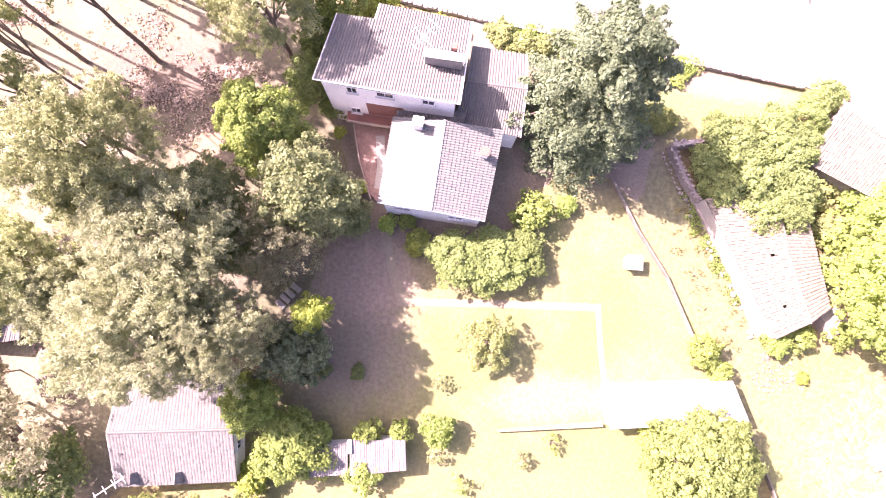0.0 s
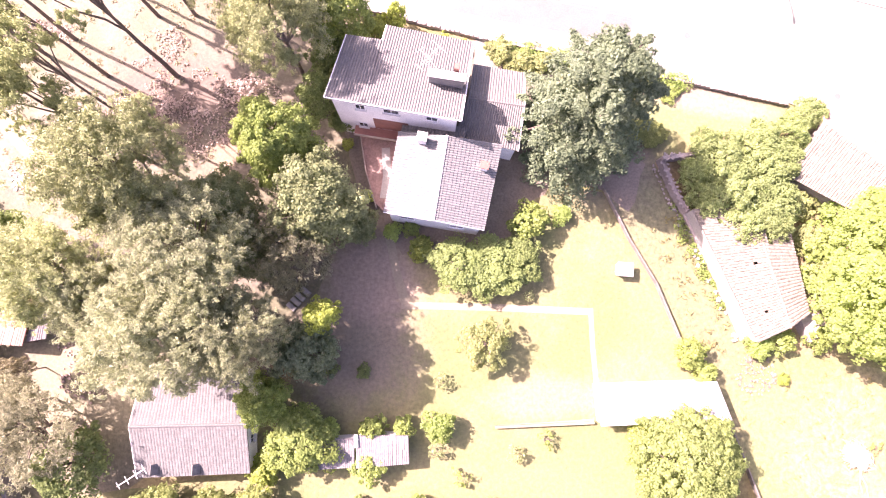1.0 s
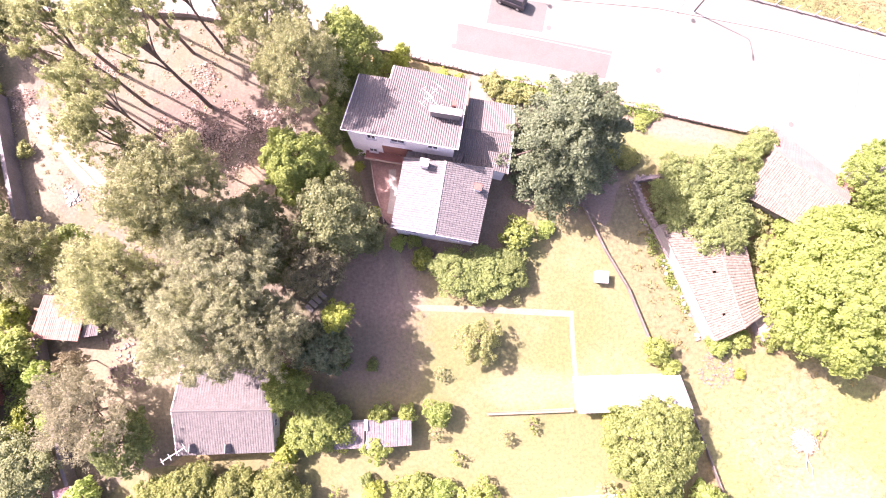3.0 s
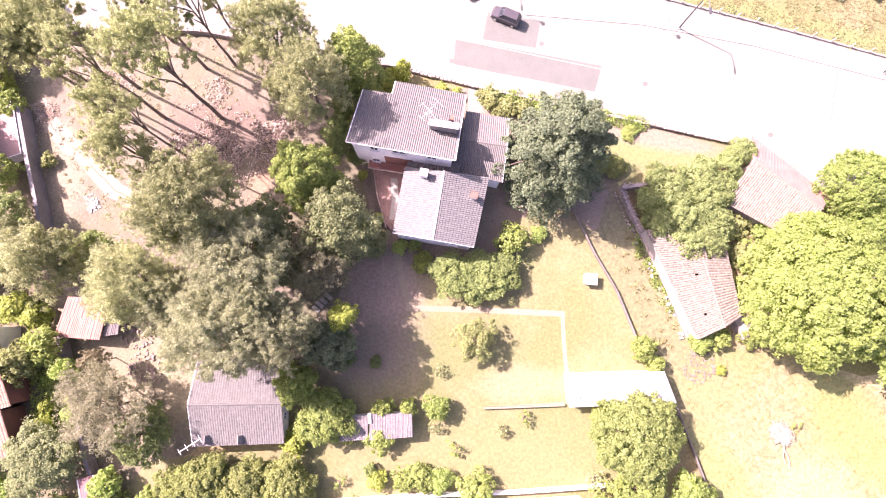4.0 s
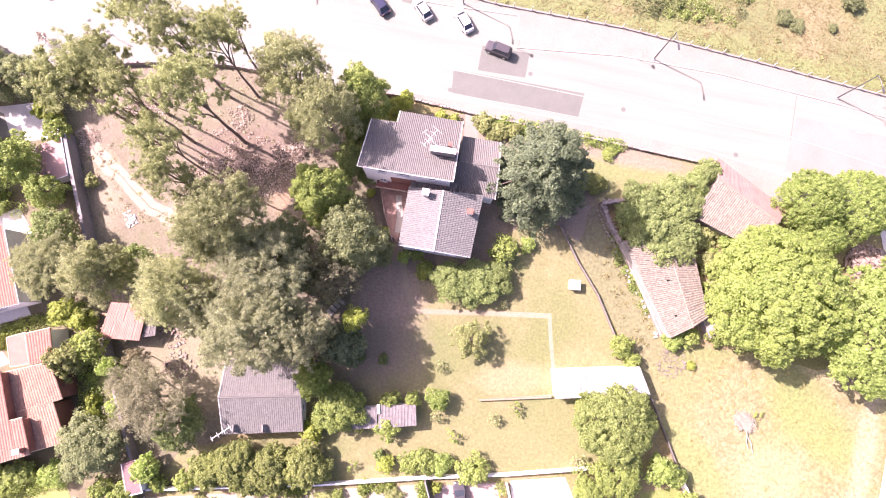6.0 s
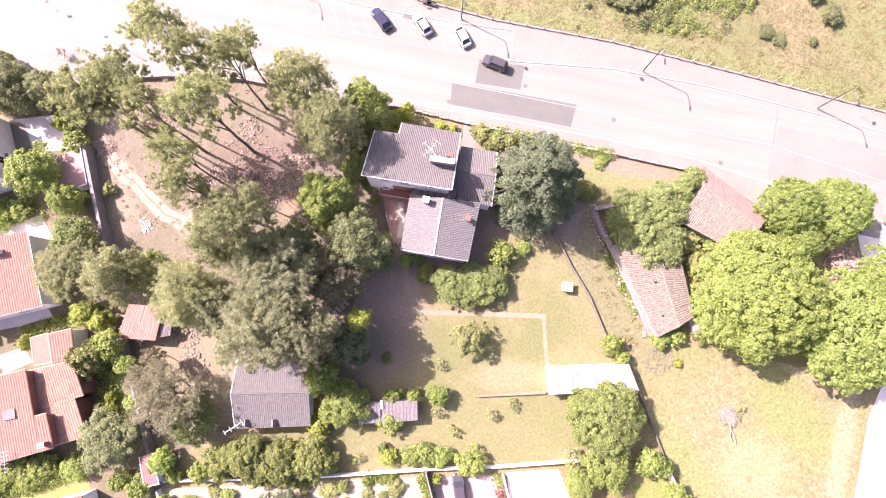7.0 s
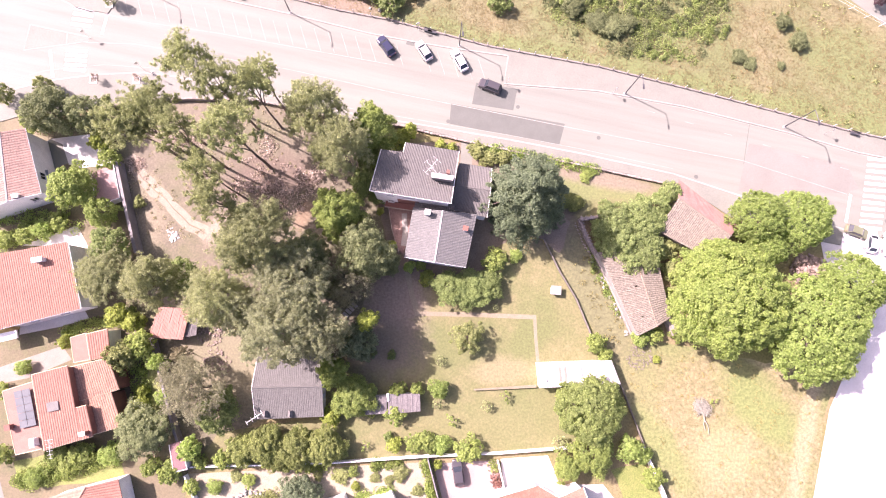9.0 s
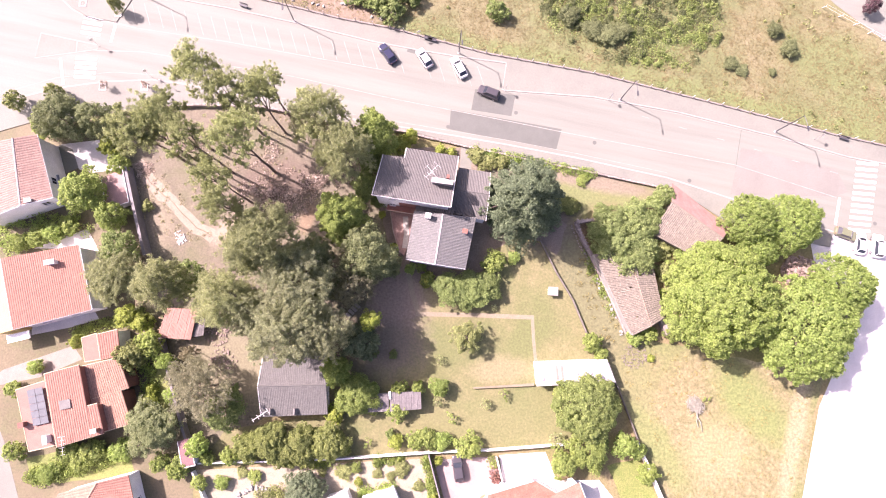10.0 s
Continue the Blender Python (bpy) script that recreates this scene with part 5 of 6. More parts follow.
a0, a1, r0, r1, b0, b1 = (-60.64, -31.71, 3.80), (-58.91, -27.04, 3.80), (-55.60, -31.34, 4.90), (-52.44, -25.14, 4.90), (-46.02, -31.81, 3.80), (-48.26, -24.30, 3.80)
part("roof", roof_plane(a1, a0, r0, r1, M_RUSTROOF, pitch=0.42, amp=0.06, step=0.02, jitter=0.012), None, hd)
part("roof", roof_plane(b0, b1, r1, r0, M_REDROOF, pitch=0.42, amp=0.06, step=0.02, jitter=0.012), None, hd)
ridge_tiles(hd, r0, r1, M_PALETERRA)
w, xy = gable_walls(hd, (b0, b1), (r0, r1), (a0, a1), M_WHITE)
window_on(w, xy[0], xy[1], 0.4, 2.0, 1.2, 1.1)
for q in ([(-6.34, -26.84), (-4.90, -30.40), (-11.00, -32.20), (-12.00, -28.55)], [(-13.91, -27.26), (-12.60, -30.60), (-16.50, -32.00), (-17.60, -28.40)]):
    ob = thing("outbuilding", "low white outbuilding with a flat white roof", "outbuilding", "white outbuildings")
    part("wall", prism(shrink([(x, y, 0) for x, y in q], 0.35), -0.1, 2.8), M_WHITE, ob)
    part("roof", prism(q, 2.8, 3.0), M_WHITE, ob, "flat white roof slab")
for k, (x, y) in enumerate(((-14.76, 0.75), (-14.30, 1.30), (-13.83, 1.79), (-13.27, 2.36))):
    bm = boxes(((0, 0, 0.08 + 0.05 * k), (1.1, 0.5, 0.2 + 0.1 * k), 0, 0.03))
    single("stone_step", bm, M_KERB, "worn pale stone step between the trees", "step", "garden steps").matrix_basis = pose(x, y, 0, 0, 0, -40)
rng = random.Random(52)
for k in range(13):
    f = k / 12
    q = Vector((-32.3, -28.8)).lerp(Vector((-27.2, -28.0)), f) + Vector((rng.uniform(-0.3, 0.3), 0.9 * math.sin(3.14 * f) + rng.uniform(-0.2, 0.2)))
    bm = boxes(((0, 0, 0.12), (rng.uniform(0.5, 0.9), rng.uniform(0.4, 0.6), rng.uniform(0.3, 0.45)), 0, 0.1))
    for v in bm.verts:
        v.co += Vector((rng.uniform(-0.06, 0.06), rng.uniform(-0.06, 0.06), rng.uniform(-0.04, 0.04)))
    st = single("garden_stone", bm, M_KERB, "grey edging stone in the gravel garden", "stone", "garden stones")
    st.matrix_basis = pose(q.x, q.y, 0.02, 0, 0, rng.uniform(0, 180))
mono_house("low house with terracotta roof beside the terrace", [(8.26, -30.09, 3.80), (24.48, -30.20, 3.80), (16.31, -25.38, 4.60), (8.39, -27.54, 4.60)], M_WHITE, M_RUSTROOF)
mono_house("low house with terracotta roof beside the terrace", [(24.65, -30.63, 3.80), (24.93, -30.21, 3.80), (23.15, -25.59, 4.60), (17.14, -28.19, 4.60)], M_WHITE, M_RUSTROOF)
rs = thing("wood_shed", "open wood shed with red sheet roof and stacked logs", "shed")
c = [(-45.96, -2.90, 2.40), (-40.44, -3.30, 2.40), (-39.39, 1.69, 2.80), (-44.44, 1.97, 2.80)]
part("roof", roof_plane(*c, M_SCREED, pitch=0.22, course=1.8, amp=0.02, step=0.01, thick=0.06), None, rs, "faded red sheet roof")
part("side_roof", roof_plane((-40.35, -2.9, 2.1), (-38.6, -2.6, 1.8), (-38.3, 1.0, 2.0), (-39.45, 1.2, 2.3), M_SHEDROOF, pitch=0.2, course=1.8, amp=0.025, step=0.01, thick=0.05), None, rs, "grey corrugated side roof")
for p in c:
    q = shrink(c, 0.4)[c.index(p)]
    part("post", boxes(((q[0], q[1], p[2] / 2 - 0.1), (0.14, 0.14, p[2] - 0.1))), M_BARK, rs)
logs = bmesh.new()
rng = random.Random(4)
for k in range(120):
    f, g = rng.random(), rng.random()
    p = Vector((-46.10, -2.48)).lerp(Vector((-41.31, -2.67)), f) + Vector((0, g * 3.2))
    box(logs, (p.x, p.y, 0.15 + rng.random() * 1.3), (0.9, 0.18, 0.16), rng.uniform(-20, 20))
single("firewood_pile", logs, M_WOOD, "stacked split firewood under the shed", "firewood", kind="stuff")
mono_house("small pink-roofed garage by the boundary wall", [(-56.24, 18.59, 2.30), (-52.45, 20.05, 2.30), (-53.90, 25.77, 2.40), (-57.40, 24.20, 2.40)], M_WHITE, M_PINKROOF, 0.25, name="garage", flat=True)
bpy.data.objects["garage"]["category"] = "garage"
g = mono_house("narrow lean-to with red roof at the wall", [(-40.60, -23.73, 2.30), (-38.55, -23.30, 2.30), (-39.68, -19.02, 2.60), (-41.46, -19.54, 2.60)], M_WHITE, M_LEANTO, 0.2, name="lean_to", flat=True)

# ruined stone buildings
ru = thing("ruined_barn", "ruined stone barn with old pinkish tiled roof and ivy gable", "barn")
a0, a1, r0, r1, b0, b1 = (37.30, 14.80, 3.00), (46.33, 9.82, 3.00), (40.41, 19.81, 5.00), (48.68, 13.63, 5.00), (41.12, 23.54, 3.60), (50.83, 15.52, 3.60)
part("roof", roof_plane(a0, a1, r1, r0, M_OLDROOF, jitter=0.075, pitch=0.3, amp=0.07, course=0.45), None, ru, "uneven old clay tiles")
part("roof", roof_plane(b1, b0, r0, r1, M_BARNRED, pitch=0.25, jitter=0.0, course=1.5, amp=0.03, step=0.01), None, ru, "reddish newer roof slope")
ridge_tiles(ru, r0, r1, M_OLDROOF)
gable_walls(ru, (a0, a1), (r0, r1), (b0, b1), M_STONE, 0.3)
rb = thing("ruined_cottage", "long ruined stone cottage with holed pinkish tile roof", "barn")
a0, a1, r0, r1, b0, b1 = (27.45, 11.20, 2.40), (33.51, -2.69, 2.40), (33.10, 11.20, 3.40), (36.37, -1.12, 3.40), (37.20, 10.40, 2.70), (38.92, 0.26, 2.70)
part("roof", roof_plane(a0, a1, r1, r0, M_OLDROOF, jitter=0.075, pitch=0.3, amp=0.07, course=0.45, holes=((0.1, 0.35, 0.02, 0.05), (0.2, 0.5, 0.01, 0.03), (0.45, 0.72, 0.01, 0.04), (0.82, 0.55, 0.01, 0.03))), None, rb, "uneven old clay tiles")
part("roof", roof_plane(b1, b0, r0, r1, M_OLDROOF, jitter=0.075, pitch=0.3, amp=0.07, course=0.45, holes=((0.75, 0.8, 0.06, 0.09),)), None, rb, "uneven old clay tiles with a hole")
ridge_tiles(rb, r0, r1, M_PALETERRA, 0.22)
hollow_walls(rb, (a0, a1), (r0, r1), (b0, b1), M_KERB, 0.1)
wall("cottage_plinth", [(27.20, 11.60), (30.15, 5.00), (33.20, -2.55)], 0.3, 0.5, M_STONE, "crumbling pale wall base")
rc = thing("rubble_ruin", "collapsed stone ruin, a mound of pinkish rubble", "ruin")
part("wall", strip([(66.38, 10.26), (66.84, 6.48)], 0.5, -0.1, 1.0), M_STONE, rc)
bm = bmesh.new()
rng = random.Random(8)
cx, cy = (64.80, 8.35)
for k in range(420):
    a, q = rng.random() * 6.283, math.sqrt(rng.random())
    box(bm, (cx + math.cos(a) * q * 3.4, cy + math.sin(a) * q * 2.8, 0.05 + (1 - q) * 2.2 * (0.6 + 0.4 * rng.random())), (rng.uniform(0.25, 0.7), rng.uniform(0.2, 0.45), rng.uniform(0.12, 0.3)), rng.uniform(0, 180))
part("rubble", bm, M_RUBBLE, rc)["kind"] = "stuff"
lean = thing("stone_lean_to", "small roofless stone annex beside the cottage", "ruin")
part("wall", prism([(38.77, 0.01), (40.94, 0.39), (41.82, -1.34), (39.79, -2.68)], -0.1, 1.4), M_STONE, lean)


# trees and shrubs: place, radius, height
def grove(kind, name, label, category, group, *items):
    for x, y, r, h in items:
        plant(kind, name, (x, y), r, h, label, category, group)


grove("pine", "pine_tree", "tall maritime pine with open tufted crown and bare trunk", "tree", "maritime pines",
      (-35.6, 36.8, 3.4, 21.0), (-30.8, 33.0, 3.0, 22.0), (-26.7, 33.2, 2.9, 20.0), (-39.7, 30.1, 3.2, 21.0), (-44.3, 27.9, 3.6, 20.0), (-35.8, 25.9, 3.2, 21.0), (-28.3, 26.0, 3.7, 23.0), (-26.0, 36.2, 2.6, 17.0),
      (-32.2, 20.5, 2.7, 21.0), (-30.2, 16.2, 2.8, 22.0), (-42.6, 28.2, 2.8, 19.0))
grove("greypine", "pine_tree", "large grey-green pine with dense billowing crown", "tree", "large pines",
      (-20.6, 5.3, 5.3, 17.5), (-22.4, -1.5, 5.1, 18.0), (-18.9, 1.2, 3.3, 17.0), (-16.4, -1.8, 3.9, 16.0), (-27.3, 1.0, 3.3, 16.0))
grove("drypine", "pine_tree", "sparse brownish pine with broken half-dry crown", "tree", "sparse pines",
      (-36.3, -10.8, 4.6, 10.0), (-38.5, -8.7, 3.3, 9.0), (-13.2, 5.5, 3.3, 11.0))
grove("olivepine", "pine_tree", "olive-green pine with dense soft crown", "tree", "large pines",
      (-18.4, 31.5, 4.3, 18.0), (-14.3, 26.1, 4.4, 17.3), (-31.3, 3.0, 4.3, 18.0), (-52.0, 6.9, 4.3, 8.0), (-40.9, 5.6, 3.8, 17.0), (-25.2, 11.7, 5.2, 21.0))
grove("mid", "broadleaf_tree", "round mid-green broadleaf tree", "tree", "broadleaf trees",
      (-12.9, -12.2, 3.8, 5.0), (-58.7, 21.4, 4.2, 8.0), (-54.6, 17.4, 2.8, 6.0), (21.3, -23.5, 2.6, 4.0),
      (25.3, -20.8, 3.8, 5.0))
grove("dark", "broadleaf_tree", "dense dark green broadleaf tree", "tree", "broadleaf trees",
      (2.8, 5.1, 3.3, 3.6), (6.7, 4.9, 3.7, 3.4), (9.0, 5.8, 2.9, 3.0), (-11.6, 22.6, 2.9, 6.5), (-10.9, 27.0, 2.6, 6.0), (-9.6, 20.4, 1.5, 3.5), (-52.3, 11.6, 3.6, 7.0), (-39.6, 6.8, 3.3, 10.0), (-34.2, -14.2, 3.8, 6.0))
grove("fieldbush", "shrub", "dull grey-green bramble bush in the dry field", "shrub", "field bushes",
      (25.1, 56.1, 2.2, 2.0), (63.6, 53.7, 1.7, 1.6), (66.1, 50.0, 2.0, 1.6), (62.7, 45.6, 0.9, 0.8), (55.0, 47.2, 1.6, 1.0), (57.1, 45.9, 1.4, 0.7), (35.0, 53.1, 1.9, 1.8), (32.4, 52.4, 2.4, 1.6), (29.3, 53.5, 2.4, 1.6))
grove("hedgetree", "shrub", "low dark shrub in the shade of the cedar", "shrub", "dark shrubs",
      (24.3, 20.0, 1.8, 1.1), (22.6, 20.4, 1.5, 1.2))
grove("hedgetree", "broadleaf_tree", "dense dark glossy tree in a row along the white wall", "tree", "hedge trees",
      (-30.2, -20.3, 2.8, 4.0), (-26.6, -19.7, 3.6, 4.8), (-22.0, -20.4, 3.7, 4.6), (-17.0, -19.9, 3.5, 4.6), (-24.3, -22.0, 2.4, 3.4))
grove("midfine", "broadleaf_tree", "round mid-green broadleaf tree beside the house", "tree", "broadleaf trees",
      (-10.2, 30.9, 4.2, 11.0), (-15.4, 17.0, 4.5, 11.0), (-15.8, -7.9, 2.6, 9.0))
grove("deep", "broadleaf_tree", "dense deep green broadleaf tree", "tree", "broadleaf trees",
      (-10.8, 10.3, 5.0, 12.5), (-20.2, 10.0, 4.1, 11.0), (-30.6, 11.3, 4.2, 11.0), (-18.3, 6.0, 3.4, 8.0), (-7.4, 9.0, 2.1, 6.0), (-45.4, -17.2, 4.5, 6.0), (-63.3, 33.9, 4.4, 9.0), (-58.0, 34.0, 3.2, 8.0))
grove("cedar", "cedar_tree", "dense bluish-green cedar beside the house", "tree", "",
      (14.5, 19.7, 6.7, 20.0))
grove("chestnut", "chestnut_tree", "broad yellow-green chestnut in full leaf", "tree", "",
      (46.9, 3.2, 10.1, 12.0))
grove("walnut", "walnut_tree", "broad fresh green walnut tree in full leaf", "tree", "walnut trees",
      (60.2, -1.2, 9.5, 11.0), (66.9, 5.6, 5.5, 11.0), (53.3, 16.5, 5.0, 9.0), (60.5, 16.3, 5.4, 9.0), (54.8, 11.9, 3.8, 7.0))
grove("lowwalnut", "walnut_tree", "broad mid-green walnut tree beside the flat-roofed store", "tree", "walnut trees",
      (25.0, -14.4, 6.0, 6.5))
grove("brightshrub", "ivy_thicket", "dense ivy and bramble thicket over old walls", "thicket", "ivy thickets",
      (30.7, 16.5, 3.6, 4.5), (34.6, 17.4, 3.6, 5.0), (31.4, 13.0, 4.0, 5.0), (35.7, 12.0, 3.4, 5.0), (34.9, 14.9, 3.6, 5.2), (37.1, 16.5, 2.7, 4.5), (32.8, 9.6, 2.9, 4.6), (35.7, 9.6, 2.5, 4.8),
      (38.0, 19.4, 2.3, 5.2), (39.9, 21.4, 2.3, 5.2), (29.3, 18.5, 1.9, 4.0), (28.2, 15.2, 1.9, 3.2), (28.7, 12.8, 1.8, 3.4))
grove("shrub", "shrub", "rounded mid-green garden shrub", "shrub", "garden shrubs",
      (-1.0, 7.1, 1.4, 2.2), (-2.3, 9.0, 1.1, 1.4), (-4.2, 8.7, 1.2, 1.6), (-6.9, 8.7, 1.0, 1.3), (10.3, 10.0, 2.5, 3.5), (-10.2, -11.5, 1.5, 2.5), (-5.7, -11.5, 1.7, 2.8), (-2.7, -11.4, 1.4, 2.5), (0.9, -11.2, 2.0, 3.0), (-6.1, -14.9, 2.2, 2.8), (-1.2, -19.5, 2.3, 2.5),
      (1.1, -20.0, 2.0, 2.2), (-3.1, -19.8, 1.8, 2.2), (5.8, -20.6, 2.7, 2.8), (13.9, 10.8, 1.4, 1.5), (26.9, -3.7, 1.9, 3.0), (28.4, -6.1, 1.6, 2.5), (34.4, -3.2, 1.8, 2.0), (36.8, -2.5, 1.8, 2.2),
      (40.8, -2.3, 1.8, 2.0), (43.7, 10.8, 2.5, 3.0), (41.5, 7.8, 2.7, 3.0), (40.8, 3.9, 2.1, 3.0), (31.6, -20.5, 2.5, 4.0), (35.4, -25.1, 2.1, 3.0),
      (26.4, 24.7, 1.4, 0.8), (30.3, 9.4, 1.2, 1.0), (-55.0, 26.7, 2.3, 3.5), (-46.9, -4.0, 2.9, 5.0), (-44.4, -6.8, 1.9, 4.0), (-37.2, -22.5, 1.4, 2.0), (-33.4, -22.2, 1.8, 2.5),
      (-38.5, -20.2, 2.3, 4.0), (-59.6, -21.3, 2.2, 2.0), (-55.7, -21.2, 2.5, 2.5), (-51.2, -21.3, 2.3, 2.5), (-68.2, 13.9, 2.1, 2.5), (-71.0, 13.0, 2.0, 2.5), (-65.5, 14.9, 2.1, 2.5), (-62.8, 16.4, 2.1, 2.5),
      (-57.6, -23.1, 2.0, 2.0), (-66.3, -7.8, 1.6, 2.0), (-69.6, -11.4, 1.6, 2.0), (-68.1, -21.1, 2.1, 3.0), (-62.8, -24.8, 2.0, 2.0), (-41.7, -23.8, 2.3, 3.0), (-44.5, -23.0, 1.9, 3.0), (-43.8, -12.4, 1.6, 2.0),
      (-67.5, 33.8, 2.9, 5.0), (-12.8, -24.3, 1.1, 1.3), (-34.6, -26.4, 1.5, 1.6), (-29.4, -25.6, 1.3, 1.1),
      (-38.3, -26.3, 1.6, 2.0), (33.7, -21.6, 1.7, 3.0))
grove("yellowshrub", "shrub", "yellow-green leafy shrub in sunlight", "shrub", "yellow-green shrubs",
      (-4.2, 32.1, 1.5, 4.5), (-5.9, 30.7, 2.1, 3.0), (1.1, 30.1, 1.2, 1.6), (3.1, 29.8, 1.0, 1.4), (-9.2, 18.3, 0.8, 1.4), (-7.0, 12.5, 0.9, 1.6), (-6.3, -20.0, 1.5, 2.0), (-10.2, -14.5, 1.4, 2.0), (-59.8, -3.7, 1.4, 2.5),
      (-47.0, -13.6, 1.7, 3.0), (-47.1, -11.5, 1.2, 2.0), (-51.8, 0.6, 2.3, 3.0), (-48.9, -0.4, 2.1, 3.0), (37.2, -6.6, 0.8, 0.9), (-16.5, -15.5, 1.9, 3.0), (-1.3, 6.4, 1.2, 2.0), (-12.4, -26.5, 0.9, 1.2), (0.1, -28.9, 0.9, 1.6),
      (0.7, -23.2, 0.9, 1.6), (-56.6, 30.1, 2.3, 4.0), (21.5, -11.8, 1.6, 2.5))
grove("yellowtree", "broadleaf_tree", "slim yellow-green broadleaf tree", "tree", "",
      (-10.1, 0.0, 2.0, 10.5))
grove("darkshrub", "shrub", "dark green round shrub", "shrub", "dark shrubs",
      (-8.2, 57.4, 3.5, 3.0), (11.4, 56.5, 2.5, 3.0), (-11.3, 58.8, 2.9, 3.0), (-4.1, 59.4, 2.3, 2.5), (-14.6, 59.7, 2.4, 2.0), (-7.3, -18.9, 1.0, 1.6), (-10.4, -5.6, 1.0, 1.4), (-6.9, -5.9, 0.9, 1.1))
grove("sapling", "sapling", "small thin-leaved fruit sapling on the lawn", "sapling", "saplings",
      (0.6, -13.7, 1.2, 1.8), (3.0, -16.2, 1.3, 1.8), (8.7, -14.0, 1.3, 1.8), (11.9, -12.6, 1.2, 1.6), (1.1, -6.8, 1.2, 1.5), (10.9, 6.4, 0.8, 1.0), (10.4, 2.0, 0.8, 1.0), (-11.0, -20.3, 1.0, 1.4),
      (20.3, -19.8, 1.8, 2.6), (46.5, -13.5, 0.9, 0.9))
grove("dryshrub", "shrub", "olive-brown shrub with small dull leaves", "shrub", "olive shrubs",
      (39.6, 11.8, 2.2, 2.2), (40.3, 8.3, 2.0, 2.5), (41.2, 5.2, 1.7, 2.2), (41.2, 12.9, 1.5, 1.6), (6.9, 29.3, 1.4, 1.6), (7.9, 28.9, 1.7, 2.0), (9.9, 28.0, 1.6, 1.8), (11.9, 28.0, 1.5, 1.6), (8.6, 27.2, 1.2, 1.5), (-14.8, -25.0, 1.6, 0.9), (-5.2, -24.5, 1.6, 0.9), (-2.5, -27.2, 1.1, 0.8), (-7.2, -25.7, 0.9, 0.6), (-31.6, -25.0, 1.1, 0.7), (-9.3, -25.3, 1.0, 0.6),
      (-18.4, -24.9, 0.9, 0.9), (-67.1, 40.0, 1.6, 4.0), (-73.9, 38.0, 1.9, 4.0), (-49.4, -6.0, 2.9, 6.0), (-50.0, 19.6, 1.2, 1.5))
grove("greytree", "broadleaf_tree", "dense dark grey-green broadleaf tree", "tree", "grey-green trees",
      (-21.0, -27.2, 3.6, 4.5), (-12.0, -3.4, 3.6, 8.5))
grove("fruit", "fruit_tree", "sparse spreading fruit tree in the lawn", "tree", "",
      (5.4, -2.9, 3.1, 4.5))
grove("dry", "dry_tree", "sparse brownish half-dry tree", "tree", "dry trees",
      (-39.6, -5.6, 1.7, 7.0), (-19.6, 7.8, 3.1, 9.0), (-24.3, 1.9, 2.4, 9.0))
grove("pink", "street_sapling", "bare pinkish street sapling in a square pit", "tree", "street trees",
      (-59.0, 41.6, 0.7, 2.6), (-51.8, 41.7, 0.7, 2.6))
grove("pink", "dry_bush", "low bush of brownish dry leaves under the pines", "shrub", "dry bushes",
      (-28.6, 22.4, 1.3, 0.9), (-31.9, 22.6, 1.2, 0.8), (-20.2, 24.6, 1.5, 1.2))


# scrub and tall grass
SCRUB = [(17.21, 66.64), (20.21, 57.46), (25.34, 50.75), (33.67, 47.27), (47.41, 46.52), (53.65, 52.19), (53.05, 67.16)]
for n, seed, material, tone in ((300, 1, L_WALNUT, "dull green"), (300, 41, L_BRAMBLE, "grey green")):
    pts = spread(SCRUB, n, seed, 0.8, 0.11)
    rng = np.random.RandomState(seed + 1)
    tufts("scrub", pts, 0.5 + 1.5 * rng.rand(len(pts)) ** 2, 0.3 + 0.9 * rng.rand(len(pts)), 90, 0.26, material, tone + " bramble scrub in the dry field", "scrub", seed + 2)
FIELD_N = [(-34.70, 59.27), (-7.30, 53.52), (9.49, 49.02), (29.38, 45.45), (50.18, 40.15), (73.93, 33.81), (83.04, 32.05), (85.01, 49.70), (71.09, 60.40), (68.43, 67.38), (-35.35, 72.87)]
pts = spread(FIELD_N, 100, 4, 0.6, 0.1)
rng = np.random.RandomState(5)
tufts("weeds", pts, 0.3 + 0.7 * rng.rand(len(pts)), 0.2 + 0.5 * rng.rand(len(pts)), 20, 0.3, L_FRUIT, "low green weeds among dry grass", "weeds", 6)
pts = spread(FIELD_N, 4800, 7)
rng = np.random.RandomState(8)
tufts("field_grass", pts, 0.5 + 0.9 * rng.rand(len(pts)), 0.05 + 0.1 * rng.rand(len(pts)), 9, 0.34, L_GRASS, "dry straw-coloured field grass", "grass", 9, long=2.6, up=2.5)
MEADOW = [(33.45, -3.68), (42.28, -4.66), (55.96, -7.18), (67.88, -7.19), (63.54, -16.68), (60.29, -31.31), (41.67, -31.19), (35.67, -18.43), (29.86, -7.14)]
pts = spread(MEADOW, 130, 11)
rng = np.random.RandomState(12)
tufts("meadow_grass", pts, 0.3 + 0.6 * rng.rand(len(pts)), 0.05 + 0.12 * rng.rand(len(pts)), 7, 0.42, L_GREENGRASS, "dry flattened meadow grass", "grass", 13, long=2.6, up=2.5)
pts = spread([(23.09, 11.48), (27.07, 10.48), (32.97, -3.30), (29.44, -5.22)], 40, 14)
rng = np.random.RandomState(15)
tufts("verge_grass", pts, 0.3 + 0.4 * rng.rand(len(pts)), 0.2 + 0.3 * rng.rand(len(pts)), 9, 0.4, L_GREENGRASS, "dry verge grass between the walls", "grass", 16, long=2.6)
pts = spread([(26.20, 14.52), (29.11, 11.49), (32.20, 1.57), (30.67, 0.59), (26.99, 8.48)], 60, 17)
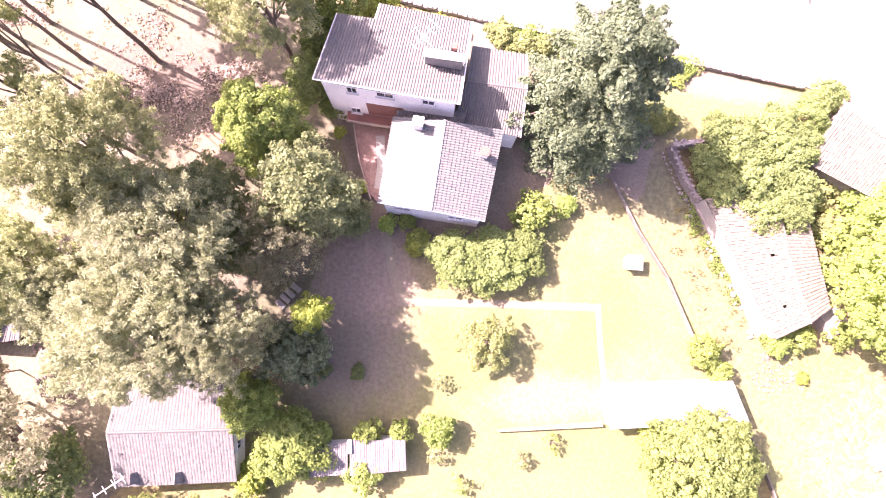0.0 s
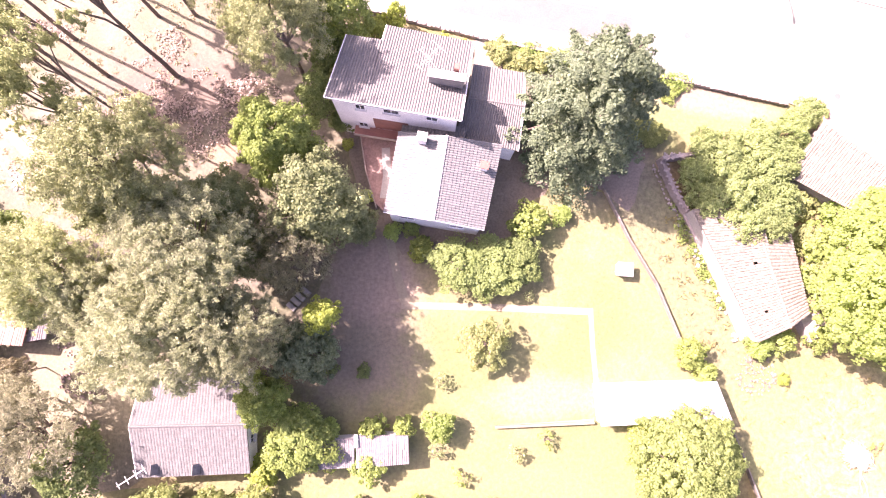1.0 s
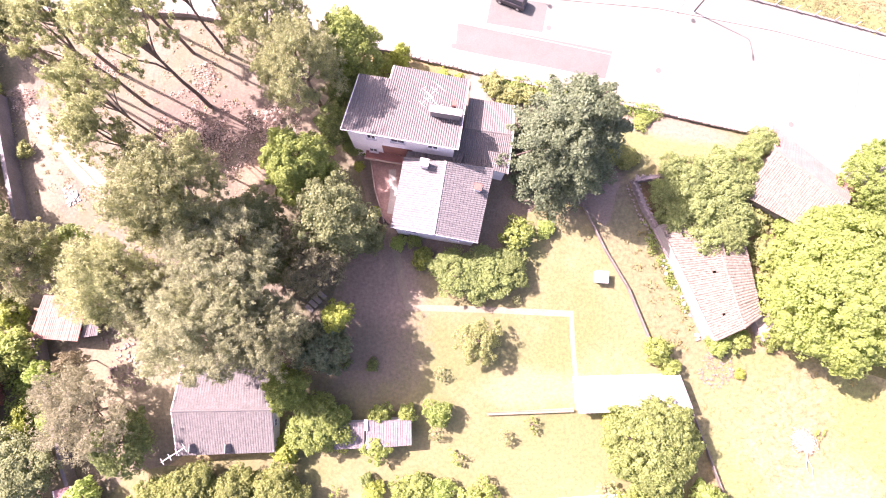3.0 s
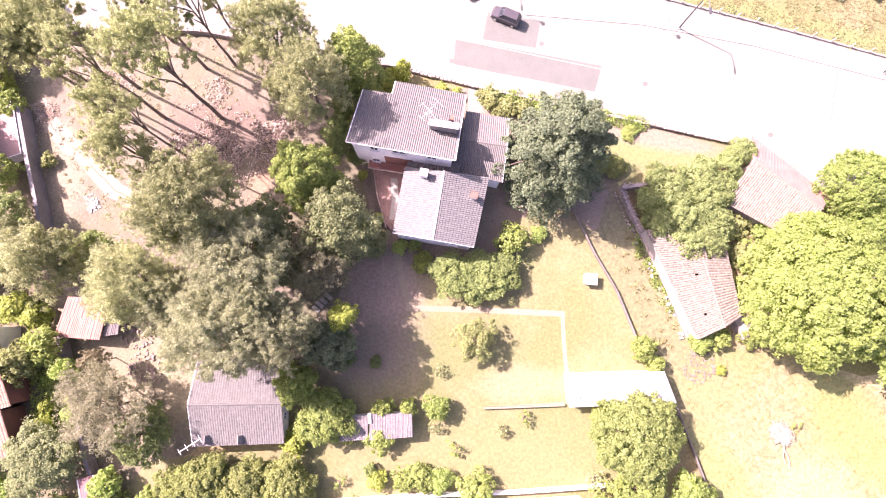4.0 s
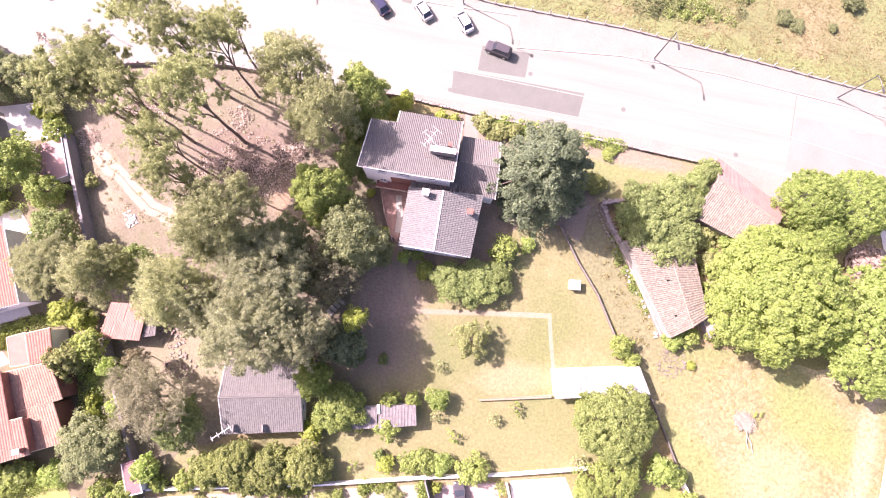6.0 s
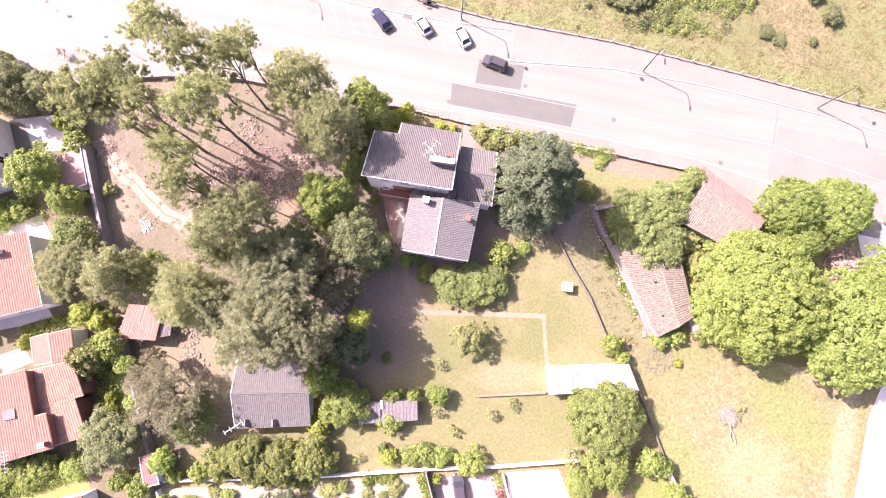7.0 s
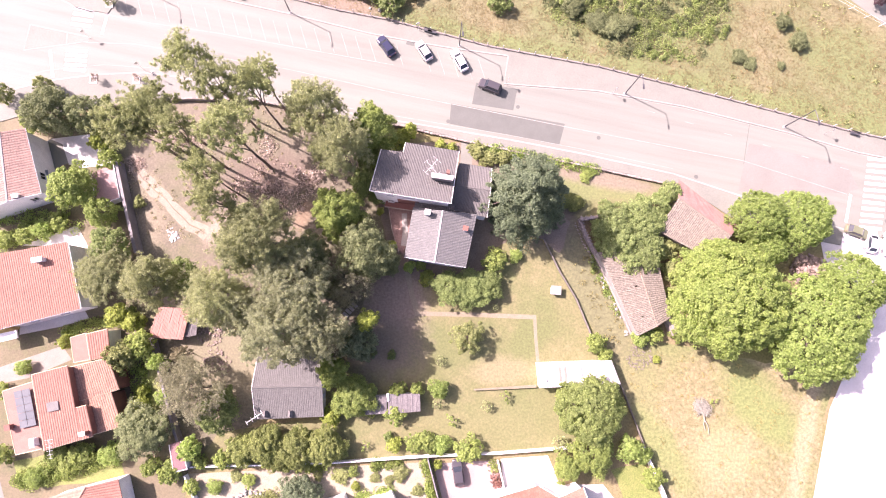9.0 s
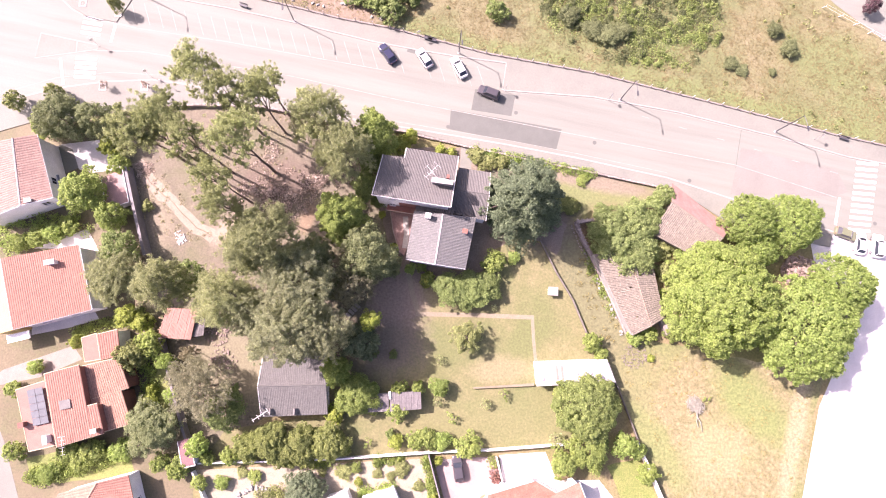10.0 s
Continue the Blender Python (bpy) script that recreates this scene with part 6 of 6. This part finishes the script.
tufts("verge_weeds", pts, np.full(len(pts), 0.6), np.full(len(pts), 0.5), 30, 0.26, L_FRESH, "green creepers along the old wall", "weeds", 18)
PLOT = [(-57.72, 35.29), (-50.82, 36.93), (-29.58, 37.11), (-13.05, 26.68), (-20.78, 16.38), (-28.40, 9.37), (-42.96, 8.35), (-49.84, 12.29), (-52.66, 21.32)]
pts = spread(PLOT, 200, 20, 0.5, 0.15)
rng = np.random.RandomState(21)
tufts("forest_litter", pts, 0.2 + 0.6 * rng.rand(len(pts)), np.full(len(pts), 0.08), 12, 0.24, L_DRY, "fallen needles and dry leaves under the pines", "litter", 22, up=1.5)
for k, (poly, n) in enumerate((([(-36.1, 21.0), (-34.5, 23.1), (-31.1, 31.1), (-26.4, 32.0), (-28.8, 27.6), (-23.6, 25.8), (-17.7, 25.9), (-16.7, 23.2), (-20.9, 20.6), (-24.1, 16.7), (-27.6, 18.4)], 230),
                               ([(-46.5, 31.9), (-40.5, 32.4), (-40.0, 30.1), (-42.9, 29.2), (-45.5, 29.9)], 60),
                               ([(-53.8, 27.4), (-50.4, 27.4), (-49.3, 24.4), (-50.9, 23.5)], 34))):
    pts = spread(poly, n, 23 + 40 * k, 0.5, 0.3)
    tufts("leaf_litter", pts, np.full(len(pts), 0.7), np.full(len(pts), 0.3), 11, 0.27, L_PINK, "pale dead leaves scattered over dark soil under the pines", "litter", 24 + k, up=1.2)
for poly, n, seed, material, label in (([(-75.84, 18.19), (-63.19, 18.24), (-58.05, 15.25), (-69.41, 12.24), (-75.08, 11.24)], 90, 31, L_FRESH, "garden hedge of mixed leaves"),
                                       ([(-61.38, -1.81), (-50.25, 2.02), (-49.66, 0.58), (-60.30, -3.23)], 60, 32, L_BRIGHT, "bright green creeper over a garden wall"),
                                       ([(-67.59, -24.30), (-50.41, -20.80), (-49.81, -22.60), (-65.49, -26.96)], 110, 33, L_MID, "mixed garden border plants"),
                                       ([(-49.58, -7.01), (-47.21, -7.02), (-45.96, -18.11), (-48.29, -18.10)], 60, 34, L_FRESH, "mixed garden border plants"),
                                       ([(-1.75, -22.85), (-0.95, -22.85), (0.80, -30.90), (-0.05, -30.91)], 70, 35, L_MID, "clipped green hedge beside the drive"),
                                       ([(-10.3, -23.0), (-5.2, -22.75), (-5.2, -23.4), (-10.2, -23.8)], 26, 36, L_MID, "low clipped hedge along the white wall"),
                                       ([(9.75, -24.6), (10.15, -24.6), (10.75, -26.8), (10.35, -26.9)], 9, 44, L_FLOWER, "low red flower border beside the forecourt"),
                                       ([(9.55, -22.9), (9.95, -22.9), (10.15, -24.5), (9.75, -24.5)], 5, 45, L_MID, "low green border beside the forecourt"),
                                       ([(-20.9, -23.4), (-16.5, -23.2), (-16.5, -23.8), (-20.9, -24.1)], 16, 39, L_MID, "low planting along the white wall"),
                                       ([(-12.3, -28.1), (-9.4, -27.3), (-6.6, -26.8), (-6.5, -27.5), (-9.2, -28.1), (-12.0, -28.8)], 26, 42, L_FRESH, "clipped bushes before the white roof"),
                                       ([(-29.3, -28.4), (-25.1, -27.2), (-24.7, -28.8), (-25.5, -30.2), (-29.0, -30.0)], 30, 43, L_FRUIT, "low green ground cover in the gravel garden"),
                                       ([(6.73, 30.78), (23.57, 27.52), (28.66, 26.29), (28.62, 25.24), (21.50, 26.67), (7.23, 28.89)], 110, 37, L_FRESH, "green shrubs and climbers along the road wall")):
    pts = spread(poly, n, seed)
    rng = np.random.RandomState(seed)
    tufts("hedge", pts, 0.6 + 0.5 * rng.rand(len(pts)), 0.7 + 0.8 * rng.rand(len(pts)), 46, 0.26, material, label, "hedge", seed)

# roadside stone wall, stone by stone
rw = single("road_wall", strip([(-3.47, 33.11), (6.18, 30.86), (23.39, 27.31), (40.05, 23.76)], 0.3, -0.1, 0.36), M_STONE, "weathered grey stone wall along the road", "wall", kind="structure")
blocks = []
rng = random.Random(3)
for k in range(5):
    bm = boxes(((0, 0, 0), (rng.uniform(0.36, 0.56), 0.36, rng.uniform(0.22, 0.32)), rng.uniform(-4, 4), 0.05))
    for v in bm.verts:
        v.co += Vector((rng.uniform(-0.03, 0.03), rng.uniform(-0.03, 0.03), rng.uniform(-0.03, 0.03)))
    me = bpy.data.meshes.new("stone")
    bm.to_mesh(me)
    bm.free()
    me.materials.append(M_STONE)
    blocks.append(me)
LINE = [Vector(p) for p in ((-3.46, 33.04), (6.16, 30.80), (23.34, 27.25), (39.96, 23.71))]
for a, b in zip(LINE, LINE[1:]):
    L = (b - a).length
    n = int(L / 0.52)
    ang = math.degrees(math.atan2(b.y - a.y, b.x - a.x))
    for i in range(n):
        p = a.lerp(b, (i + 0.5) / n)
        ob = part("stone", blocks[rng.randrange(5)], None, rw)
        ob.matrix_basis = pose(p.x, p.y + rng.uniform(-0.05, 0.05), 0.46 + rng.uniform(-0.05, 0.06), rng.uniform(-5, 5), rng.uniform(-5, 5), ang + rng.choice((0, 180)) + rng.uniform(-5, 5))

# rubble courses on the old walls
def rubble(wall_ob, line, h0, h1, thick, seed, gap=0.28):
    """Loose stones laid in rough courses along a wall, its top uneven."""
    rng = random.Random(seed)
    pts = [Vector(p) for p in line]
    for a, b in zip(pts, pts[1:]):
        d = b - a
        side = Vector((-d.y, d.x)).normalized()
        n = int(d.length / gap)
        for i in range(n):
            f = (i + rng.random()) / n
            top = h0 + (h1 - h0) * noise.noise(Vector((seed, f * d.length * 0.5, a.x))) * 0.8 + 0.2 * rng.random()
            for across in (-0.5, 0.5):
                p = a.lerp(b, f) + side * (across * thick + rng.uniform(-0.12, 0.12))
                ob = part("stone", blocks[rng.randrange(5)], None, wall_ob)
                ob.matrix_basis = pose(p.x, p.y, top, rng.uniform(-25, 25), rng.uniform(-25, 25), rng.uniform(0, 360)) @ Matrix.Scale(rng.uniform(0.3, 0.62), 4)


rubble(bpy.data.objects["wall_ruin"], [(36.63, 18.40), (32.14, 17.98), (24.87, 16.96)], 1.75, 2.3, 0.45, 51)
rubble(bpy.data.objects["wall_ruin_west"], [(24.98, 17.03), (26.16, 13.74), (27.54, 11.07)], 1.2, 1.9, 0.5, 52)
rubble(bpy.data.objects["wall_ruin_west"], [(24.55, 16.7), (25.75, 13.5), (27.1, 11.0)], 0.15, 0.5, 0.6, 53)
rubble(bpy.data.objects["wall_plot_north"], [(-57.69, 36.51), (-51.20, 37.73), (-42.43, 38.22), (-31.36, 38.00), (-25.27, 36.88)], 0.85, 1.0, 0.22, 54, 0.6)

# field fence
fence = thing("field_fence", "wire fence on pale concrete posts along the field", "fence")
FL = [Vector(p) for p in ((-34.72, 59.72), (-26.27, 57.68), (-17.82, 55.53), (-8.36, 53.73), (9.49, 48.91), (29.37, 45.23), (50.17, 39.93), (73.91, 33.60), (82.99, 31.61), (94.44, 28.36))]
pm = boxes(((0, 0, 0.6), (0.11, 0.11, 1.3), 0, 0.02))
pme = bpy.data.meshes.new("post")
pm.to_mesh(pme)
pm.free()
pme.materials.append(M_CONC)
for a, b in zip(FL, FL[1:]):
    n = max(1, round((b - a).length / 2.8))
    for i in range(n):
        p = a.lerp(b, i / n)
        part("post", pme, None, fence).matrix_basis = pose(p.x, p.y, 0, 0, 0, 12)
for z in (0.45, 0.8, 1.15):
    bm = bmesh.new()
    tube(bm, [(p.x, p.y, z) for p in FL], [0.012] * len(FL), 4)
    part("wire", bm, M_DARK, fence)
part("footing", strip([tuple(p) for p in FL], 0.28, -0.1, 0.3), M_STONE, fence, "low dark footing wall")
fence2 = thing("far_fence", "leaning post fence at the far side of the field", "fence")
for k, (x, y) in enumerate(((73.67, 58.82), (76.55, 57.01), (79.32, 55.32), (81.86, 53.64), (84.43, 52.30))):
    part("post", pme, None, fence2).matrix_basis = pose(x, y, 0, 18, 0, 30 * k)
for z in (0.6, 1.2):
    bm = bmesh.new()
    tube(bm, [(*(73.67, 58.82), z), (*(79.32, 55.32), z), (*(84.43, 52.30), z)], [0.02] * 3, 4)
    part("rail", bm, M_CONC, fence2)

# street lamps
lamp = thing("street_lamp", "tall grey street lamp with one arm over the road", "street lamp", "street lamps", at=(*(34.10, 40.12), 0.1))
bm = bmesh.new()
tube(bm, [(0, 0, 0), (0, 0, 3.8), (0, 0, 7.8)], [0.11, 0.085, 0.06], 8)
part("pole", bm, M_DARK, lamp)
bm = bmesh.new()
tube(bm, [(0, 0, 7.7), (0.0, -0.8, 7.95), (0.05, -1.9, 8.05)], [0.06, 0.05, 0.045], 6)
arm = part("arm", bm, M_DARK, lamp)
part("lamp_head", boxes(((0.06, -2.35, 8.05), (0.3, 0.9, 0.14), 0, 0.05)), M_DARK, arm)
part("base_plate", boxes(((0, 0, 0.06), (0.4, 0.4, 0.12), 0, 0.02)), M_CONC, lamp)
for x, y in ((62.48, 34.16), (4.45, 48.85), (-26.06, 54.87), (-53.23, 59.14), (91.80, 24.10)):
    copy_thing(lamp, pose(x, y, 0.1, 0, 0, 3))


# cars
def car(name, label, at, turn, paint_m, kind="hatch", length=4.2):
    c = thing(name, label, "car", "parked cars", (at[0], at[1], 0.03), turn)
    w, L = 0.86, length / 2
    prof = {"hatch": ((-1, 0.55, 0.80), (-0.96, 0.82, 0.93), (-0.5, 0.92, 1.0), (0.4, 0.92, 1.0), (0.85, 0.78, 0.95), (1, 0.6, 0.78)),
            "suv": ((-1, 0.6, 0.88), (-0.97, 1.02, 0.97), (-0.5, 1.08, 1.0), (0.4, 1.08, 1.0), (0.9, 0.98, 0.95), (1, 0.7, 0.84))}[kind]
    bm = bmesh.new()
    rings = []
    for x, top, wid in prof:
        ww = w * wid
        rings.append([bm.verts.new((x * L, sy * ww * k, z)) for sy, k, z in ((-1, 0.92, 0.25), (-1, 1.0, 0.5), (-1, 0.97, top * 0.9), (-1, 0.82, top), (1, 0.82, top), (1, 0.97, top * 0.9), (1, 1.0, 0.5), (1, 0.92, 0.25))])
    for r0, r1 in zip(rings, rings[1:]):
        for k in range(8):
            bm.faces.new((r0[k], r0[(k + 1) % 8], r1[(k + 1) % 8], r1[k]))
    bm.faces.new(rings[0][::-1])
    bm.faces.new(rings[-1])
    bmesh.ops.bevel(bm, geom=list(bm.edges), offset=0.03, segments=1, affect="EDGES")
    body = part("body", bm, paint_m, c)
    zb, zt = (0.9, 1.46) if kind == "hatch" else (1.06, 1.74)
    xs = (-0.86, -0.62, 0.16, 0.5) if kind == "hatch" else (-0.93, -0.78, 0.2, 0.48)
    cab = bmesh.new()
    lo = [cab.verts.new((x * L, y, zb)) for x, y in ((xs[0], -0.76), (xs[3], -0.76), (xs[3], 0.76), (xs[0], 0.76))]
    hi = [cab.verts.new((x * L, y, zt - 0.06)) for x, y in ((xs[1], -0.6), (xs[2], -0.6), (xs[2], 0.6), (xs[1], 0.6))]
    for k, pane in enumerate(("side_window", "windscreen", "side_window", "rear_window")):
        g = bmesh.new()
        q = [g.verts.new(v.co) for v in (lo[k], lo[(k + 1) % 4], hi[(k + 1) % 4], hi[k])]
        g.faces.new(q)
        mid = Vector(((xs[0] + xs[3]) * L / 2, 0, zb + 0.2))
        g.faces.new([g.verts.new(v.co.lerp(mid, 0.04)) for v in q][::-1])
        part(pane, g, M_GLASS, c, "dark tinted glass")
    cab.free()
    rf = bmesh.new()
    box(rf, ((xs[1] + xs[2]) * L / 2, 0, zt - 0.03), ((xs[2] - xs[1]) * L + 0.08, 1.24, 0.09), 0, 0.03)
    for sx, sx2 in ((xs[0], xs[1]), (xs[3], xs[2])):
        for sy in (-1, 1):
            tube(rf, [(sx * L, sy * 0.75, zb), (sx2 * L, sy * 0.6, zt - 0.05)], [0.05, 0.04], 5)
    part("roof", rf, paint_m, c)
    for sx in (-0.6, 0.62):
        for sy in (-1, 1):
            t = bmesh.new()
            tube(t, [(sx * L, sy * 0.66, 0.31), (sx * L, sy * 0.88, 0.31)], [0.31, 0.31], 14)
            wh = part("wheel", t, M_DARK, c)
            r = bmesh.new()
            tube(r, [(sx * L, sy * 0.88, 0.31), (sx * L, sy * 0.895, 0.31)], [0.2, 0.18], 10)
            part("rim", r, M_ALU, wh)
    for sy in (-1, 1):
        part("headlight", boxes(((0.955 * L, sy * 0.55, 0.68), (0.16, 0.34, 0.14), 0, 0.03)), M_CONC, c, "clear headlight")
        part("tail_light", boxes(((-0.965 * L, sy * 0.58, 0.74), (0.1, 0.26, 0.16), 0, 0.02)), M_REDFLAT, c, "red tail light")
        part("mirror", boxes(((0.36 * L, sy * 0.92, zb + 0.06), (0.14, 0.2, 0.13), 0, 0.03)), paint_m, c)
    return c


def paintwork(name, c):
    return mat(name, c, tuple(k * 0.93 for k in c), rough=0.3, scale=1, fine=6, bump=0, contrast=0.04)


P_BLUE, P_SILVER, P_WHITE, P_BLACK, P_GREEN = (paintwork(n, c) for n, c in (("blue_paint", (0.018, 0.020, 0.048)), ("silver_paint", (0.46, 0.46, 0.46)), ("white_paint", (0.75, 0.75, 0.75)), ("dark_paint", (0.055, 0.05, 0.055)), ("olive_paint", (0.14, 0.15, 0.09))))
car("car", "dark blue hatchback parked in an angled bay", (-8.64, 48.34), 125, P_BLUE, "hatch", 4.3)
car("car", "silver hatchback parked in an angled bay", (-1.91, 47.54), 122, P_SILVER, "hatch", 4.0)
car("car", "white hatchback parked in an angled bay", (4.41, 45.85), 118, P_WHITE, "hatch", 4.4)
car("car", "black off-road car standing at the parking exit", (9.85, 40.98), 158, P_BLACK, "suv", 4.1)
car("car", "dark grey car parked on the forecourt", (4.04, -24.49), 98, P_BLACK, "hatch", 4.2)
car("car", "olive car parked under the walnut trees", (73.38, 15.17), -20, P_GREEN, "hatch", 4.0)
car("car", "white car parked under the walnut trees", (75.76, 13.44), 78, P_WHITE, "hatch", 4.1)
car("car", "silver car parked beside the lane", (78.77, 12.95), 80, P_WHITE, "suv", 4.2)


# tree pits and signs along the road
for x, y in ((-59.96, 41.67), (-52.48, 41.73), (-58.36, 55.93), (-64.92, 57.87)):
    pit = thing("tree_pit", "white square kerb round a street tree pit", "tree pit", "tree pits", (x, y, 0.13))
    for dx, dy, sx, sy in ((0, 0.55, 1.25, 0.14), (0, -0.55, 1.25, 0.14), (0.55, 0, 0.14, 0.96), (-0.55, 0, 0.14, 0.96)):
        part("kerb_stone", boxes(((dx, dy, 0.05), (sx, sy, 0.1))), M_WHITE, pit)


def sign(at, h, label, turn):
    s = thing("road_sign", label, "road sign", "road signs", (at[0], at[1], 0.1), turn)
    bm = bmesh.new()
    tube(bm, [(0, 0, 0), (0, 0, h)], [0.035, 0.035], 6)
    part("pole", bm, M_ALU, s)
    bm = bmesh.new()
    tube(bm, [(0, -0.03, h - 0.3), (0, -0.05, h - 0.3)], [0.32, 0.32], 16)
    part("plate", bm, M_ALU, s, "round metal sign plate")


for p, t in (((12.84, 41.57), 80), ((-51.51, 43.79), 30), ((69.62, 32.81), 60), ((-48.55, 42.09), 0), ((31.79, 39.99), 80), ((-2.88, 51.78), 20), ((-61.33, 49.58), 45)):
    sign(p, 2.6, "round road sign on a thin metal pole", t)
for p in ((-1.21, 51.46), (-0.47, 51.25), (74.89, 32.85), (-35.35, 57.56)):
    bn = thing("bench", "dark metal bench on the pavement", "bench", "benches", (p[0], p[1], 0.15), -18)
    part("seat", boxes(((0, 0, 0.45), (1.6, 0.42, 0.06), 0, 0.02)), M_DARK, bn)
    part("backrest", boxes(((0, 0.24, 0.72), (1.6, 0.05, 0.35), 0, 0.02)), M_DARK, bn)
    for sx in (-0.6, 0.6):
        part("leg", boxes(((sx, 0, 0.22), (0.06, 0.4, 0.44))), M_DARK, bn)
single("road_joint", strip([(56.32, 34.66), (55.53, 31.11), (54.73, 27.28)], 0.09, 0, 0.04), M_PATCH, "dark tar joint across the road", "road joint")
single("drain_grate", boxes(((*(-4.33, 49.31), 0.03), (1.5, 0.9, 0.03), -15)), M_PATCH, "dark grate patch in a parking bay", "drain")

# piles and dead wood
def heap(name, label, category, at, r, h, n, material, seed, size=(0.15, 0.45)):
    bm = bmesh.new()
    rng = random.Random(seed)
    for k in range(n):
        a, q = rng.random() * 6.283, math.sqrt(rng.random())
        s = rng.uniform(*size)
        box(bm, (at[0] + math.cos(a) * q * r, at[1] + math.sin(a) * q * r, s * 0.3 + (1 - q) * h * rng.random()), (s, s * rng.uniform(0.4, 0.9), s * rng.uniform(0.3, 0.7)), rng.uniform(0, 180))
    return single(name, bm, material, label, category, kind="stuff")


heap("stone_heap", "small heap of white rubble on bare soil", "rubble", (-44.10, 13.90), 1.0, 0.15, 44, M_CONC, 5, (0.12, 0.3))
heap("stone_heap", "small heap of white rubble on bare soil", "rubble", (-44.96, 15.09), 0.6, 0.12, 9, M_CONC, 6, (0.12, 0.28))
heap("debris_heap", "scattered pinkish tile debris beside the shed", "rubble", (-37.0, -2.2), 2.4, 0.3, 170, M_RUBBLE, 7, (0.12, 0.34))
heap("debris_heap", "grey heap of cut brushwood and rubble", "rubble", (34.51, -6.19), 2.2, 0.15, 150, M_OLDROOF, 8, (0.1, 0.3))
heap("tile_heap", "scattered broken roof tiles under the tall pine", "rubble", (-35.81, -7.03), 2.4, 0.3, 90, M_RUBBLE, 9, (0.12, 0.34))
dead = thing("dead_tree", "fallen bleached dead tree in the meadow", "dead tree", "", (*(44.37, -15.49), 0.1))
for line, r in (([(0.2, 0.6, 0.5), (0.3, -0.8, 0.35), (0.9, -1.9, 0.25), (1.1, -3.3, 0.12)], 0.11), ([(0.4, -0.5, 0.35), (0.2, -1.6, 0.3), (0.45, -2.6, 0.2)], 0.08)):
    bm = bmesh.new()
    tube(bm, line, [r * (1 - 0.2 * k) for k in range(len(line))], 7)
    part("limb", bm, M_DEADWOOD, dead, "bleached bare limb")
bm = bmesh.new()
rng = random.Random(12)
for k in range(420):
    a, r = rng.uniform(0, 6.283), 2.2 * math.sqrt(rng.random()) * rng.uniform(0.6, 1.0)
    e = Vector((math.cos(a) * r * 0.85 - 0.3 * math.sin(a) * r - 0.2, 1.2 + math.sin(a) * r * 0.9, rng.uniform(0.1, 1.1)))
    b0 = Vector((rng.gauss(0, 0.6), 1.0 + rng.gauss(0, 0.5), rng.uniform(0.2, 0.6)))
    tube(bm, [b0, b0.lerp(e, 0.5) + Vector((rng.uniform(-0.3, 0.3), rng.uniform(-0.3, 0.3), 0.2)), e], [0.035, 0.026, 0.012], 4)
part("brushwood", bm, M_DEADWOOD, dead, "tangle of bare grey branches")["kind"] = "stuff"
plant("purple", "street_tree", (81.6, 58.1), 1.7, 3.4, "small purple-leaved street tree", "tree", "street trees")
plant("dryshrub", "street_tree", (-57.62, 56.16), 1.3, 4.0, "slim olive-green street tree in a square pit", "tree", "street trees")

rng = random.Random(21)
for k in range(26):
    f = rng.random()
    q = Vector((27.30, 11.49)).lerp(Vector((32.95, -2.52)), f) + Vector((rng.uniform(-0.9, 0.3), rng.uniform(-0.5, 0.5)))
    bm = boxes(((0, 0, 0.1), (rng.uniform(0.25, 0.6), rng.uniform(0.2, 0.45), rng.uniform(0.18, 0.35)), 0, 0.05))
    for v in bm.verts:
        v.co += Vector((rng.uniform(-0.04, 0.04), rng.uniform(-0.04, 0.04), rng.uniform(-0.03, 0.03)))
    st = single("fallen_stone", bm, M_KERB, "pale fallen stone beside the cottage wall", "stone", "fallen stones")
    st.matrix_basis = pose(q.x, q.y, 0.02, 0, 0, rng.uniform(0, 180))
rng = random.Random(33)
for k in range(9):
    q = Vector((-28.41, 58.90)).lerp(Vector((-8.36, 54.40)), rng.random()) + Vector((rng.uniform(-1, 1), rng.uniform(0.2, 2.4)))
    bm = boxes(((0, 0, 0.1), (rng.uniform(0.25, 0.8), rng.uniform(0.25, 0.6), rng.uniform(0.18, 0.4)), 0, 0.06))
    for v in bm.verts:
        v.co += Vector((rng.uniform(-0.05, 0.05), rng.uniform(-0.05, 0.05), rng.uniform(-0.03, 0.03)))
    st = single("field_stone", bm, M_KERB, "pale stone on bare soil beside the fence", "stone", "field stones")
    st.matrix_basis = pose(q.x, q.y, 0.02, 0, 0, rng.uniform(0, 180))
